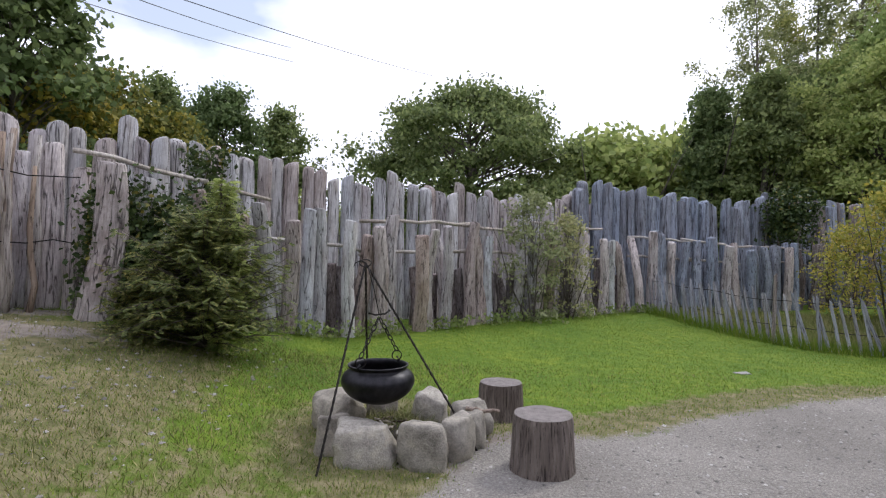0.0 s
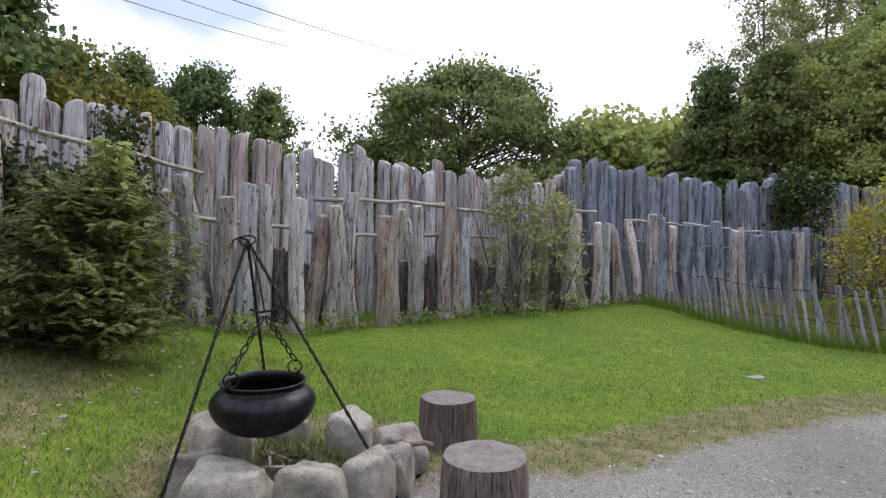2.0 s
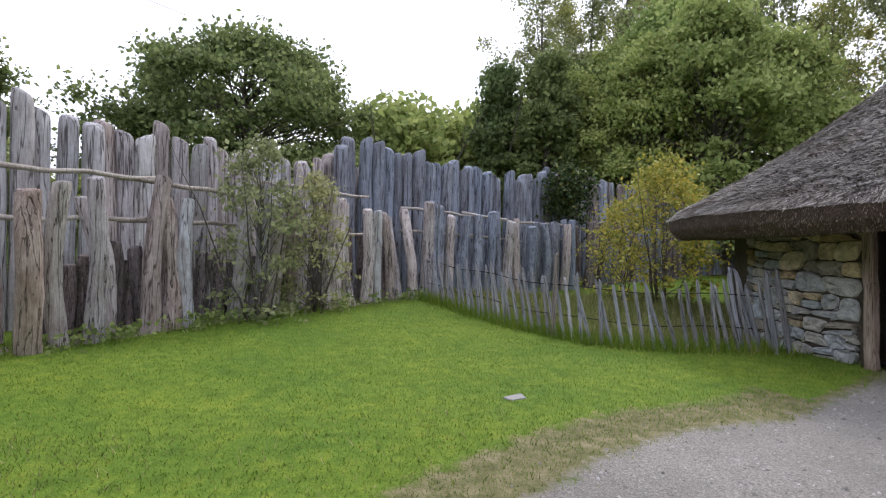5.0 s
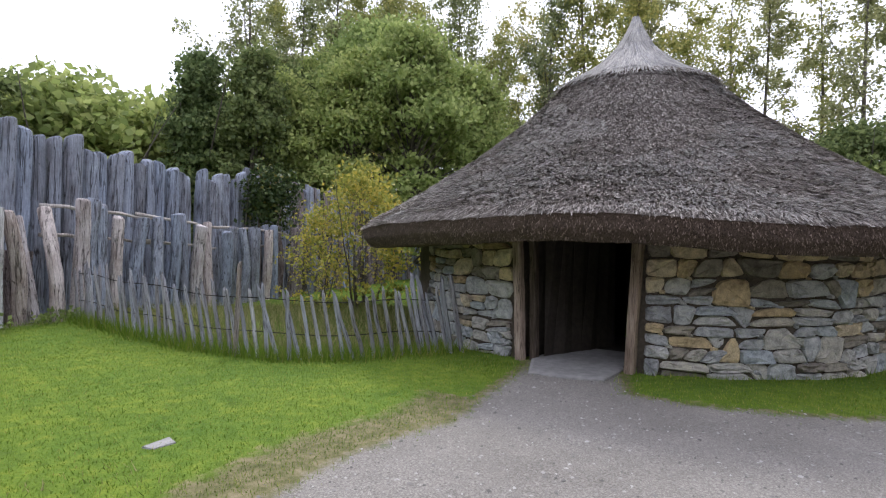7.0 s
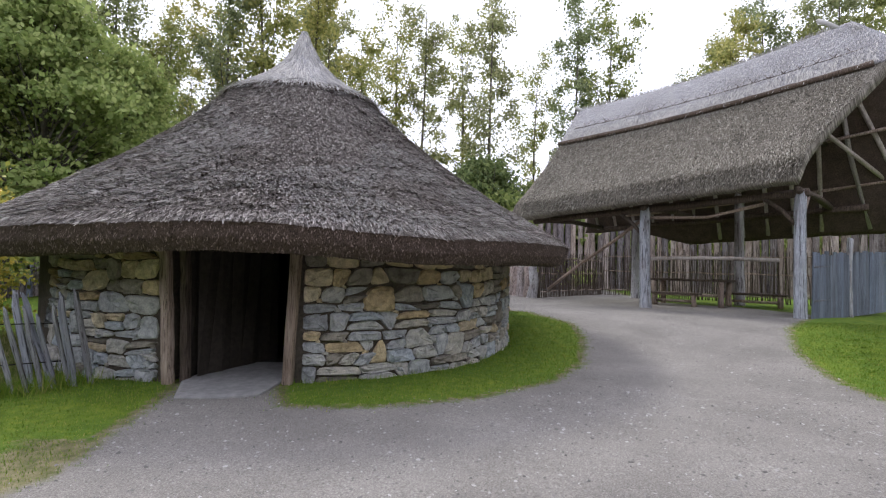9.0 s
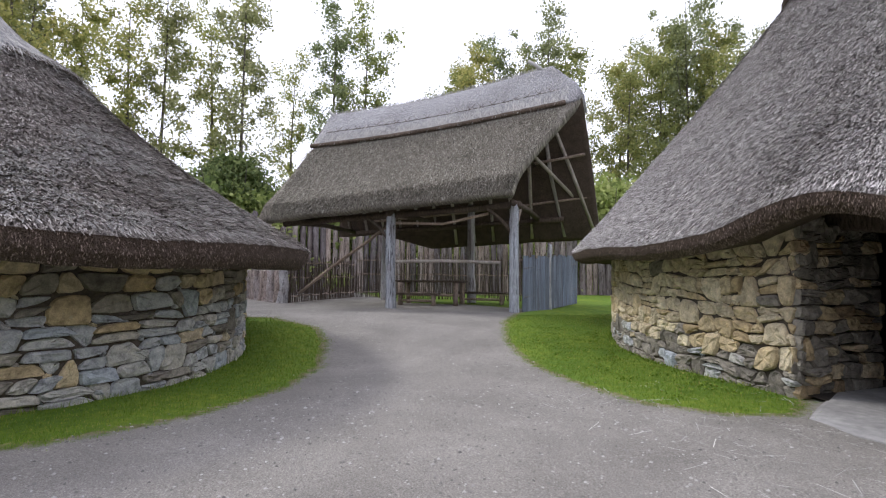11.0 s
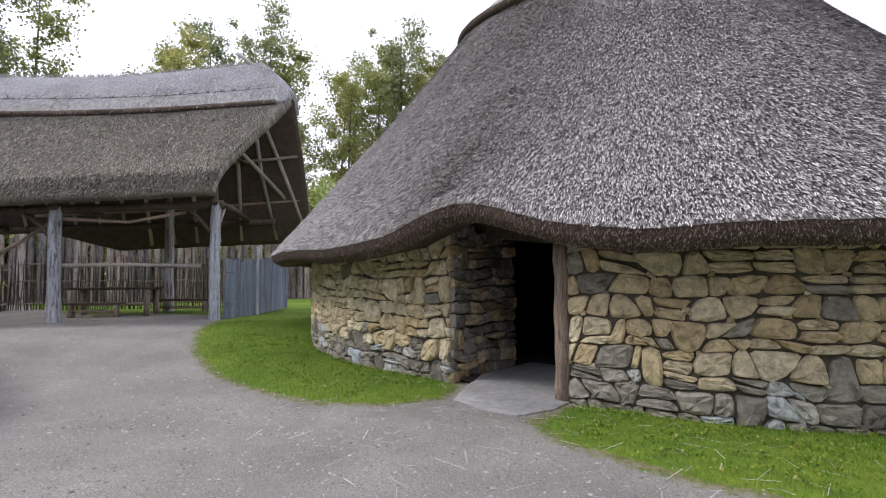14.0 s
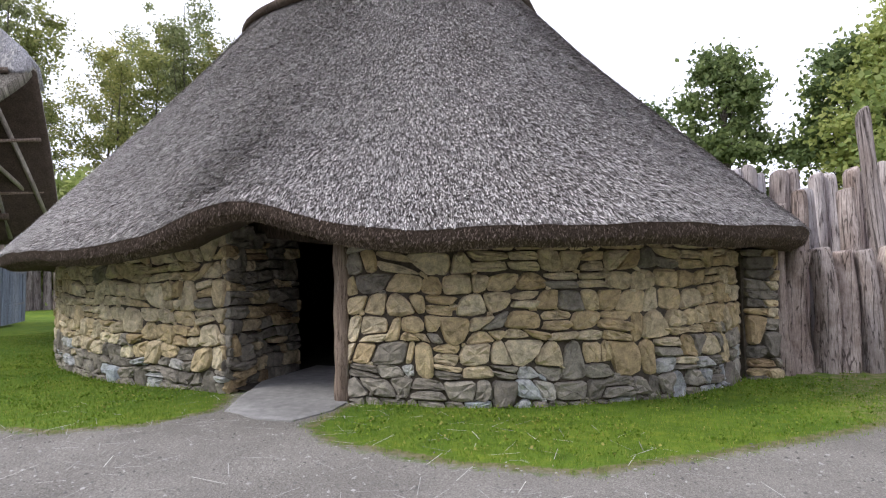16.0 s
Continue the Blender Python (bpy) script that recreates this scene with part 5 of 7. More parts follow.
def boulder(w, d, h, mat, seed, label, x, y, rz=0.0, sink=0.06):
    """A rough hewn block of stone with worn corners and chipped faces."""
    bm = bmesh.new()
    bmesh.ops.create_cube(bm, size=2.0)
    bmesh.ops.subdivide_edges(bm, edges=bm.edges, cuts=9, use_grid_fill=True)
    rng_ = np.random.default_rng(seed)
    tilt = rng_.normal(0, 0.08, 2)
    cuts = []
    for _ in range(9):
        d_ = Vector(rng_.normal(0, 1, 3)).normalized()
        cuts.append((d_, rng_.uniform(0.84, 1.02) * (1.0 + 0.28 * (abs(d_.x) + abs(d_.y) + abs(d_.z) - 1))))
    for v_ in bm.verts:
        q = v_.co.copy()
        r = (abs(q.x) ** 9 + abs(q.y) ** 9 + abs(q.z) ** 9) ** (1 / 9)
        p = q / r
        for d_, far_ in cuts:
            p -= d_ * max(0.0, p.dot(d_) - far_)
        p = p * (1 + 0.13 * noise.noise(p * 0.9 + Vector((seed, 0, 0))) + 0.07 * noise.noise(p * 2.4 + Vector((0, seed, 0))) + 0.035 * noise.noise(p * 6))
        taper = 1 - 0.08 * p.z
        v_.co = Vector((p.x * w / 2 * taper, p.y * d / 2 * taper, p.z * h / 2 + (tilt[0] * p.x * w + tilt[1] * p.y * d) * 0.4 + h / 2 - sink))
    me = bpy.data.meshes.new("hearth_stone")
    bm.to_mesh(me)
    bm.free()
    me.polygons.foreach_set("use_smooth", [True] * len(me.polygons))
    me.materials.append(mat)
    ob = new("hearth_stone", me)
    ob.matrix_world = pose(x, y, gz(x, y), 0, 0, rz)
    return tagged(ob, label, "stone", "stones round the fire")


for i, (x, y, w, d, h, rz, mat, lab) in enumerate((
        (-0.58, 4.2, 0.46, 0.34, 0.36, 4, STONE_FIRE, "pale hewn hearth stone with a flat top"), (-0.13, 4.19, 0.38, 0.34, 0.37, -6, STONE_FIRE, "squarish pale grey hearth stone at the fire"),
        (0.15, 4.36, 0.22, 0.38, 0.38, -20, STONE_FIRE, "tall pale hearth stone leaning inward"), (0.27, 4.86, 0.34, 0.32, 0.36, 15, STONE_FIRE, "rounded pale hearth stone at the ring's edge"),
        (-0.1, 5.06, 0.32, 0.3, 0.4, 8, STONE_FIRE, "mossy grey hearth stone at the back"), (-0.55, 5.16, 0.3, 0.26, 0.28, 0, STONE_DARK, "low dark sooty hearth stone"),
        (-0.9, 4.84, 0.42, 0.5, 0.4, 30, STONE_DARK, "large rough grey hearth stone"), (-0.87, 4.42, 0.27, 0.3, 0.34, 10, STONE_DARK, "small brown rounded hearth stone"), (0.27, 4.58, 0.22, 0.22, 0.34, 0, STONE_FIRE, "small pale wedge stone in the ring"))):
    boulder(w, d, h, mat, 100 + i, lab, x, y, rz)


# ash, sticks and dry grass inside the ring
ash_v, ash_f = [(FIRE.x, FIRE.y, gz(FIRE.x, FIRE.y) + 0.12)], []
for k in range(24):
    a = 2 * math.pi * k / 24
    for r, z in ((0.25, 0.1), (0.55, 0.0)):
        ash_v.append((FIRE.x + r * math.cos(a), FIRE.y + r * math.sin(a), gz(FIRE.x, FIRE.y) + z + 0.02 * noise.noise(Vector((a * 3, r * 5, 0)))))
for k in range(24):
    i, j = 1 + 2 * k, 1 + 2 * ((k + 1) % 24)
    ash_f += [(0, i, j), (i, i + 1, j + 1, j)]
tagged(new("ash_heap", mesh_of("ash_heap", ash_v, ash_f, DAUB_SHADE_ASH, True)), "low heap of dark ash and earth inside the stones", "ash")
rng = np.random.default_rng(95)
for i in range(9):
    a, r = rng.uniform(0, 6.28), rng.uniform(0.08, 0.3)
    p0 = Vector((FIRE.x + r * math.cos(a), FIRE.y + r * math.sin(a), gz(FIRE.x, FIRE.y) + rng.uniform(0.12, 0.18)))
    b_ = rng.uniform(0, 6.28)
    pole("stick", p0, p0 + Vector((math.cos(b_) * 0.22, math.sin(b_) * 0.22, rng.uniform(-0.02, 0.08))), 0.009, PALE_POLE if i % 2 else DARK_WOOD, None, 0, 960 + i, 6, "thin dry stick lying in the hearth", "stick")
pole("stick", (0.2, 4.66, 0.29), (0.5, 4.6, 0.27), 0.018, OAK_WARM, None, 0, 990, 7, "short brown stick across the hearth stones", "stick")


def lathe(profile, sides=40):
    v_, f_ = [], []
    for r, z in profile:
        for k in range(sides):
            a = 2 * math.pi * k / sides
            v_.append((r * math.cos(a), r * math.sin(a), z))
    for i in range(len(profile) - 1):
        for k in range(sides):
            k2 = (k + 1) % sides
            f_.append((i * sides + k, i * sides + k2, (i + 1) * sides + k2, (i + 1) * sides + k))
    return v_, f_


def ring_mesh(radius, wire, squash=1.0, mat=None):
    v_, f_ = [], []
    for i in range(20):
        a = 2 * math.pi * i / 20
        for k in range(7):
            b_ = 2 * math.pi * k / 7
            r = radius + wire * math.cos(b_)
            v_.append((r * math.cos(a), wire * math.sin(b_), r * math.sin(a) * squash))
    for i in range(20):
        for k in range(7):
            f_.append((i * 7 + k, i * 7 + (k + 1) % 7, ((i + 1) % 20) * 7 + (k + 1) % 7, ((i + 1) % 20) * 7 + k))
    return mesh_of("link", v_, f_, mat or IRON, True)


POT = Vector((-0.53, 4.54, 0.36))
APEX = Vector((-0.66, 4.6, 1.53))
pot = thing("cauldron", "round black iron cauldron hung on chains over the hearth", "cauldron", tuple(POT))
v, f = lathe([(0.005, 0.0), (0.09, 0.004), (0.17, 0.03), (0.24, 0.075), (0.285, 0.13), (0.31, 0.19), (0.312, 0.225), (0.295, 0.27), (0.262, 0.305), (0.238, 0.318), (0.236, 0.335), (0.256, 0.35), (0.258, 0.362), (0.245, 0.366), (0.232, 0.355), (0.225, 0.31), (0.27, 0.26), (0.285, 0.2), (0.26, 0.12), (0.15, 0.04), (0.005, 0.02)])
v = [(x, y, z * 0.9) for x, y, z in v]
body = child("body", mesh_of("body", v, f, SOOT, True), pot)
sub = body.modifiers.new("round", "SUBSURF")
sub.levels = sub.render_levels = 1
ring_me, link_me = ring_mesh(0.042, 0.005), ring_mesh(0.017, 0.0048, 1.75)
for sx, sy in ((-0.12, -0.2), (0.14, 0.17)):
    child("lug", mesh_of("lug", *tube([(sx * 1.05, sy * 1.05, 0.305), (sx * 1.15, sy * 1.15, 0.335), (sx * 1.02, sy * 1.02, 0.355)], [0.012, 0.012, 0.01], 7), SOOT, True), pot)
    child("ring", ring_me, pot, pose(sx, sy, 0.37, 0, 8, 20), "iron ring handle")
    top = Vector((0.0, 0.0, 0.72))
    start = Vector((sx, sy, 0.415))
    for i in range(6):
        p = start.lerp(top, (i + 0.3) / 6)
        d = (top - start).normalized()
        child("link", link_me, pot, Matrix.Translation(p) @ d.to_track_quat("Z", "Y").to_matrix().to_4x4() @ pose(0, 0, 0, 0, 0, 90 * (i % 2) + 20))
v, f = tube([(-0.09, 0.0, 0.75), (-0.03, 0, 0.735), (0.05, 0.01, 0.745), (0.09, 0.02, 0.775), (0.075, 0.02, 0.78)], [0.008] * 5, 7)
child("hook", mesh_of("hook", v, f, IRON, True), pot)
v, f = tube([(0, 0, 0.74), (-0.05, 0.03, 0.95), (-0.11, 0.05, 1.15)], [0.005] * 3, 6)
child("hanger", mesh_of("hanger", v, f, IRON, True), pot)

tripod = thing("tripod", "twisted wrought-iron cooking tripod over the ring of stones", "tripod")


def twisted(a, b, r):
    a, b = Vector(a), Vector(b)
    n, sides = 60, 4
    d = (b - a).normalized()
    e1 = d.orthogonal().normalized()
    e2 = d.cross(e1)
    v_, f_ = [], []
    for i in range(n + 1):
        c = a.lerp(b, i / n)
        tw = i / n * 40
        for k in range(sides):
            t = 2 * math.pi * k / sides + tw
            v_.append(c + (e1 * math.cos(t) + e2 * math.sin(t)) * r)
    for i in range(n):
        for k in range(sides):
            f_.append((i * sides + k, i * sides + (k + 1) % sides, (i + 1) * sides + (k + 1) % sides, (i + 1) * sides + k))
    return mesh_of("leg", v_, f_, IRON)


for foot in ((-0.89, 3.85), (0.33, 4.44), (-0.72, 5.35)):
    child("leg", twisted((foot[0], foot[1], gz(*foot) - 0.04), APEX, 0.0105), tripod)
child("ring", mesh_of("ring", *tube([APEX + Vector((0.05 * math.cos(a), 0.02 * math.sin(a), 0.03 * math.sin(a))) for a in np.linspace(0, 6.28, 14)], [0.006] * 14, 6), IRON, True), tripod)
child("curl", mesh_of("curl", *tube([APEX + Vector(p) for p in ((0, 0, 0), (-0.04, 0, 0.02), (-0.085, 0, 0.0), (-0.1, 0, -0.03))], [0.008, 0.007, 0.006, 0.005], 6), IRON, True), tripod)


def stump(label, x, y, r, h, seed):
    t = thing("stump", label, "stump", (x, y, gz(x, y) - 0.02), 0, "stump seats")
    v_, f_ = [], []
    sides, rings = 40, 8
    for i in range(rings + 1):
        z = h * i / rings
        for k in range(sides):
            a = 2 * math.pi * k / sides
            rr = r * (1.06 - 0.08 * i / rings + 0.05 * noise.noise(Vector((math.cos(a) * 1.6, math.sin(a) * 1.6, z + seed))) + 0.025 * noise.noise(Vector((math.cos(a) * 7, math.sin(a) * 7, z * 2 + seed))) + (0.03 if i == 0 else 0) - (0.03 if i == rings else 0))
            v_.append((rr * math.cos(a), rr * math.sin(a), z))
    for i in range(rings):
        for k in range(sides):
            k2 = (k + 1) % sides
            f_.append((i * sides + k, i * sides + k2, (i + 1) * sides + k2, (i + 1) * sides + k))
    child("trunk", mesh_of("trunk", v_, f_, DARK_WOOD_STUMP, True), t)
    top = [Vector(v_[rings * sides + k]) for k in range(sides)]
    vt = [(p.x * s, p.y * s, h + (0.004 if s < 0.95 else 0.0) + 0.006 * noise.noise(Vector((p.x * 9, p.y * 9, seed)))) for s in (1.0, 0.9, 0.6, 0.3) for p in top] + [(0, 0, h + 0.004)]
    ft = [(j * sides + k, j * sides + (k + 1) % sides, (j + 1) * sides + (k + 1) % sides, (j + 1) * sides + k) for j in range(3) for k in range(sides)] + [(3 * sides + k, 3 * sides + (k + 1) % sides, 4 * sides) for k in range(sides)]
    child("top", mesh_of("top", vt, ft, STUMP_TOP, True), t, None, "grey sawn top with faint rings")
    return t


DARK_WOOD_STUMP = weathered_wood("stump_side", [(0.09, 0.08, 0.075), (0.17, 0.15, 0.14), (0.29, 0.265, 0.25)], (7, 7, 0.9))


def stump_top_material():
    m, n, l, b = material("stump_top", 0.9)
    v_, rnd = obj_coords(n, l, False)
    wv = n.new("ShaderNodeTexWave")
    wv.wave_type, wv.rings_direction = "RINGS", "Z"
    wv.inputs["Scale"].default_value, wv.inputs["Distortion"].default_value, wv.inputs["Detail"].default_value = 22, 3.5, 3
    l.new(v_, wv.inputs["Vector"])
    g = link_noise(n, l, v_, 14, 6, 0.7)
    c = ramp(n, l, wv.outputs["Fac"], [(0, (0.17, 0.15, 0.145)), (1, (0.23, 0.21, 0.2))])
    c = mix(n, l, c, ramp(n, l, g, [(0.35, (0.7, 0.7, 0.7)), (0.65, (1.2, 1.2, 1.2))]), 1.0, "MULTIPLY")
    l.new(c, b.inputs["Base Color"])
    bump(n, l, b, g, 0.5, 0.01)
    return m


STUMP_TOP = stump_top_material()
stump("grey weathered log stump seat beside the gravel", 0.78, 4.12, 0.235, 0.43, 3)
stump("grey log stump seat with a knot on the lawn", 0.6, 5.42, 0.215, 0.36, 9)


# ---- picket fence ----
PICKET = [(5.5, 14.1), (5.65, 12.8), (6.05, 11.2), (6.6, 9.95), (7.5, 9.05), (8.95, 8.5)]
pk = thing("picket_fence", "rough grey split-picket fence leaning along the lawn", "fence")
rng = np.random.default_rng(121)
pk_me = []
for k in range(4):
    v, f = tube([(rng.normal(0, 0.006), rng.normal(0, 0.006), z) for z in (0, 0.3, 0.6, 0.85, 0.95, 1.0)], [0.03, 0.03, 0.029, 0.027, 0.02, 0.007], 6, 0.1, True, k)
    pk_me.append(mesh_of("picket", v, f, OAK_BLUE))
for i, (p, d) in enumerate(along(PICKET, 0.15)):
    yaw = math.degrees(math.atan2(d.y, d.x))
    child("picket", pk_me[rng.integers(4)], pk, pose(p.x, p.y, gz(p.x, p.y) - 0.05, rng.normal(0, 2), -13 + rng.normal(0, 3), yaw) @ Matrix.Diagonal((1, 1, rng.uniform(0.95, 1.15), 1)))
for q in ((8.7, 8.6), (8.85, 8.45), (9.05, 8.4), (8.55, 8.75)):
    child("picket", pk_me[rng.integers(4)], pk, pose(q[0], q[1], -0.05, rng.normal(0, 6), -14 + rng.normal(0, 5), rng.uniform(-40, 0)) @ Matrix.Diagonal((1.4, 1.4, 1.3, 1)))
for z in (0.35, 0.82):
    rod("wire", [(p.x, p.y, gz(p.x, p.y) + z + 0.02 * math.sin(i)) for i, (p, d) in enumerate(along(PICKET, 0.3))], 0.007, IRON, pk, 5)
post(pk, 6.35, 10.35, 0.07, 1.45, LOG_WARM, rng, 3)

# ---- rails on the palisades ----
rng = np.random.default_rng(131)
for row, off, z_list, m_ in ((FRONT_ROW[2:], 0.28, (2.05, 1.45), PALE_POLE), (FAR_ROW[:5], 0.28, (2.0, 1.5), PALE_POLE)):
    pts_ = along(offset_row(row, off), 2.2)
    for z in z_list:
        for i in range(len(pts_) - 1):
            if rng.random() < 0.12:
                continue
            a, b = pts_[i][0], pts_[i + 1][0]
            dz = rng.normal(0, 0.07, 2)
            pole("rail", (a.x - 0.2, a.y - 0.15, gz(a.x, a.y) + z + dz[0]), (b.x + 0.2, b.y + 0.15, gz(b.x, b.y) + z + dz[1]), 0.035, m_ if rng.random() < 0.65 else OAK, None, 0.0, 140 + i, 7, "peeled pale rail laid along the palisade posts", "rail")

# ---- left end of the front row: a big leaning log and thin branches ----
rng = np.random.default_rng(133)
lean_log = thing("palisade", "big split log leaning against the ivy-covered palisade", "post")
child("post", LOGS[LOG_OAK.name][5], lean_log, pose(-4.33, 6.62, gz(-4.33, 6.62) - 0.15, -2, 5, 0) @ Matrix.Diagonal((0.42, 0.34, 2.1, 1)))
screen = thing("branch_screen", "loose screen of thin crooked branches before the palisade", "fence")
for i in range(26):
    t = rng.uniform(0, 1)
    x, y = -4.75 - 1.6 * t + rng.normal(0, 0.06), 6.75 - 1.4 * t + rng.normal(0, 0.08)
    h, r_ = rng.uniform(1.2, 2.3), rng.uniform(0.03, 0.065)
    base = Vector((x, y, gz(x, y) - 0.05))
    v, f = tube([base + Vector((rng.normal(0, 0.03), rng.normal(0, 0.03), h * k / 5)) for k in range(6)], [r_ * (1 - 0.07 * k) for k in range(6)], 7, 0.06, True, i)
    child("branch", mesh_of("branch", v, f, (OAK, OAK_WARM, PALE_POLE)[i % 3], True), screen)
for z in (0.9, 1.7):
    rod("wire", [(-4.6 - 0.2 * k, 6.8 - 0.175 * k, gz(-4.6, 6.8) + z + rng.normal(0, 0.03)) for k in range(10)], 0.008, IRON, screen, 5)
palisade("palisade", "row of rough grey logs behind the branch screen", [(-7.4, 5.0), (-4.9, 7.25)], 0.3, (0.75, 1.0), (2.3, 2.8), [LOG_OAK], 14, 2.0, 0.08, 0.0, True)

# ---- palisade by the large hut ----
WEST = [(1.0, -7.75), (-0.4, -8.45), (-2.6, -9.2), (-6.0, -9.4), (-10, -7.5)]
palisade("palisade", "low row of wide brown split logs beside the large hut", WEST, 0.36, (0.85, 1.02), (1.8, 1.95), [LOG_WARM], 9, 1.0, 0.04, 0.0, True)
palisade("palisade", "middle row of leaning pinkish brown logs", offset_row(WEST, 1.2), 0.42, (0.6, 0.8), (2.6, 3.0), [LOG_WARM, LOG_OAK], 10, 1.8, 0.08, 0.1, True)
palisade("palisade", "tall pinkish brown log palisade with rounded tops", offset_row([(2.6, -7.4)] + WEST, 2.2), 0.31, (0.95, 1.12), (3.4, 3.65), [LOG_WARM, LOG_OAK, LOG_WARM], 12)
rng = np.random.default_rng(141)
tall = thing("palisade", "single tall pale log standing above the palisade", "post")
post(tall, -0.98, -9.6, 0.27, 4.45, LOG_WARM, rng, 2)
pier = thing("stone_pier", "narrow dry-stone pier between hut and palisade", "pier")
tm, n_ = flat_mapper((1.45, -7.1, 0), (1.0, -7.45, 0), (-0.6, 0.8))
rubble(pier, tm, n_, lambda s: 1.85, lambda z, rng: STONE_DARK if rng.random() < 0.5 else STONE_TAN, 142, (0.1, 0.2), (0.4, 0.6), limit=60)
v = [(1.5, -7.12, -0.1), (1.0, -7.5, -0.1), (1.3, -7.95, -0.1), (1.8, -7.55, -0.1)]
child("core", mesh_of("core", v + [(a, b, 1.85) for a, b, _ in v], [(0, 1, 5, 4), (1, 2, 6, 5), (2, 3, 7, 6), (3, 0, 4, 7), (4, 5, 6, 7)], MORTAR_SHADED), pier)

# ---- trees ----
def leaves(centres, size, rng, drop=0.5, aspect=1.5):
    """Many small leaf blades, each a bent pair of triangles."""
    n = len(centres)
    d = rng.normal(size=(n, 3))
    d /= np.linalg.norm(d, axis=1, keepdims=True)
    e = np.cross(d, rng.normal(size=(n, 3)))
    e /= np.linalg.norm(e, axis=1, keepdims=True) + 1e-9
    s = size * rng.uniform(0.6, 1.3, (n, 1))
    a, b = d * s * aspect * 0.5, e * s * 0.5
    up = np.cross(d, e) * s * 0.15
    v = np.stack([centres - a, centres + b - up, centres + a, centres - b - up], 1).reshape(-1, 3)
    return v, n


def leaf_mesh(name, centres, size, mat, rng, aspect=1.5):
    v, n = leaves(np.asarray(centres), size, rng, aspect=aspect)
    me = bpy.data.meshes.new(name)
    me.vertices.add(len(v))
    me.vertices.foreach_set("co", v.astype(np.float32).ravel())
    me.loops.add(n * 4)
    me.loops.foreach_set("vertex_index", np.arange(n * 4, dtype=np.int32))
    me.polygons.add(n)
    me.polygons.foreach_set("loop_start", np.arange(0, n * 4, 4, dtype=np.int32))
    me.materials.append(mat)
    me.update(calc_edges=True)
    me.validate()
    return me


def tree(name, label, height, radius, bare, mat, seed, size, count, shape="round", trunk_r=0.18, clumps=70, spread=0.16, place=(0, 0, 0)):
    """A tapered trunk with limbs and a crown of small leaves in uneven clumps. bare: share of the trunk below the crown."""
    rng = np.random.default_rng(seed)
    t = thing(name, label, "tree" if height > 3.4 else "shrub", place)
    tips = []
    for _ in range(clumps):
        q = rng.uniform(0, 1) ** 0.8
        a = rng.uniform(0, 2 * math.pi)
        env = {"round": math.sqrt(max(1 - (2 * q - 0.85) ** 2 / 1.35, 0.05)), "tall": (0.35 + 0.65 * math.sin(math.pi * min(q * 0.9 + 0.12, 1))) * (1.05 - 0.5 * q), "cone": 1.05 - 0.95 * q, "bush": math.sqrt(max(1 - q * q, 0.02))}[shape]
        r = radius * env * rng.uniform(0.25, 1.0) ** 0.5 * rng.uniform(0.75, 1.12)
        tips.append(Vector((r * math.cos(a), r * math.sin(a), height * (bare + (1 - bare) * q * 0.97))))
    wood = []
    stems = 1 if shape in ("tall", "round", "cone") else 4
    for s in range(stems):
        off = rng.normal(0, 0.12 * radius, 2) if stems > 1 else (0, 0)
        pts = [(off[0] * (1 + i) + rng.normal(0, trunk_r * 0.5), off[1] * (1 + i) + rng.normal(0, trunk_r * 0.5), height * 0.93 * i / 6 - 0.1) for i in range(7)]
        wood.append(tube(pts, [trunk_r * (1.25 if i == 0 else 1) * (1 - 0.88 * i / 6) / (1 if stems == 1 else 2) for i in range(7)], 7, 0.06, True, seed + s))
    for k, tip in enumerate(tips):
        if k % 2 and shape != "tall":
            continue
        zb = max(tip.z - rng.uniform(0.12, 0.3) * height * (1 - bare), height * bare * 0.7)
        mid = Vector((tip.x * 0.5, tip.y * 0.5, zb * 0.45 + tip.z * 0.55 + 0.1))
        r0 = trunk_r * 0.28 * (1 - 0.6 * tip.z / height)
        wood.append(tube([(0, 0, zb), mid, tip], [r0, r0 * 0.6, r0 * 0.2], 4, 0, False))
    child("trunk", mesh_of("trunk", *join(wood), BARK, True), t)
    per = count // clumps
    cs = []
    for tip in tips:
        k = int(per * rng.uniform(0.5, 1.5))
        sc = radius * spread * rng.uniform(0.7, 1.4)
        dirs = rng.normal(0, 1, (k, 3))
        dirs /= np.linalg.norm(dirs, axis=1, keepdims=True)
        cs.append(np.array(tip) + dirs * np.minimum(np.abs(rng.normal(0, 1.1, (k, 1))) + 0.25, 2.3) * np.array([sc, sc, sc * 0.6]))
    cs = np.concatenate(cs)
    cs[:, 2] = np.maximum(cs[:, 2], 0.05)
    child("crown", leaf_mesh("crown", cs, size, mat, rng), t)
    return t


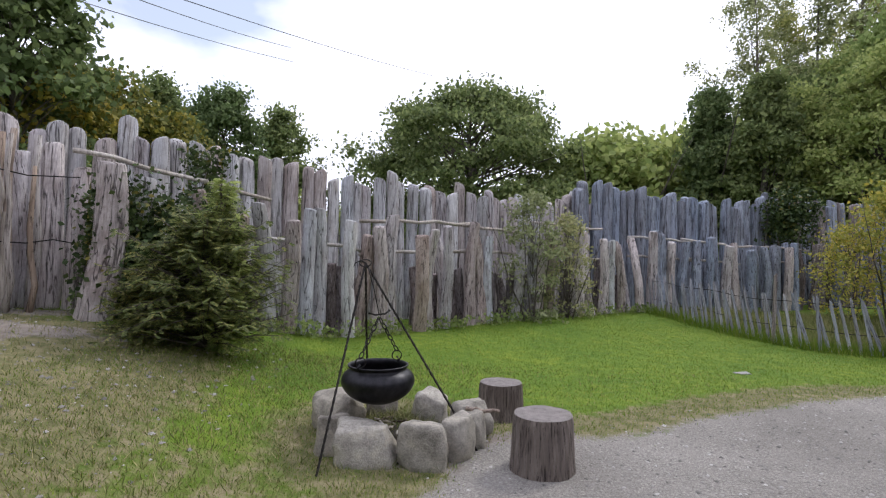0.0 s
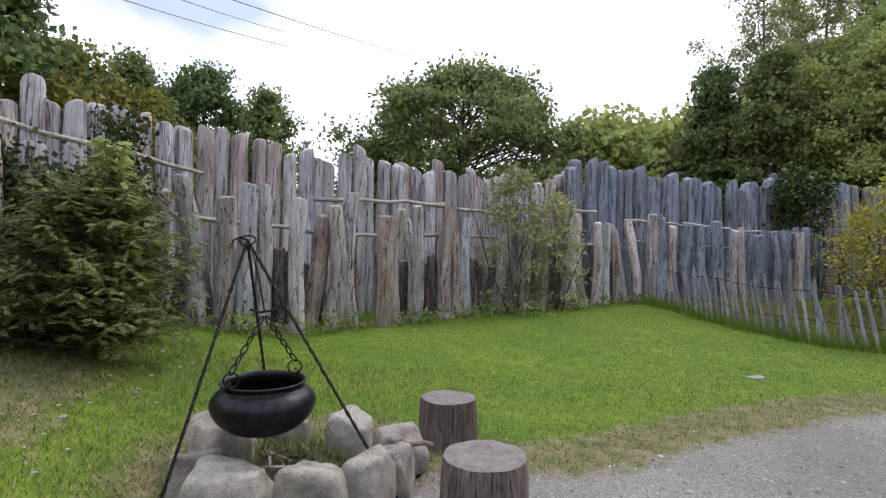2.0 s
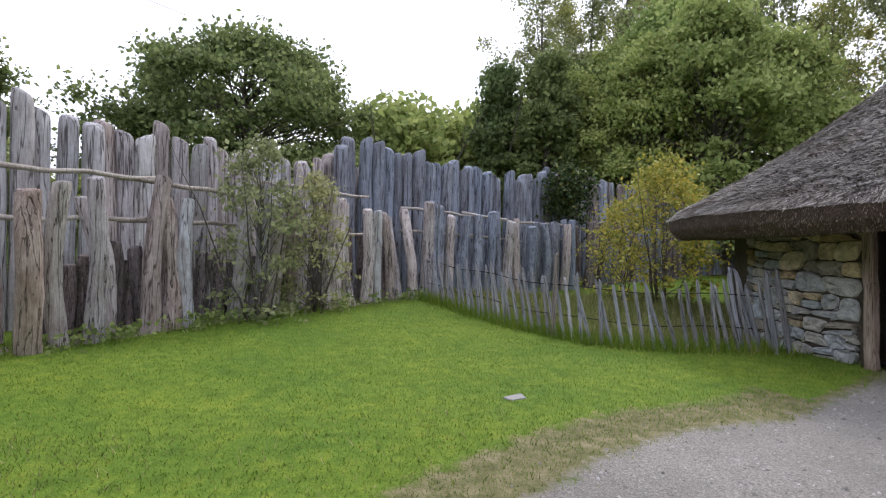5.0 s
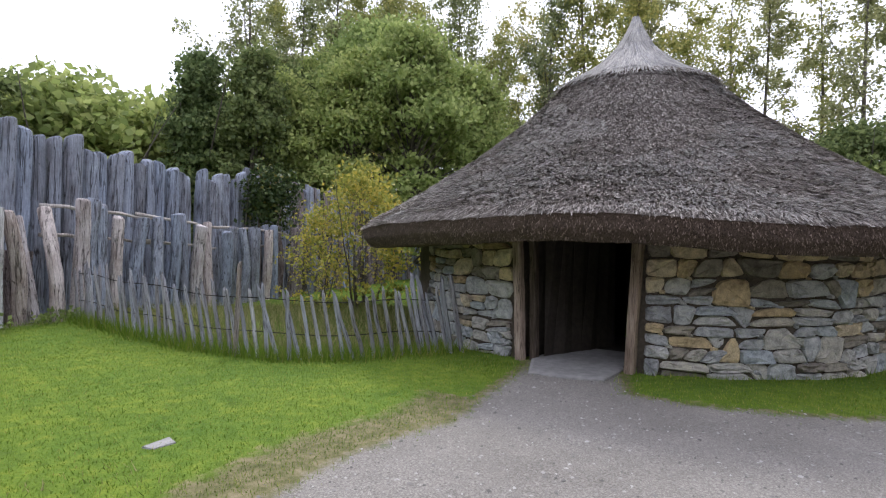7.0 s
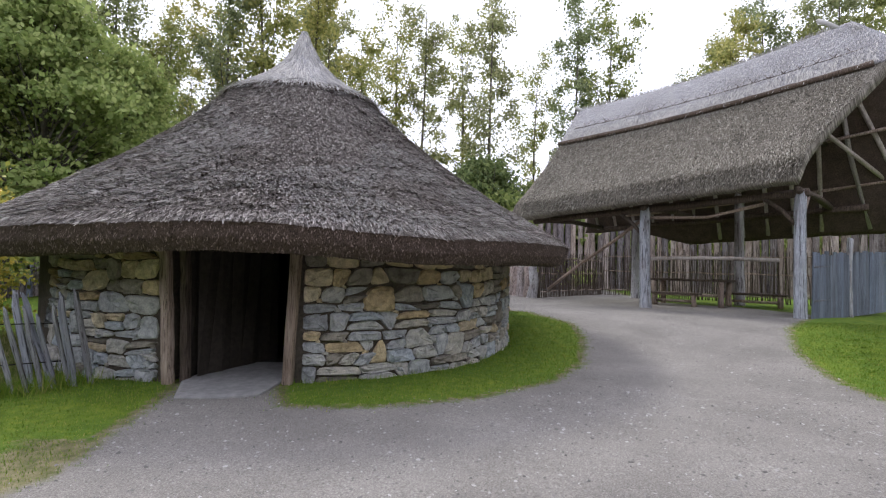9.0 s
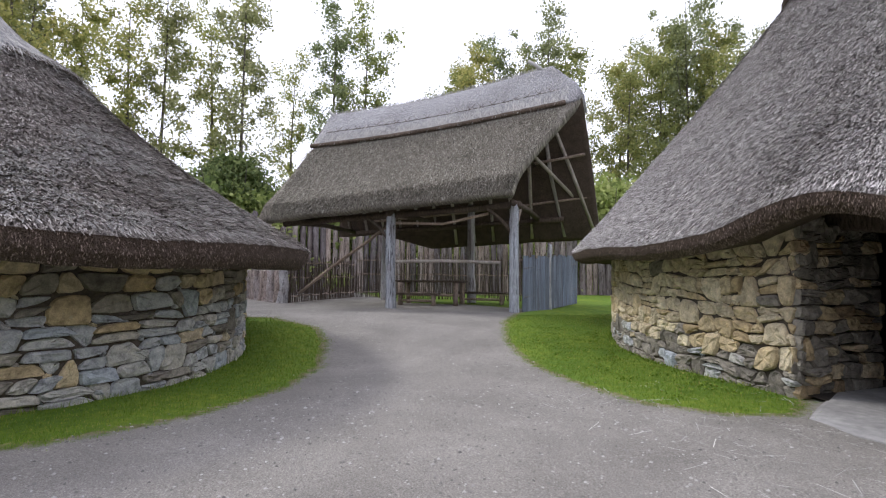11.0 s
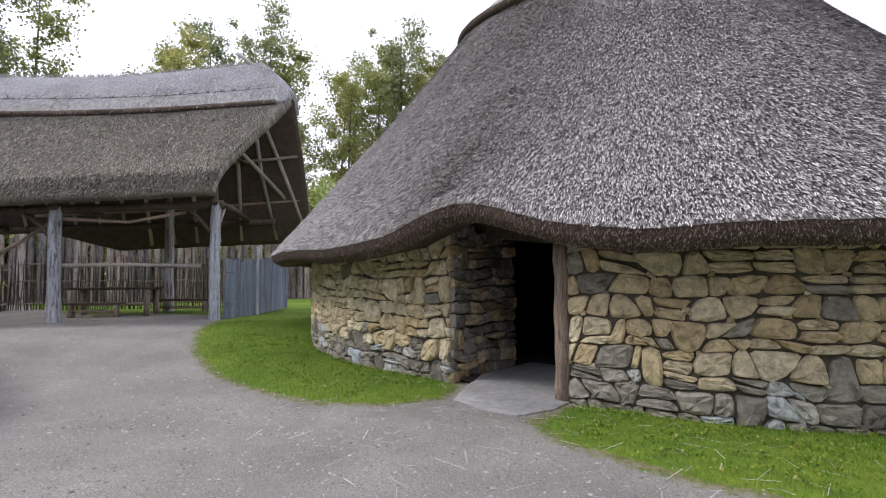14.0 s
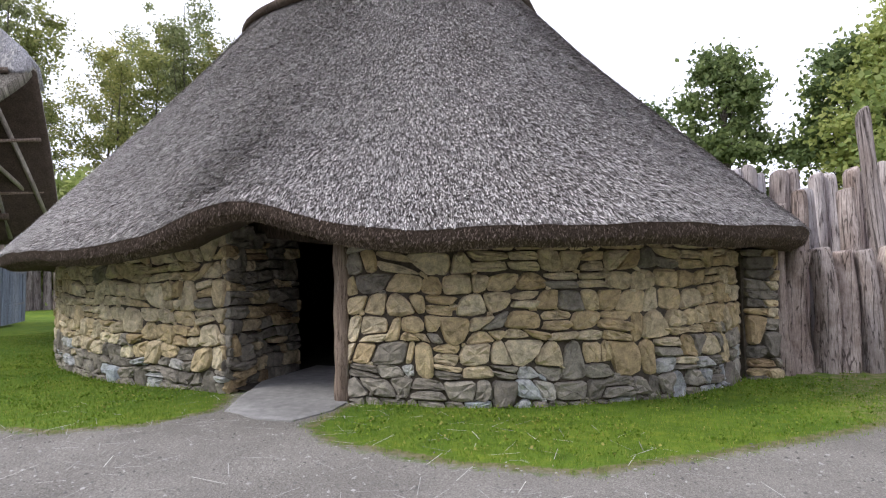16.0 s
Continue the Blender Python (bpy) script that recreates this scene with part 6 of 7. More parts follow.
def airy_tree(name, label, height, mat, seed, size, count, trunk_r=0.2, reach=3.0, low=0.3, limbs=10, place=(0, 0, 0)):
    """A tall open tree: a bare trunk, steep limbs and small separate tufts of leaves with sky between them."""
    rng = np.random.default_rng(seed)
    t = thing(name, label, "tree", place)
    lean = rng.normal(0, 0.35, 2)
    spine = lambda q: Vector((lean[0] * q * q + 0.15 * math.sin(q * 5 + seed), lean[1] * q * q + 0.15 * math.cos(q * 4 + seed), height * q))
    wood = [tube([spine(i / 8) for i in range(9)], [trunk_r * (1.2 if i == 0 else 1) * (1 - 0.9 * i / 8) for i in range(9)], 7, 0.05)]
    tips = []
    for k in range(limbs):
        q = low + (0.93 - low) * (k + rng.uniform(0, 1)) / limbs
        a = k * 2.4 + rng.normal(0, 0.4)
        out = reach * rng.uniform(0.45, 1.1) * (1.1 - 0.6 * q)
        rise = rng.uniform(0.8, 1.9) * out
        start = spine(q)
        end = start + Vector((out * math.cos(a), out * math.sin(a), rise))
        mid = start.lerp(end, 0.5) + Vector((0.12 * out * math.cos(a), 0.12 * out * math.sin(a), -0.12 * out))
        r0 = trunk_r * 0.42 * (1.05 - q)
        wood.append(tube([start, mid, end], [r0, r0 * 0.65, r0 * 0.2], 5, 0, False))
        for f in np.linspace(0.3, 1.0, 6):
            p = (start.lerp(mid, f * 2) if f < 0.5 else mid.lerp(end, f * 2 - 1)) + Vector(rng.normal(0, 0.35, 3))
            tips.append(p)
            wood.append(tube([start.lerp(end, max(f - 0.15, 0)), p], [r0 * 0.25, r0 * 0.08], 3, 0, False))
    for q in np.linspace(max(low, 0.35), 1.0, 16):
        tips.append(spine(q) + Vector(rng.normal(0, 0.4, 3)))
    child("trunk", mesh_of("trunk", *join(wood), BARK, True), t)
    per = count // len(tips)
    cs = [np.array(p) + rng.normal(0, 1, (int(per * rng.uniform(0.3, 1.7)), 3)) * rng.uniform(0.22, 0.5) * np.array([1, 1, 0.8]) for p in tips]
    child("crown", leaf_mesh("crown", np.concatenate(cs), size, mat, rng), t)
    return t


def plant(proto, x, y, s=1.0, rz=0.0, sz=1.0, z=None):
    m = Matrix.Translation((x, y, (gz(x, y) if -12 < x < 26 and -13 < y < 20 else 0) if z is None else z)) @ pose(0, 0, 0, 0, 0, rz)
    c = copy_thing(proto, m)
    c.scale = (s, s, s * sz)
    return c


def polar(ax, ay, az_deg, dist):
    """A place at a compass angle (from +x, turning to +y) and distance from a point."""
    return ax + dist * math.cos(radians(az_deg)), ay + dist * math.sin(radians(az_deg))


oak = tree("oak_tree", "broad dark green oak with a dense rounded crown", 12.6, 8.0, 0.07, LEAF_DARK, 21, 0.19, 62000, "round", 0.5, 260, 0.09, (*polar(0, 0, 87.2, 36.2), 0))
alder = tree("alder_tree", "mid green alder with an open uneven crown", 11.5, 3.0, 0.2, LEAF_DARK, 22, 0.17, 13000, "tall", 0.2, 80, 0.15, (*polar(0, 0, 112.5, 33), 0))
spire = airy_tree("alder_tree", "tall bare-limbed alder with thin olive leaves", 20.0, LEAF_GREYGREEN, 35, 0.15, 6500, 0.22, 4.0, 0.3, 12, (*polar(0, 0, 59.5, 41), 0))
dark = tree("holm_oak_tree", "dark blue-green evergreen tree with a ragged crown", 12.0, 3.2, 0.1, LEAF_DARK, 23, 0.18, 20000, "cone", 0.25, 100, 0.14, (*polar(0, 0, 63.5, 36), 0))
ash = tree("ash_tree", "full mid green ash tree with light upper leaves", 12.4, 4.6, 0.06, LEAF_MID, 24, 0.17, 26000, "tall", 0.26, 170, 0.12, (*polar(2.4, 3.2, 50, 30), 0))
poplar = airy_tree("poplar_tree", "tall slender poplar with sparse grey-green leaves", 23.0, LEAF_GREYGREEN, 25, 0.16, 7000, 0.2, 3.4, 0.3, 12, (*polar(2.6, 3.1, 30, 38), 0))
poplar_2 = airy_tree("poplar_tree", "tall poplar with yellowing olive leaves and bare lower limbs", 22.0, LEAF_LIGHT, 26, 0.16, 7000, 0.18, 3.8, 0.35, 12, (*polar(2.6, 3.1, 22, 37), 0))
poplar_3 = airy_tree("poplar_tree", "open forked poplar with thin upright limbs", 20.0, LEAF_LIGHT, 33, 0.16, 5600, 0.2, 4.6, 0.25, 11, (*polar(2.6, 3.1, 13, 42), 0))
thicket = tree("thicket_shrub", "dense green thicket shrub at the wood's edge", 4.2, 2.6, 0.03, LEAF_MID, 27, 0.16, 11000, "bush", 0.1, 70, 0.18, (*polar(0, 0, 70, 33), 0))
bare = tree("birch_tree", "pale thin birch nearly bare of leaves", 7.6, 1.2, 0.3, LEAF_GREYGREEN, 28, 0.12, 900, "tall", 0.08, 60, 0.2, (*polar(0, 0, 103, 34), 0))
golden = tree("sycamore_tree", "olive and yellow-brown tree behind the palisade", 8.2, 2.8, 0.1, LEAF_YELLOW, 29, 0.16, 12000, "round", 0.18, 80, 0.16, (*polar(0, 0, 122, 24), 0))

hedge = tree("hawthorn_tree", "dense dark green hawthorn at the wood's edge, also copied unseen behind the shed to block light", 8.6, 3.6, 0.03, LEAF_DARK, 36, 0.17, 22000, "bush", 0.16, 130, 0.14, (*polar(2.6, 3.1, 3.4, 35), 0))
rng = np.random.default_rng(40)
# those at -13 and -21 are unseen, added to keep light out of the shed
for az, d, s in ((-2.5, 38, 0.85), (9, 37, 0.85), (15, 34, 0.9), (-29, 45, 0.8), (-36, 48, 0.75), (-13, 41, 0.8), (-21, 42, 0.8)):
    plant(hedge, *polar(2.6, 3.1, az, d), s, rng.uniform(0, 360))
for az, d, s in ((118, 30, 0.92), (115, 34, 0.9), (107, 36, 0.98), (123.5, 31, 0.95), (129, 20, 1.0), (134, 21, 1.1)):
    plant(alder, *polar(0, 0, az, d), s, rng.uniform(0, 360))
for az, d, s in ((117, 24, 0.85), (127, 22, 0.95), (145, 24, 1.2), (158, 26, 1.3), (170, 26, 1.3)):
    plant(golden, *polar(0, 0, az, d), s, rng.uniform(0, 360))
for az, d, s in ((59, 34, 1.0), (56, 40, 1.1)):
    plant(dark, *polar(0, 0, az, d), s, rng.uniform(0, 360))
for az, d, s in ((48.3, 34, 1.28), (57, 33, 0.95), (44, 29, 1.1), (38, 32, 1.0), (53, 38, 1.2), (31, 36, 0.75), (47, 36, 1.25)):
    plant(ash, *polar(2.4, 3.2, az, d), s, rng.uniform(0, 360))
for az in list(np.arange(-10, 18, 4.2)) + list(np.arange(19, 60, 2.6)):
    plant((poplar, poplar_2, poplar_3)[rng.integers(3)], *polar(2.6, 3.1, az + rng.uniform(-1.2, 1.2), rng.uniform(36, 50)), rng.uniform(0.85, 1.12), rng.uniform(0, 360))
for az, d, s in ((-17, 44, 0.86), (-19.5, 41, 0.9), (-22, 46, 0.95), (-25, 48, 0.82), (-30.5, 52, 0.8), (-34.5, 50, 0.95), (-36.5, 54, 1.0), (-39.5, 50, 0.95), (-43, 52, 1.02), (-46, 50, 0.95), (-49, 54, 0.98), (-28, 44, 0.98), (-30, 46, 1.0), (-27, 47, 0.95), (-36, 46, 0.9), (-39, 46, 1.0), (-41.5, 47, 1.03), (-44, 46, 0.98)):
    plant((poplar_2, poplar_3, poplar)[rng.integers(3)], *polar(2.6, 2.3, az, d), s, rng.uniform(0, 360))
for az in np.arange(-62, 145, 4.6):
    plant(thicket, *polar(2.5, 3, az, rng.uniform(34, 42)), rng.uniform(1.2, 1.7) * (0.75 if 90 < az < 112 else 1.45 if 62 < az < 80 else 1), rng.uniform(0, 360))
for az, d, s in ((20, 32, 1.35), (11, 33, 1.3), (2, 34, 1.4), (-6, 35, 1.4), (-30, 36, 1.3), (27, 30, 1.2)):
    plant(thicket, *polar(2.5, 3, az, d), s, rng.uniform(0, 360))
for az, d, s in ((-87.3, 40, 1.2), (-94.5, 38, 1.4), (-104, 38, 1.3), (-109, 36, 1.3), (-114, 30, 1.25), (-125, 26, 1.2), (-140, 25, 1.2), (-155, 27, 1.2), (-172, 28, 1.2)):
    plant(alder if az > -105 else ash, *polar(2.3, 1.8, az, d), s, rng.uniform(0, 360))
# ---- ivy, shrubs and small growth ----
def leaf_patch(name, label, category, centres, size, mat, seed, aspect=1.3):
    rng = np.random.default_rng(seed)
    t = thing(name, label, category)
    child("leaves" if category == "weeds" else "foliage", leaf_mesh(name, centres, size, mat, rng, aspect), t)
    if category == "ivy":
        c = np.asarray(centres)
        for k in range(5):
            p = c[rng.integers(len(c))]
            low = float(c[:, 2].min())
            v_, f_ = tube([(p[0] + rng.normal(0, 0.05), p[1] + rng.normal(0, 0.03), low + (float(p[2]) - low) * i / 4) for i in range(5)], [0.018, 0.016, 0.014, 0.011, 0.007], 6)
            child("stem", mesh_of("stem", v_, f_, BARK, True), t)
    return t


def clumps(points, spread, per, rng):
    return np.concatenate([np.array(p) + rng.normal(0, 1, (int(per * rng.uniform(0.6, 1.4)), 3)) * np.array(spread) for p in points])


rng = np.random.default_rng(201)
ivy_pts = [(-3.9 + k + rng.normal(0, 0.04), 7.12 + 0.85 * k + rng.normal(0, 0.08), rng.uniform(0.6, 2.3)) for k in rng.uniform(-0.42, 0.5, 70)]
leaf_patch("ivy", "dark ivy with a few yellow leaves climbing the palisade logs", "ivy", clumps(ivy_pts, (0.16, 0.1, 0.2), 130, rng), 0.06, LEAF_IVY, 202)
ivy_pts = [(-3.6 + k * 0.55 + rng.normal(0, 0.05), 7.5 + k * 0.42 + rng.normal(0, 0.07), rng.uniform(0.4, 2.15)) for k in rng.uniform(-1, 1, 60)]
leaf_patch("ivy", "thick brownish ivy covering the front logs behind the yew", "ivy", clumps(ivy_pts, (0.14, 0.08, 0.18), 110, rng), 0.055, LEAF_IVY, 212)
ivy_pts = [(-3.7 + rng.normal(0, 0.18), 8.4 + rng.normal(0, 0.1), rng.uniform(1.6, 3.1)) for _ in range(22)]
leaf_patch("ivy", "ivy draped over a tall palisade log", "ivy", clumps(ivy_pts, (0.1, 0.08, 0.16), 80, rng), 0.07, LEAF_IVY, 203)
ivy_pts = [(11.6 + rng.normal(0, 0.35), 18.2 + rng.normal(0, 0.12), 3.1 + rng.normal(0, 0.4)) for _ in range(30)]
leaf_patch("ivy", "dense ivy mass hanging over the far palisade", "ivy", clumps(ivy_pts, (0.22, 0.12, 0.22), 90, rng), 0.1, LEAF_IVY, 204)
LEAF_YEW = leaf_material("yew_leaf", [(0, (0.075, 0.1, 0.04)), (0.5, (0.15, 0.185, 0.07)), (0.85, (0.28, 0.3, 0.11)), (1, (0.44, 0.38, 0.14))], 0.45)


def spray_bush(name, label, height, radius, branches, mat, seed, place):
    """A bush of drooping branches that carry flat feathery sprays of narrow leaves."""
    rng = np.random.default_rng(seed)
    t = thing(name, label, "shrub", place)
    wood, cen, lng, wid = [], [], [], []
    for k in range(branches):
        az, q = k * 2.4 + rng.normal(0, 0.3), rng.uniform(0.02, 1) ** 0.9
        reach = radius * math.sqrt(max(1 - q ** 3, 0.05)) * rng.uniform(0.5, 1.25)
        out = Vector((math.cos(az), math.sin(az), 0))
        side = Vector((-out.y, out.x, 0))
        base = Vector((0, 0, height * q * 0.82))
        droop = rng.uniform(-0.25, 0.5) * reach
        at = lambda f: base + out * reach * f + Vector((0, 0, height * 0.16 * f - droop * f * f))
        wood.append(tube([at(f) for f in (0, 0.35, 0.7, 1.0)], [0.012, 0.009, 0.006, 0.002], 4, 0, False))
        for f in np.linspace(0.3, 1.0, 9):
            p = at(f)
            for sgn in (-1, 1):
                tw = (side * sgn + out * 0.9 + Vector((0, 0, rng.normal(-0.3, 0.4)))).normalized()
                ln = rng.uniform(0.09, 0.2) * (1.25 - 0.6 * f)
                cr = tw.cross(Vector((rng.normal(0, 0.35), rng.normal(0, 0.35), 1))).normalized()
                for g in np.linspace(0.15, 1.0, 6):
                    for sg in (-1, 1):
                        d = (tw + cr * sg * 0.9).normalized()
                        cen.append(p + tw * ln * g + d * 0.014)
                        lng.append(d * 0.021)
                        wid.append(tw.cross(d).cross(d).normalized() * 0.0075)
    child("trunk", mesh_of("trunk", *join(wood), BARK, True), t)
    c, a, b = np.array(cen), np.array(lng), np.array(wid)
    a, b = a * rng.uniform(0.7, 1.4, (len(c), 1)), b * rng.uniform(0.8, 1.3, (len(c), 1))
    v_ = np.stack([c - a, c + b, c + a, c - b], 1).reshape(-1, 3)
    v_[:, 2] = np.maximum(v_[:, 2], 0.02)
    me = mesh_of("foliage", v_, [(4 * i, 4 * i + 1, 4 * i + 2, 4 * i + 3) for i in range(len(c))], mat)
    child("foliage", me, t)
    return t


bush = spray_bush("yew_bush", "dark green yew bush with drooping feathery sprays at the palisade", 1.75, 0.9, 260, LEAF_YEW, 205, (-2.78, 6.3, gz(-2.78, 6.3) - 0.03))
spray_bush("yew_bush", "smaller dark yew growth spreading at the foot of the ivy", 0.9, 0.55, 90, LEAF_YEW, 215, (-3.35, 6.35, gz(-3.35, 6.35) - 0.03))
sapling = spray_bush("yew_sapling", "slender light green yew leader rising from the dark bush", 2.15, 0.34, 70, LEAF_MID, 206, (-2.62, 6.36, gz(-2.62, 6.36) - 0.03))
willow = tree("willow_shrub", "grey-green willow scrub growing against the palisade", 2.9, 0.8, 0.03, LEAF_GREYGREEN, 207, 0.06, 2500, "bush", 0.04, 110, 0.2, (2.0, 11.95, 0.2))
plant(willow, 2.9, 12.6, 0.85, 80)
yellow = tree("yellow_shrub", "yellowing open shrub beside the small hut", 3.7, 1.5, 0.06, LEAF_GOLD, 208, 0.075, 2300, "bush", 0.05, 90, 0.17, (11.4, 13.6, 0))
plant(yellow, 12.3, 14.4, 0.95, 140)
plant(yellow, 10.7, 14.2, 0.7, 250)
rng = np.random.default_rng(210)
low = [(p.x - d.y * -0.25 + rng.normal(0, 0.12), p.y - 0.3 + rng.normal(0, 0.1), gz(p.x, p.y) + rng.uniform(0.03, 0.2)) for p, d in along(FRONT_ROW[2:], 0.22) if rng.random() < 0.75]
tagged(leaf_patch("weeds", "low green weeds along the foot of the palisade", "weeds", clumps(low, (0.13, 0.1, 0.07), 34, rng), 0.06, LEAF_MID, 211), kind="stuff")

# overhead cables
cables = thing("power_line", "thin dark overhead cables crossing the sky", "cable")
for a, b in (((-23.2, 81.9, 30.9), (-25.8, 18, 14.2)), ((-23.5, 81.1, 32.8), (-21.0, 18, 13.9)), ((-2.0, 104.3, 36.5), (-22.2, 20, 15.0))):
    pts_ = [Vector(a).lerp(Vector(b), i / 12) - Vector((0, 0, 0.5 * math.sin(math.pi * i / 12))) for i in range(13)]
    v, f = tube(pts_, [0.035] * 13, 5)
    child("cable", mesh_of("cable", v, f, CABLE, True), cables)


# ---- grass and gravel ----
def blades(name, pts, heights, widths, mat, seed, label, lean=0.35):
    """Grass blades as narrow bent triangles."""
    rng = np.random.default_rng(seed)
    n = len(pts)
    a = rng.uniform(0, 2 * math.pi, n)
    side = np.stack([np.cos(a), np.sin(a), np.zeros(n)], 1) * widths[:, None] * 0.5
    tip = pts + np.stack([rng.normal(0, lean, n) * heights, rng.normal(0, lean, n) * heights, heights], 1)
    vv = np.stack([pts - side, pts + side, tip], 1).reshape(-1, 3)
    me = bpy.data.meshes.new(name)
    me.vertices.add(n * 3)
    me.vertices.foreach_set("co", vv.astype(np.float32).ravel())
    me.loops.add(n * 3)
    me.loops.foreach_set("vertex_index", np.arange(n * 3, dtype=np.int32))
    me.polygons.add(n)
    me.polygons.foreach_set("loop_start", np.arange(0, n * 3, 3, dtype=np.int32))
    me.materials.append(mat)
    me.update(calc_edges=True)
    return tagged(new(name, me), label, "grass", kind="stuff")


# the ground's height and the distance to the gravel on a fine grid, to be looked up
GX, GY = np.arange(-8, 21, 0.15), np.arange(-9, 16, 0.15)
DG = np.array([[poly_distance(GRAVEL, x, y) for x in GX] for y in GY])
ZG = np.array([[gz(x, y) + 0.025 * fbm(x, y, 0, 0.8) for x in GX] for y in GY])


def lookup(table, x, y):
    i, j = np.clip((x - GX[0]) / 0.15, 0, len(GX) - 2), np.clip((y - GY[0]) / 0.15, 0, len(GY) - 2)
    i0, j0 = i.astype(int), j.astype(int)
    fx, fy = i - i0, j - j0
    return table[j0, i0] * (1 - fx) * (1 - fy) + table[j0, i0 + 1] * fx * (1 - fy) + table[j0 + 1, i0] * (1 - fx) * fy + table[j0 + 1, i0 + 1] * fx * fy


def on_ground(n, box, rng, centre=None, sigma=0):
    x, y = rng.uniform(box[0], box[1], n), rng.uniform(box[2], box[3], n)
    return x, y


def outside_huts(x, y):
    in1 = np.hypot(x - H1["c"][0], y - H1["c"][1]) < H1["wall"] + 0.03
    in2 = np.abs((x - H2["c"][0]) / (H2["a"] + 0.03)) ** H2["n"] + np.abs((y - H2["c"][1]) / (H2["b"] + 0.03)) ** H2["n"] < 1
    return ~(in1 | in2)


rng = np.random.default_rng(301)
for name, n, box, h, w, label in (("lawn_grass", 260000, (-3.5, 9.0, 2.6, 14.5), (0.008, 0.03), (0.003, 0.008), "short mown green grass blades"), ("lawn_grass", 90000, (8.0, 18.0, 0.8, 8.5), (0.012, 0.045), (0.004, 0.009), "short green grass round the small hut"), ("lawn_grass", 170000, (-2.0, 17.0, -7.5, -1.3), (0.012, 0.045), (0.004, 0.008), "short green grass round the large hut")):
    x, y = on_ground(n, box, rng)
    d = lookup(DG, x, y)
    keep = (d < rng.normal(-0.08, 0.12, n)) & outside_huts(x, y) & (np.hypot(x - FIRE.x, y - FIRE.y) > 0.55)
    x, y, d = x[keep], y[keep], d[keep]
    near = np.exp(-np.abs(d) / 0.5)
    hh = rng.uniform(*h, len(x)) * (1 + 0.3 * near)
    blades(name, np.stack([x, y, lookup(ZG, x, y)], 1), hh, rng.uniform(*w, len(x)), GRASS_BLADE, 302 + n, label)
# moss and dead grass inside the hearth
a, r = rng.uniform(0, 6.28, 1500), 0.42 * np.sqrt(rng.random(1500))
x, y = FIRE.x + r * np.cos(a), FIRE.y + 0.1 + r * np.sin(a)
blades("hearth_grass", np.stack([x, y, lookup(ZG, x, y) + 0.13 - 0.22 * r], 1), rng.uniform(0.04, 0.13, len(x)), rng.uniform(0.004, 0.009, len(x)), DRY_BLADE, 316, "dry grass and moss growing inside the hearth stones", 0.8)
# drier blades on the bank and by the path
x, y = on_ground(90000, (-6, 4, 0.8, 7.5), rng)
d = lookup(DG, x, y)
keep = (d < 0.0) & (rng.random(len(x)) < np.clip((1.6 - x) / 3, 0.1, 1) * np.clip((x + 4.2) / 1.6, 0.25, 1))
x, y = x[keep], y[keep]
blades("dry_grass", np.stack([x, y, lookup(ZG, x, y)], 1), rng.uniform(0.02, 0.07, len(x)), rng.uniform(0.004, 0.009, len(x)), DRY_BLADE, 311, "patchy dry grass on the bank", 0.6)
# long grass at the pickets, hut feet and palisade
px, py, ph = [], [], []
for p, d in along(PICKET, 0.01):
    for _ in range(9):
        px.append(p.x + rng.normal(0, 0.13)), py.append(p.y + rng.normal(0, 0.13)), ph.append(rng.uniform(0.08, 0.3))
for p, d in along(FRONT_ROW[2:], 0.02):
    for _ in range(3):
        px.append(p.x + rng.normal(0.1, 0.16)), py.append(p.y - 0.12 + rng.normal(0, 0.16)), ph.append(rng.uniform(0.05, 0.16))
for t in np.arange(radians(120), radians(300), 0.004):
    if g1[0] < t < g1[1]:
        continue
    q = hut1_plan(t, 0.05 + abs(rng.normal(0, 0.06)))
    px.append(q[0]), py.append(q[1]), ph.append(rng.uniform(0.04, 0.12))
for t in np.arange(radians(10), radians(190), 0.003):
    if g2[0] - 0.02 < t < g2[1] + 0.02:
        continue
    q = hut2_plan(t, 0.05 + abs(rng.normal(0, 0.06)))
    px.append(q[0]), py.append(q[1]), ph.append(rng.uniform(0.04, 0.12))
px, py, ph = np.array(px), np.array(py), np.array(ph)
blades("long_grass", np.stack([px, py, lookup(ZG, px, py)], 1), ph, rng.uniform(0.006, 0.013, len(px)), GRASS_BLADE, 312, "longer grass tufts at fences and walls")
# rough yellowing growth inside the picket enclosure
x, y = on_ground(16000, (5.8, 12.5, 9.2, 15.5), rng)
keep = (x > np.interp(y, [8.5, 9.05, 9.95, 11.2, 12.8, 14.1], [8.95, 7.5, 6.6, 6.05, 5.65, 5.5]) + 0.1) & outside_huts(x, y)
x, y = x[keep], y[keep]
blades("rough_grass", np.stack([x, y, lookup(ZG, x, y)], 1), rng.uniform(0.06, 0.28, len(x)), rng.uniform(0.01, 0.02, len(x)), DRY_BLADE, 313, "rough yellow-green grass behind the pickets", 0.5)


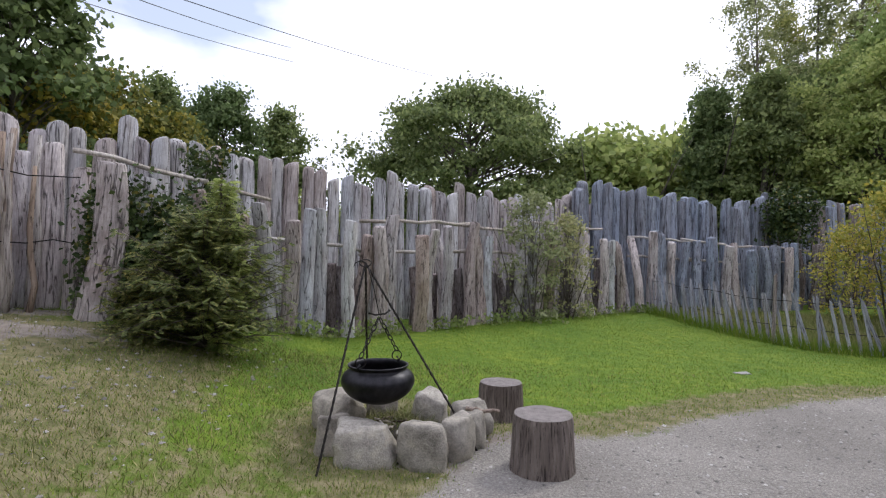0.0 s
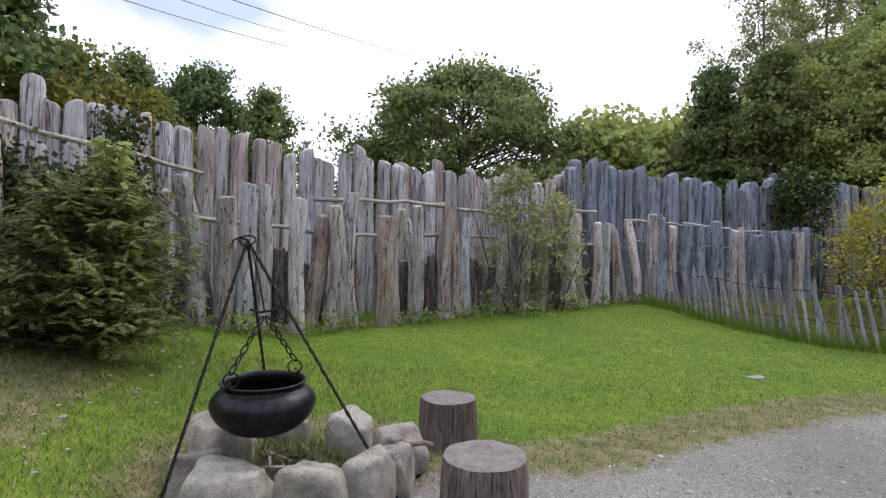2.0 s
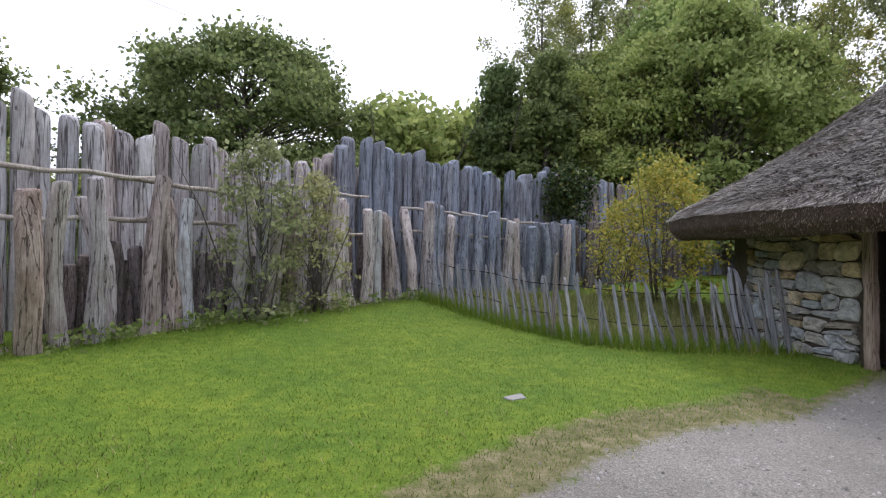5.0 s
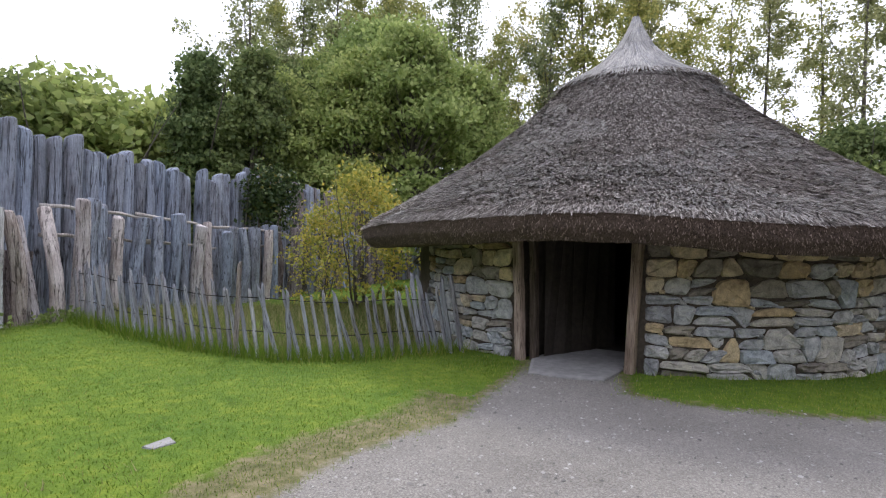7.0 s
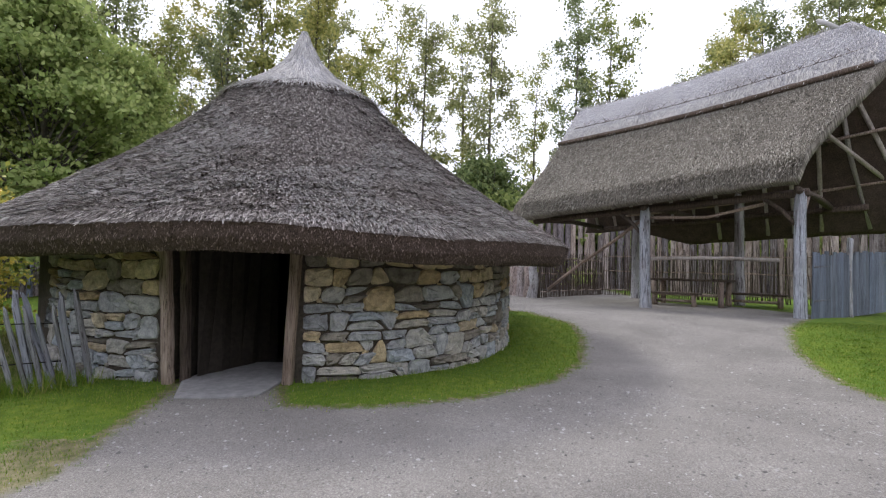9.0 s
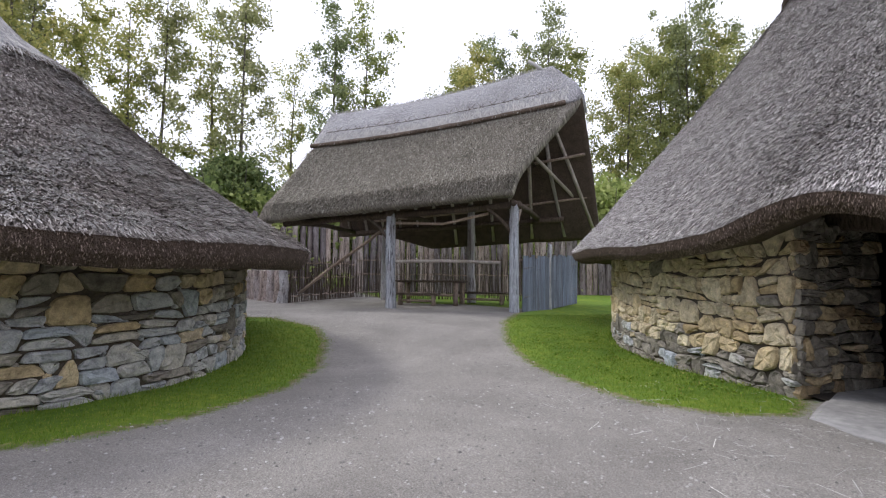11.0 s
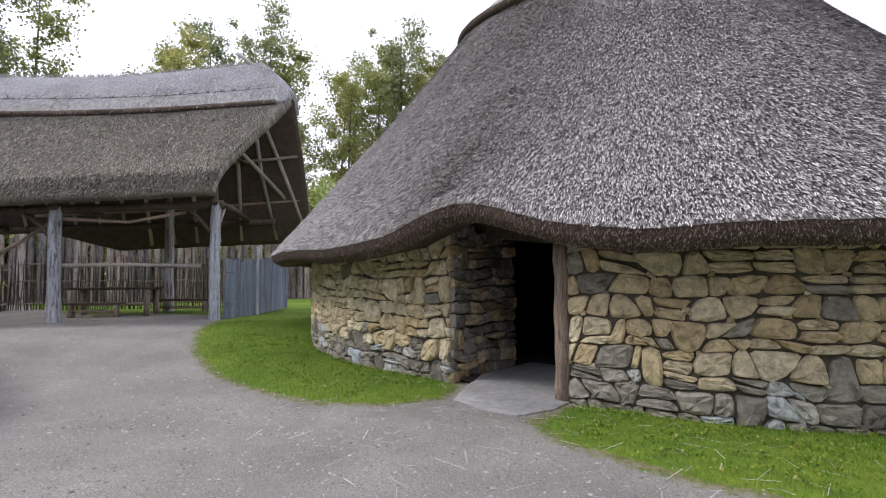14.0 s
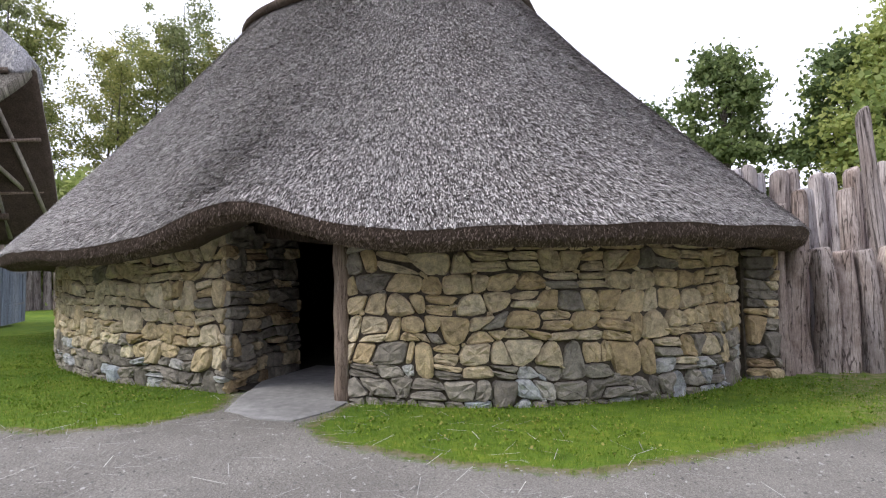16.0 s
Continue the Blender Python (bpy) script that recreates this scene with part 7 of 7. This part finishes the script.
def pebbles(name, n, box, size, seed, label, on=True):
    rng = np.random.default_rng(seed)
    x, y = on_ground(n, box, rng)
    d = lookup(DG, x, y)
    keep = (d > rng.normal(0.0, 0.18, n)) if on else (d < 0.1)
    keep &= outside_huts(x, y)
    x, y = x[keep], y[keep]
    n = len(x)
    s = size[0] + (size[1] - size[0]) * rng.random(n) ** 3
    base = np.array([(1, 0, 0), (0, 1, 0), (-1, 0, 0), (0, -1, 0), (0, 0, 0.7), (0.7, 0.7, 0.3), (-0.6, -0.7, 0.25)])
    tri = np.array([(0, 5, 4), (5, 1, 4), (1, 2, 4), (2, 6, 4), (6, 3, 4), (3, 0, 4)])
    a = rng.uniform(0, 2 * math.pi, n)
    b = base[None] * (s[:, None, None] * rng.uniform(0.6, 1.3, (n, 1, 3))) * rng.uniform(0.8, 1.2, (n, 7, 1))
    rot = np.stack([b[..., 0] * np.cos(a)[:, None] - b[..., 1] * np.sin(a)[:, None], b[..., 0] * np.sin(a)[:, None] + b[..., 1] * np.cos(a)[:, None], b[..., 2]], -1)
    vv = rot + np.stack([x, y, lookup(ZG, x, y)], 1)[:, None]
    faces = (tri[None] + (np.arange(n) * 7)[:, None, None]).reshape(-1, 3)
    me = bpy.data.meshes.new(name)
    me.vertices.add(n * 7)
    me.vertices.foreach_set("co", vv.astype(np.float32).ravel())
    me.loops.add(len(faces) * 3)
    me.loops.foreach_set("vertex_index", faces.astype(np.int32).ravel())
    me.polygons.add(len(faces))
    me.polygons.foreach_set("loop_start", np.arange(0, len(faces) * 3, 3, dtype=np.int32))
    me.materials.append(PEBBLE)
    me.update(calc_edges=True)
    return tagged(new(name, me), label, "gravel", kind="stuff")


pebbles("gravel", 26000, (-1.0, 10.0, -4.0, 7.0), (0.004, 0.02), 321, "loose grey gravel and pebbles on the path")
pebbles("gravel", 7000, (8.0, 20.0, -5.0, 4.0), (0.007, 0.022), 322, "loose grey gravel towards the shed")
pebbles("bank_stones", 1300, (-6.0, -1.8, 2.0, 7.0), (0.008, 0.034), 323, "small grey stones scattered over the bank", False)
# fallen straw on the path
rng = np.random.default_rng(331)
n_ = 260
x, y = rng.uniform(1.5, 9.5, n_), rng.uniform(-4.0, -0.5, n_)
a = rng.uniform(0, 6.28, n_)
pts_ = np.stack([x, y, lookup(ZG, x, y) + 0.012], 1)
holder = thing("fallen_straw", "pale straws dropped from the thatch onto the path", "straw", kind="stuff")
straws("straw", pts_, np.stack([np.cos(a), np.sin(a), np.zeros(n_)], 1), np.tile(np.array([0.0, 0, 1]), (n_, 1)), rng.uniform(0.08, 0.4, n_), rng.uniform(0.004, 0.008, n_), rng.uniform(0.004, 0.01, n_), STRAW_PALE, holder)
# clover and small weeds in the grass round the large hut
rng = np.random.default_rng(341)
pts_ = []
for _ in range(420):
    t = rng.uniform(radians(40), radians(195))
    if g2[0] - 0.05 < t < g2[1] + 0.05:
        continue
    q = hut2_plan(t, rng.uniform(0.08, 1.7))
    if float(lookup(DG, np.array([q[0]]), np.array([q[1]]))[0]) < -0.12:
        pts_.append((q[0], q[1], float(lookup(ZG, np.array([q[0]]), np.array([q[1]]))[0]) + 0.035))
tagged(leaf_patch("weeds", "small clover and weed leaves in the grass by the wall", "weeds", clumps(pts_, (0.07, 0.07, 0.01), 16, rng), 0.024, GRASS_BLADE, 342), kind="stuff")
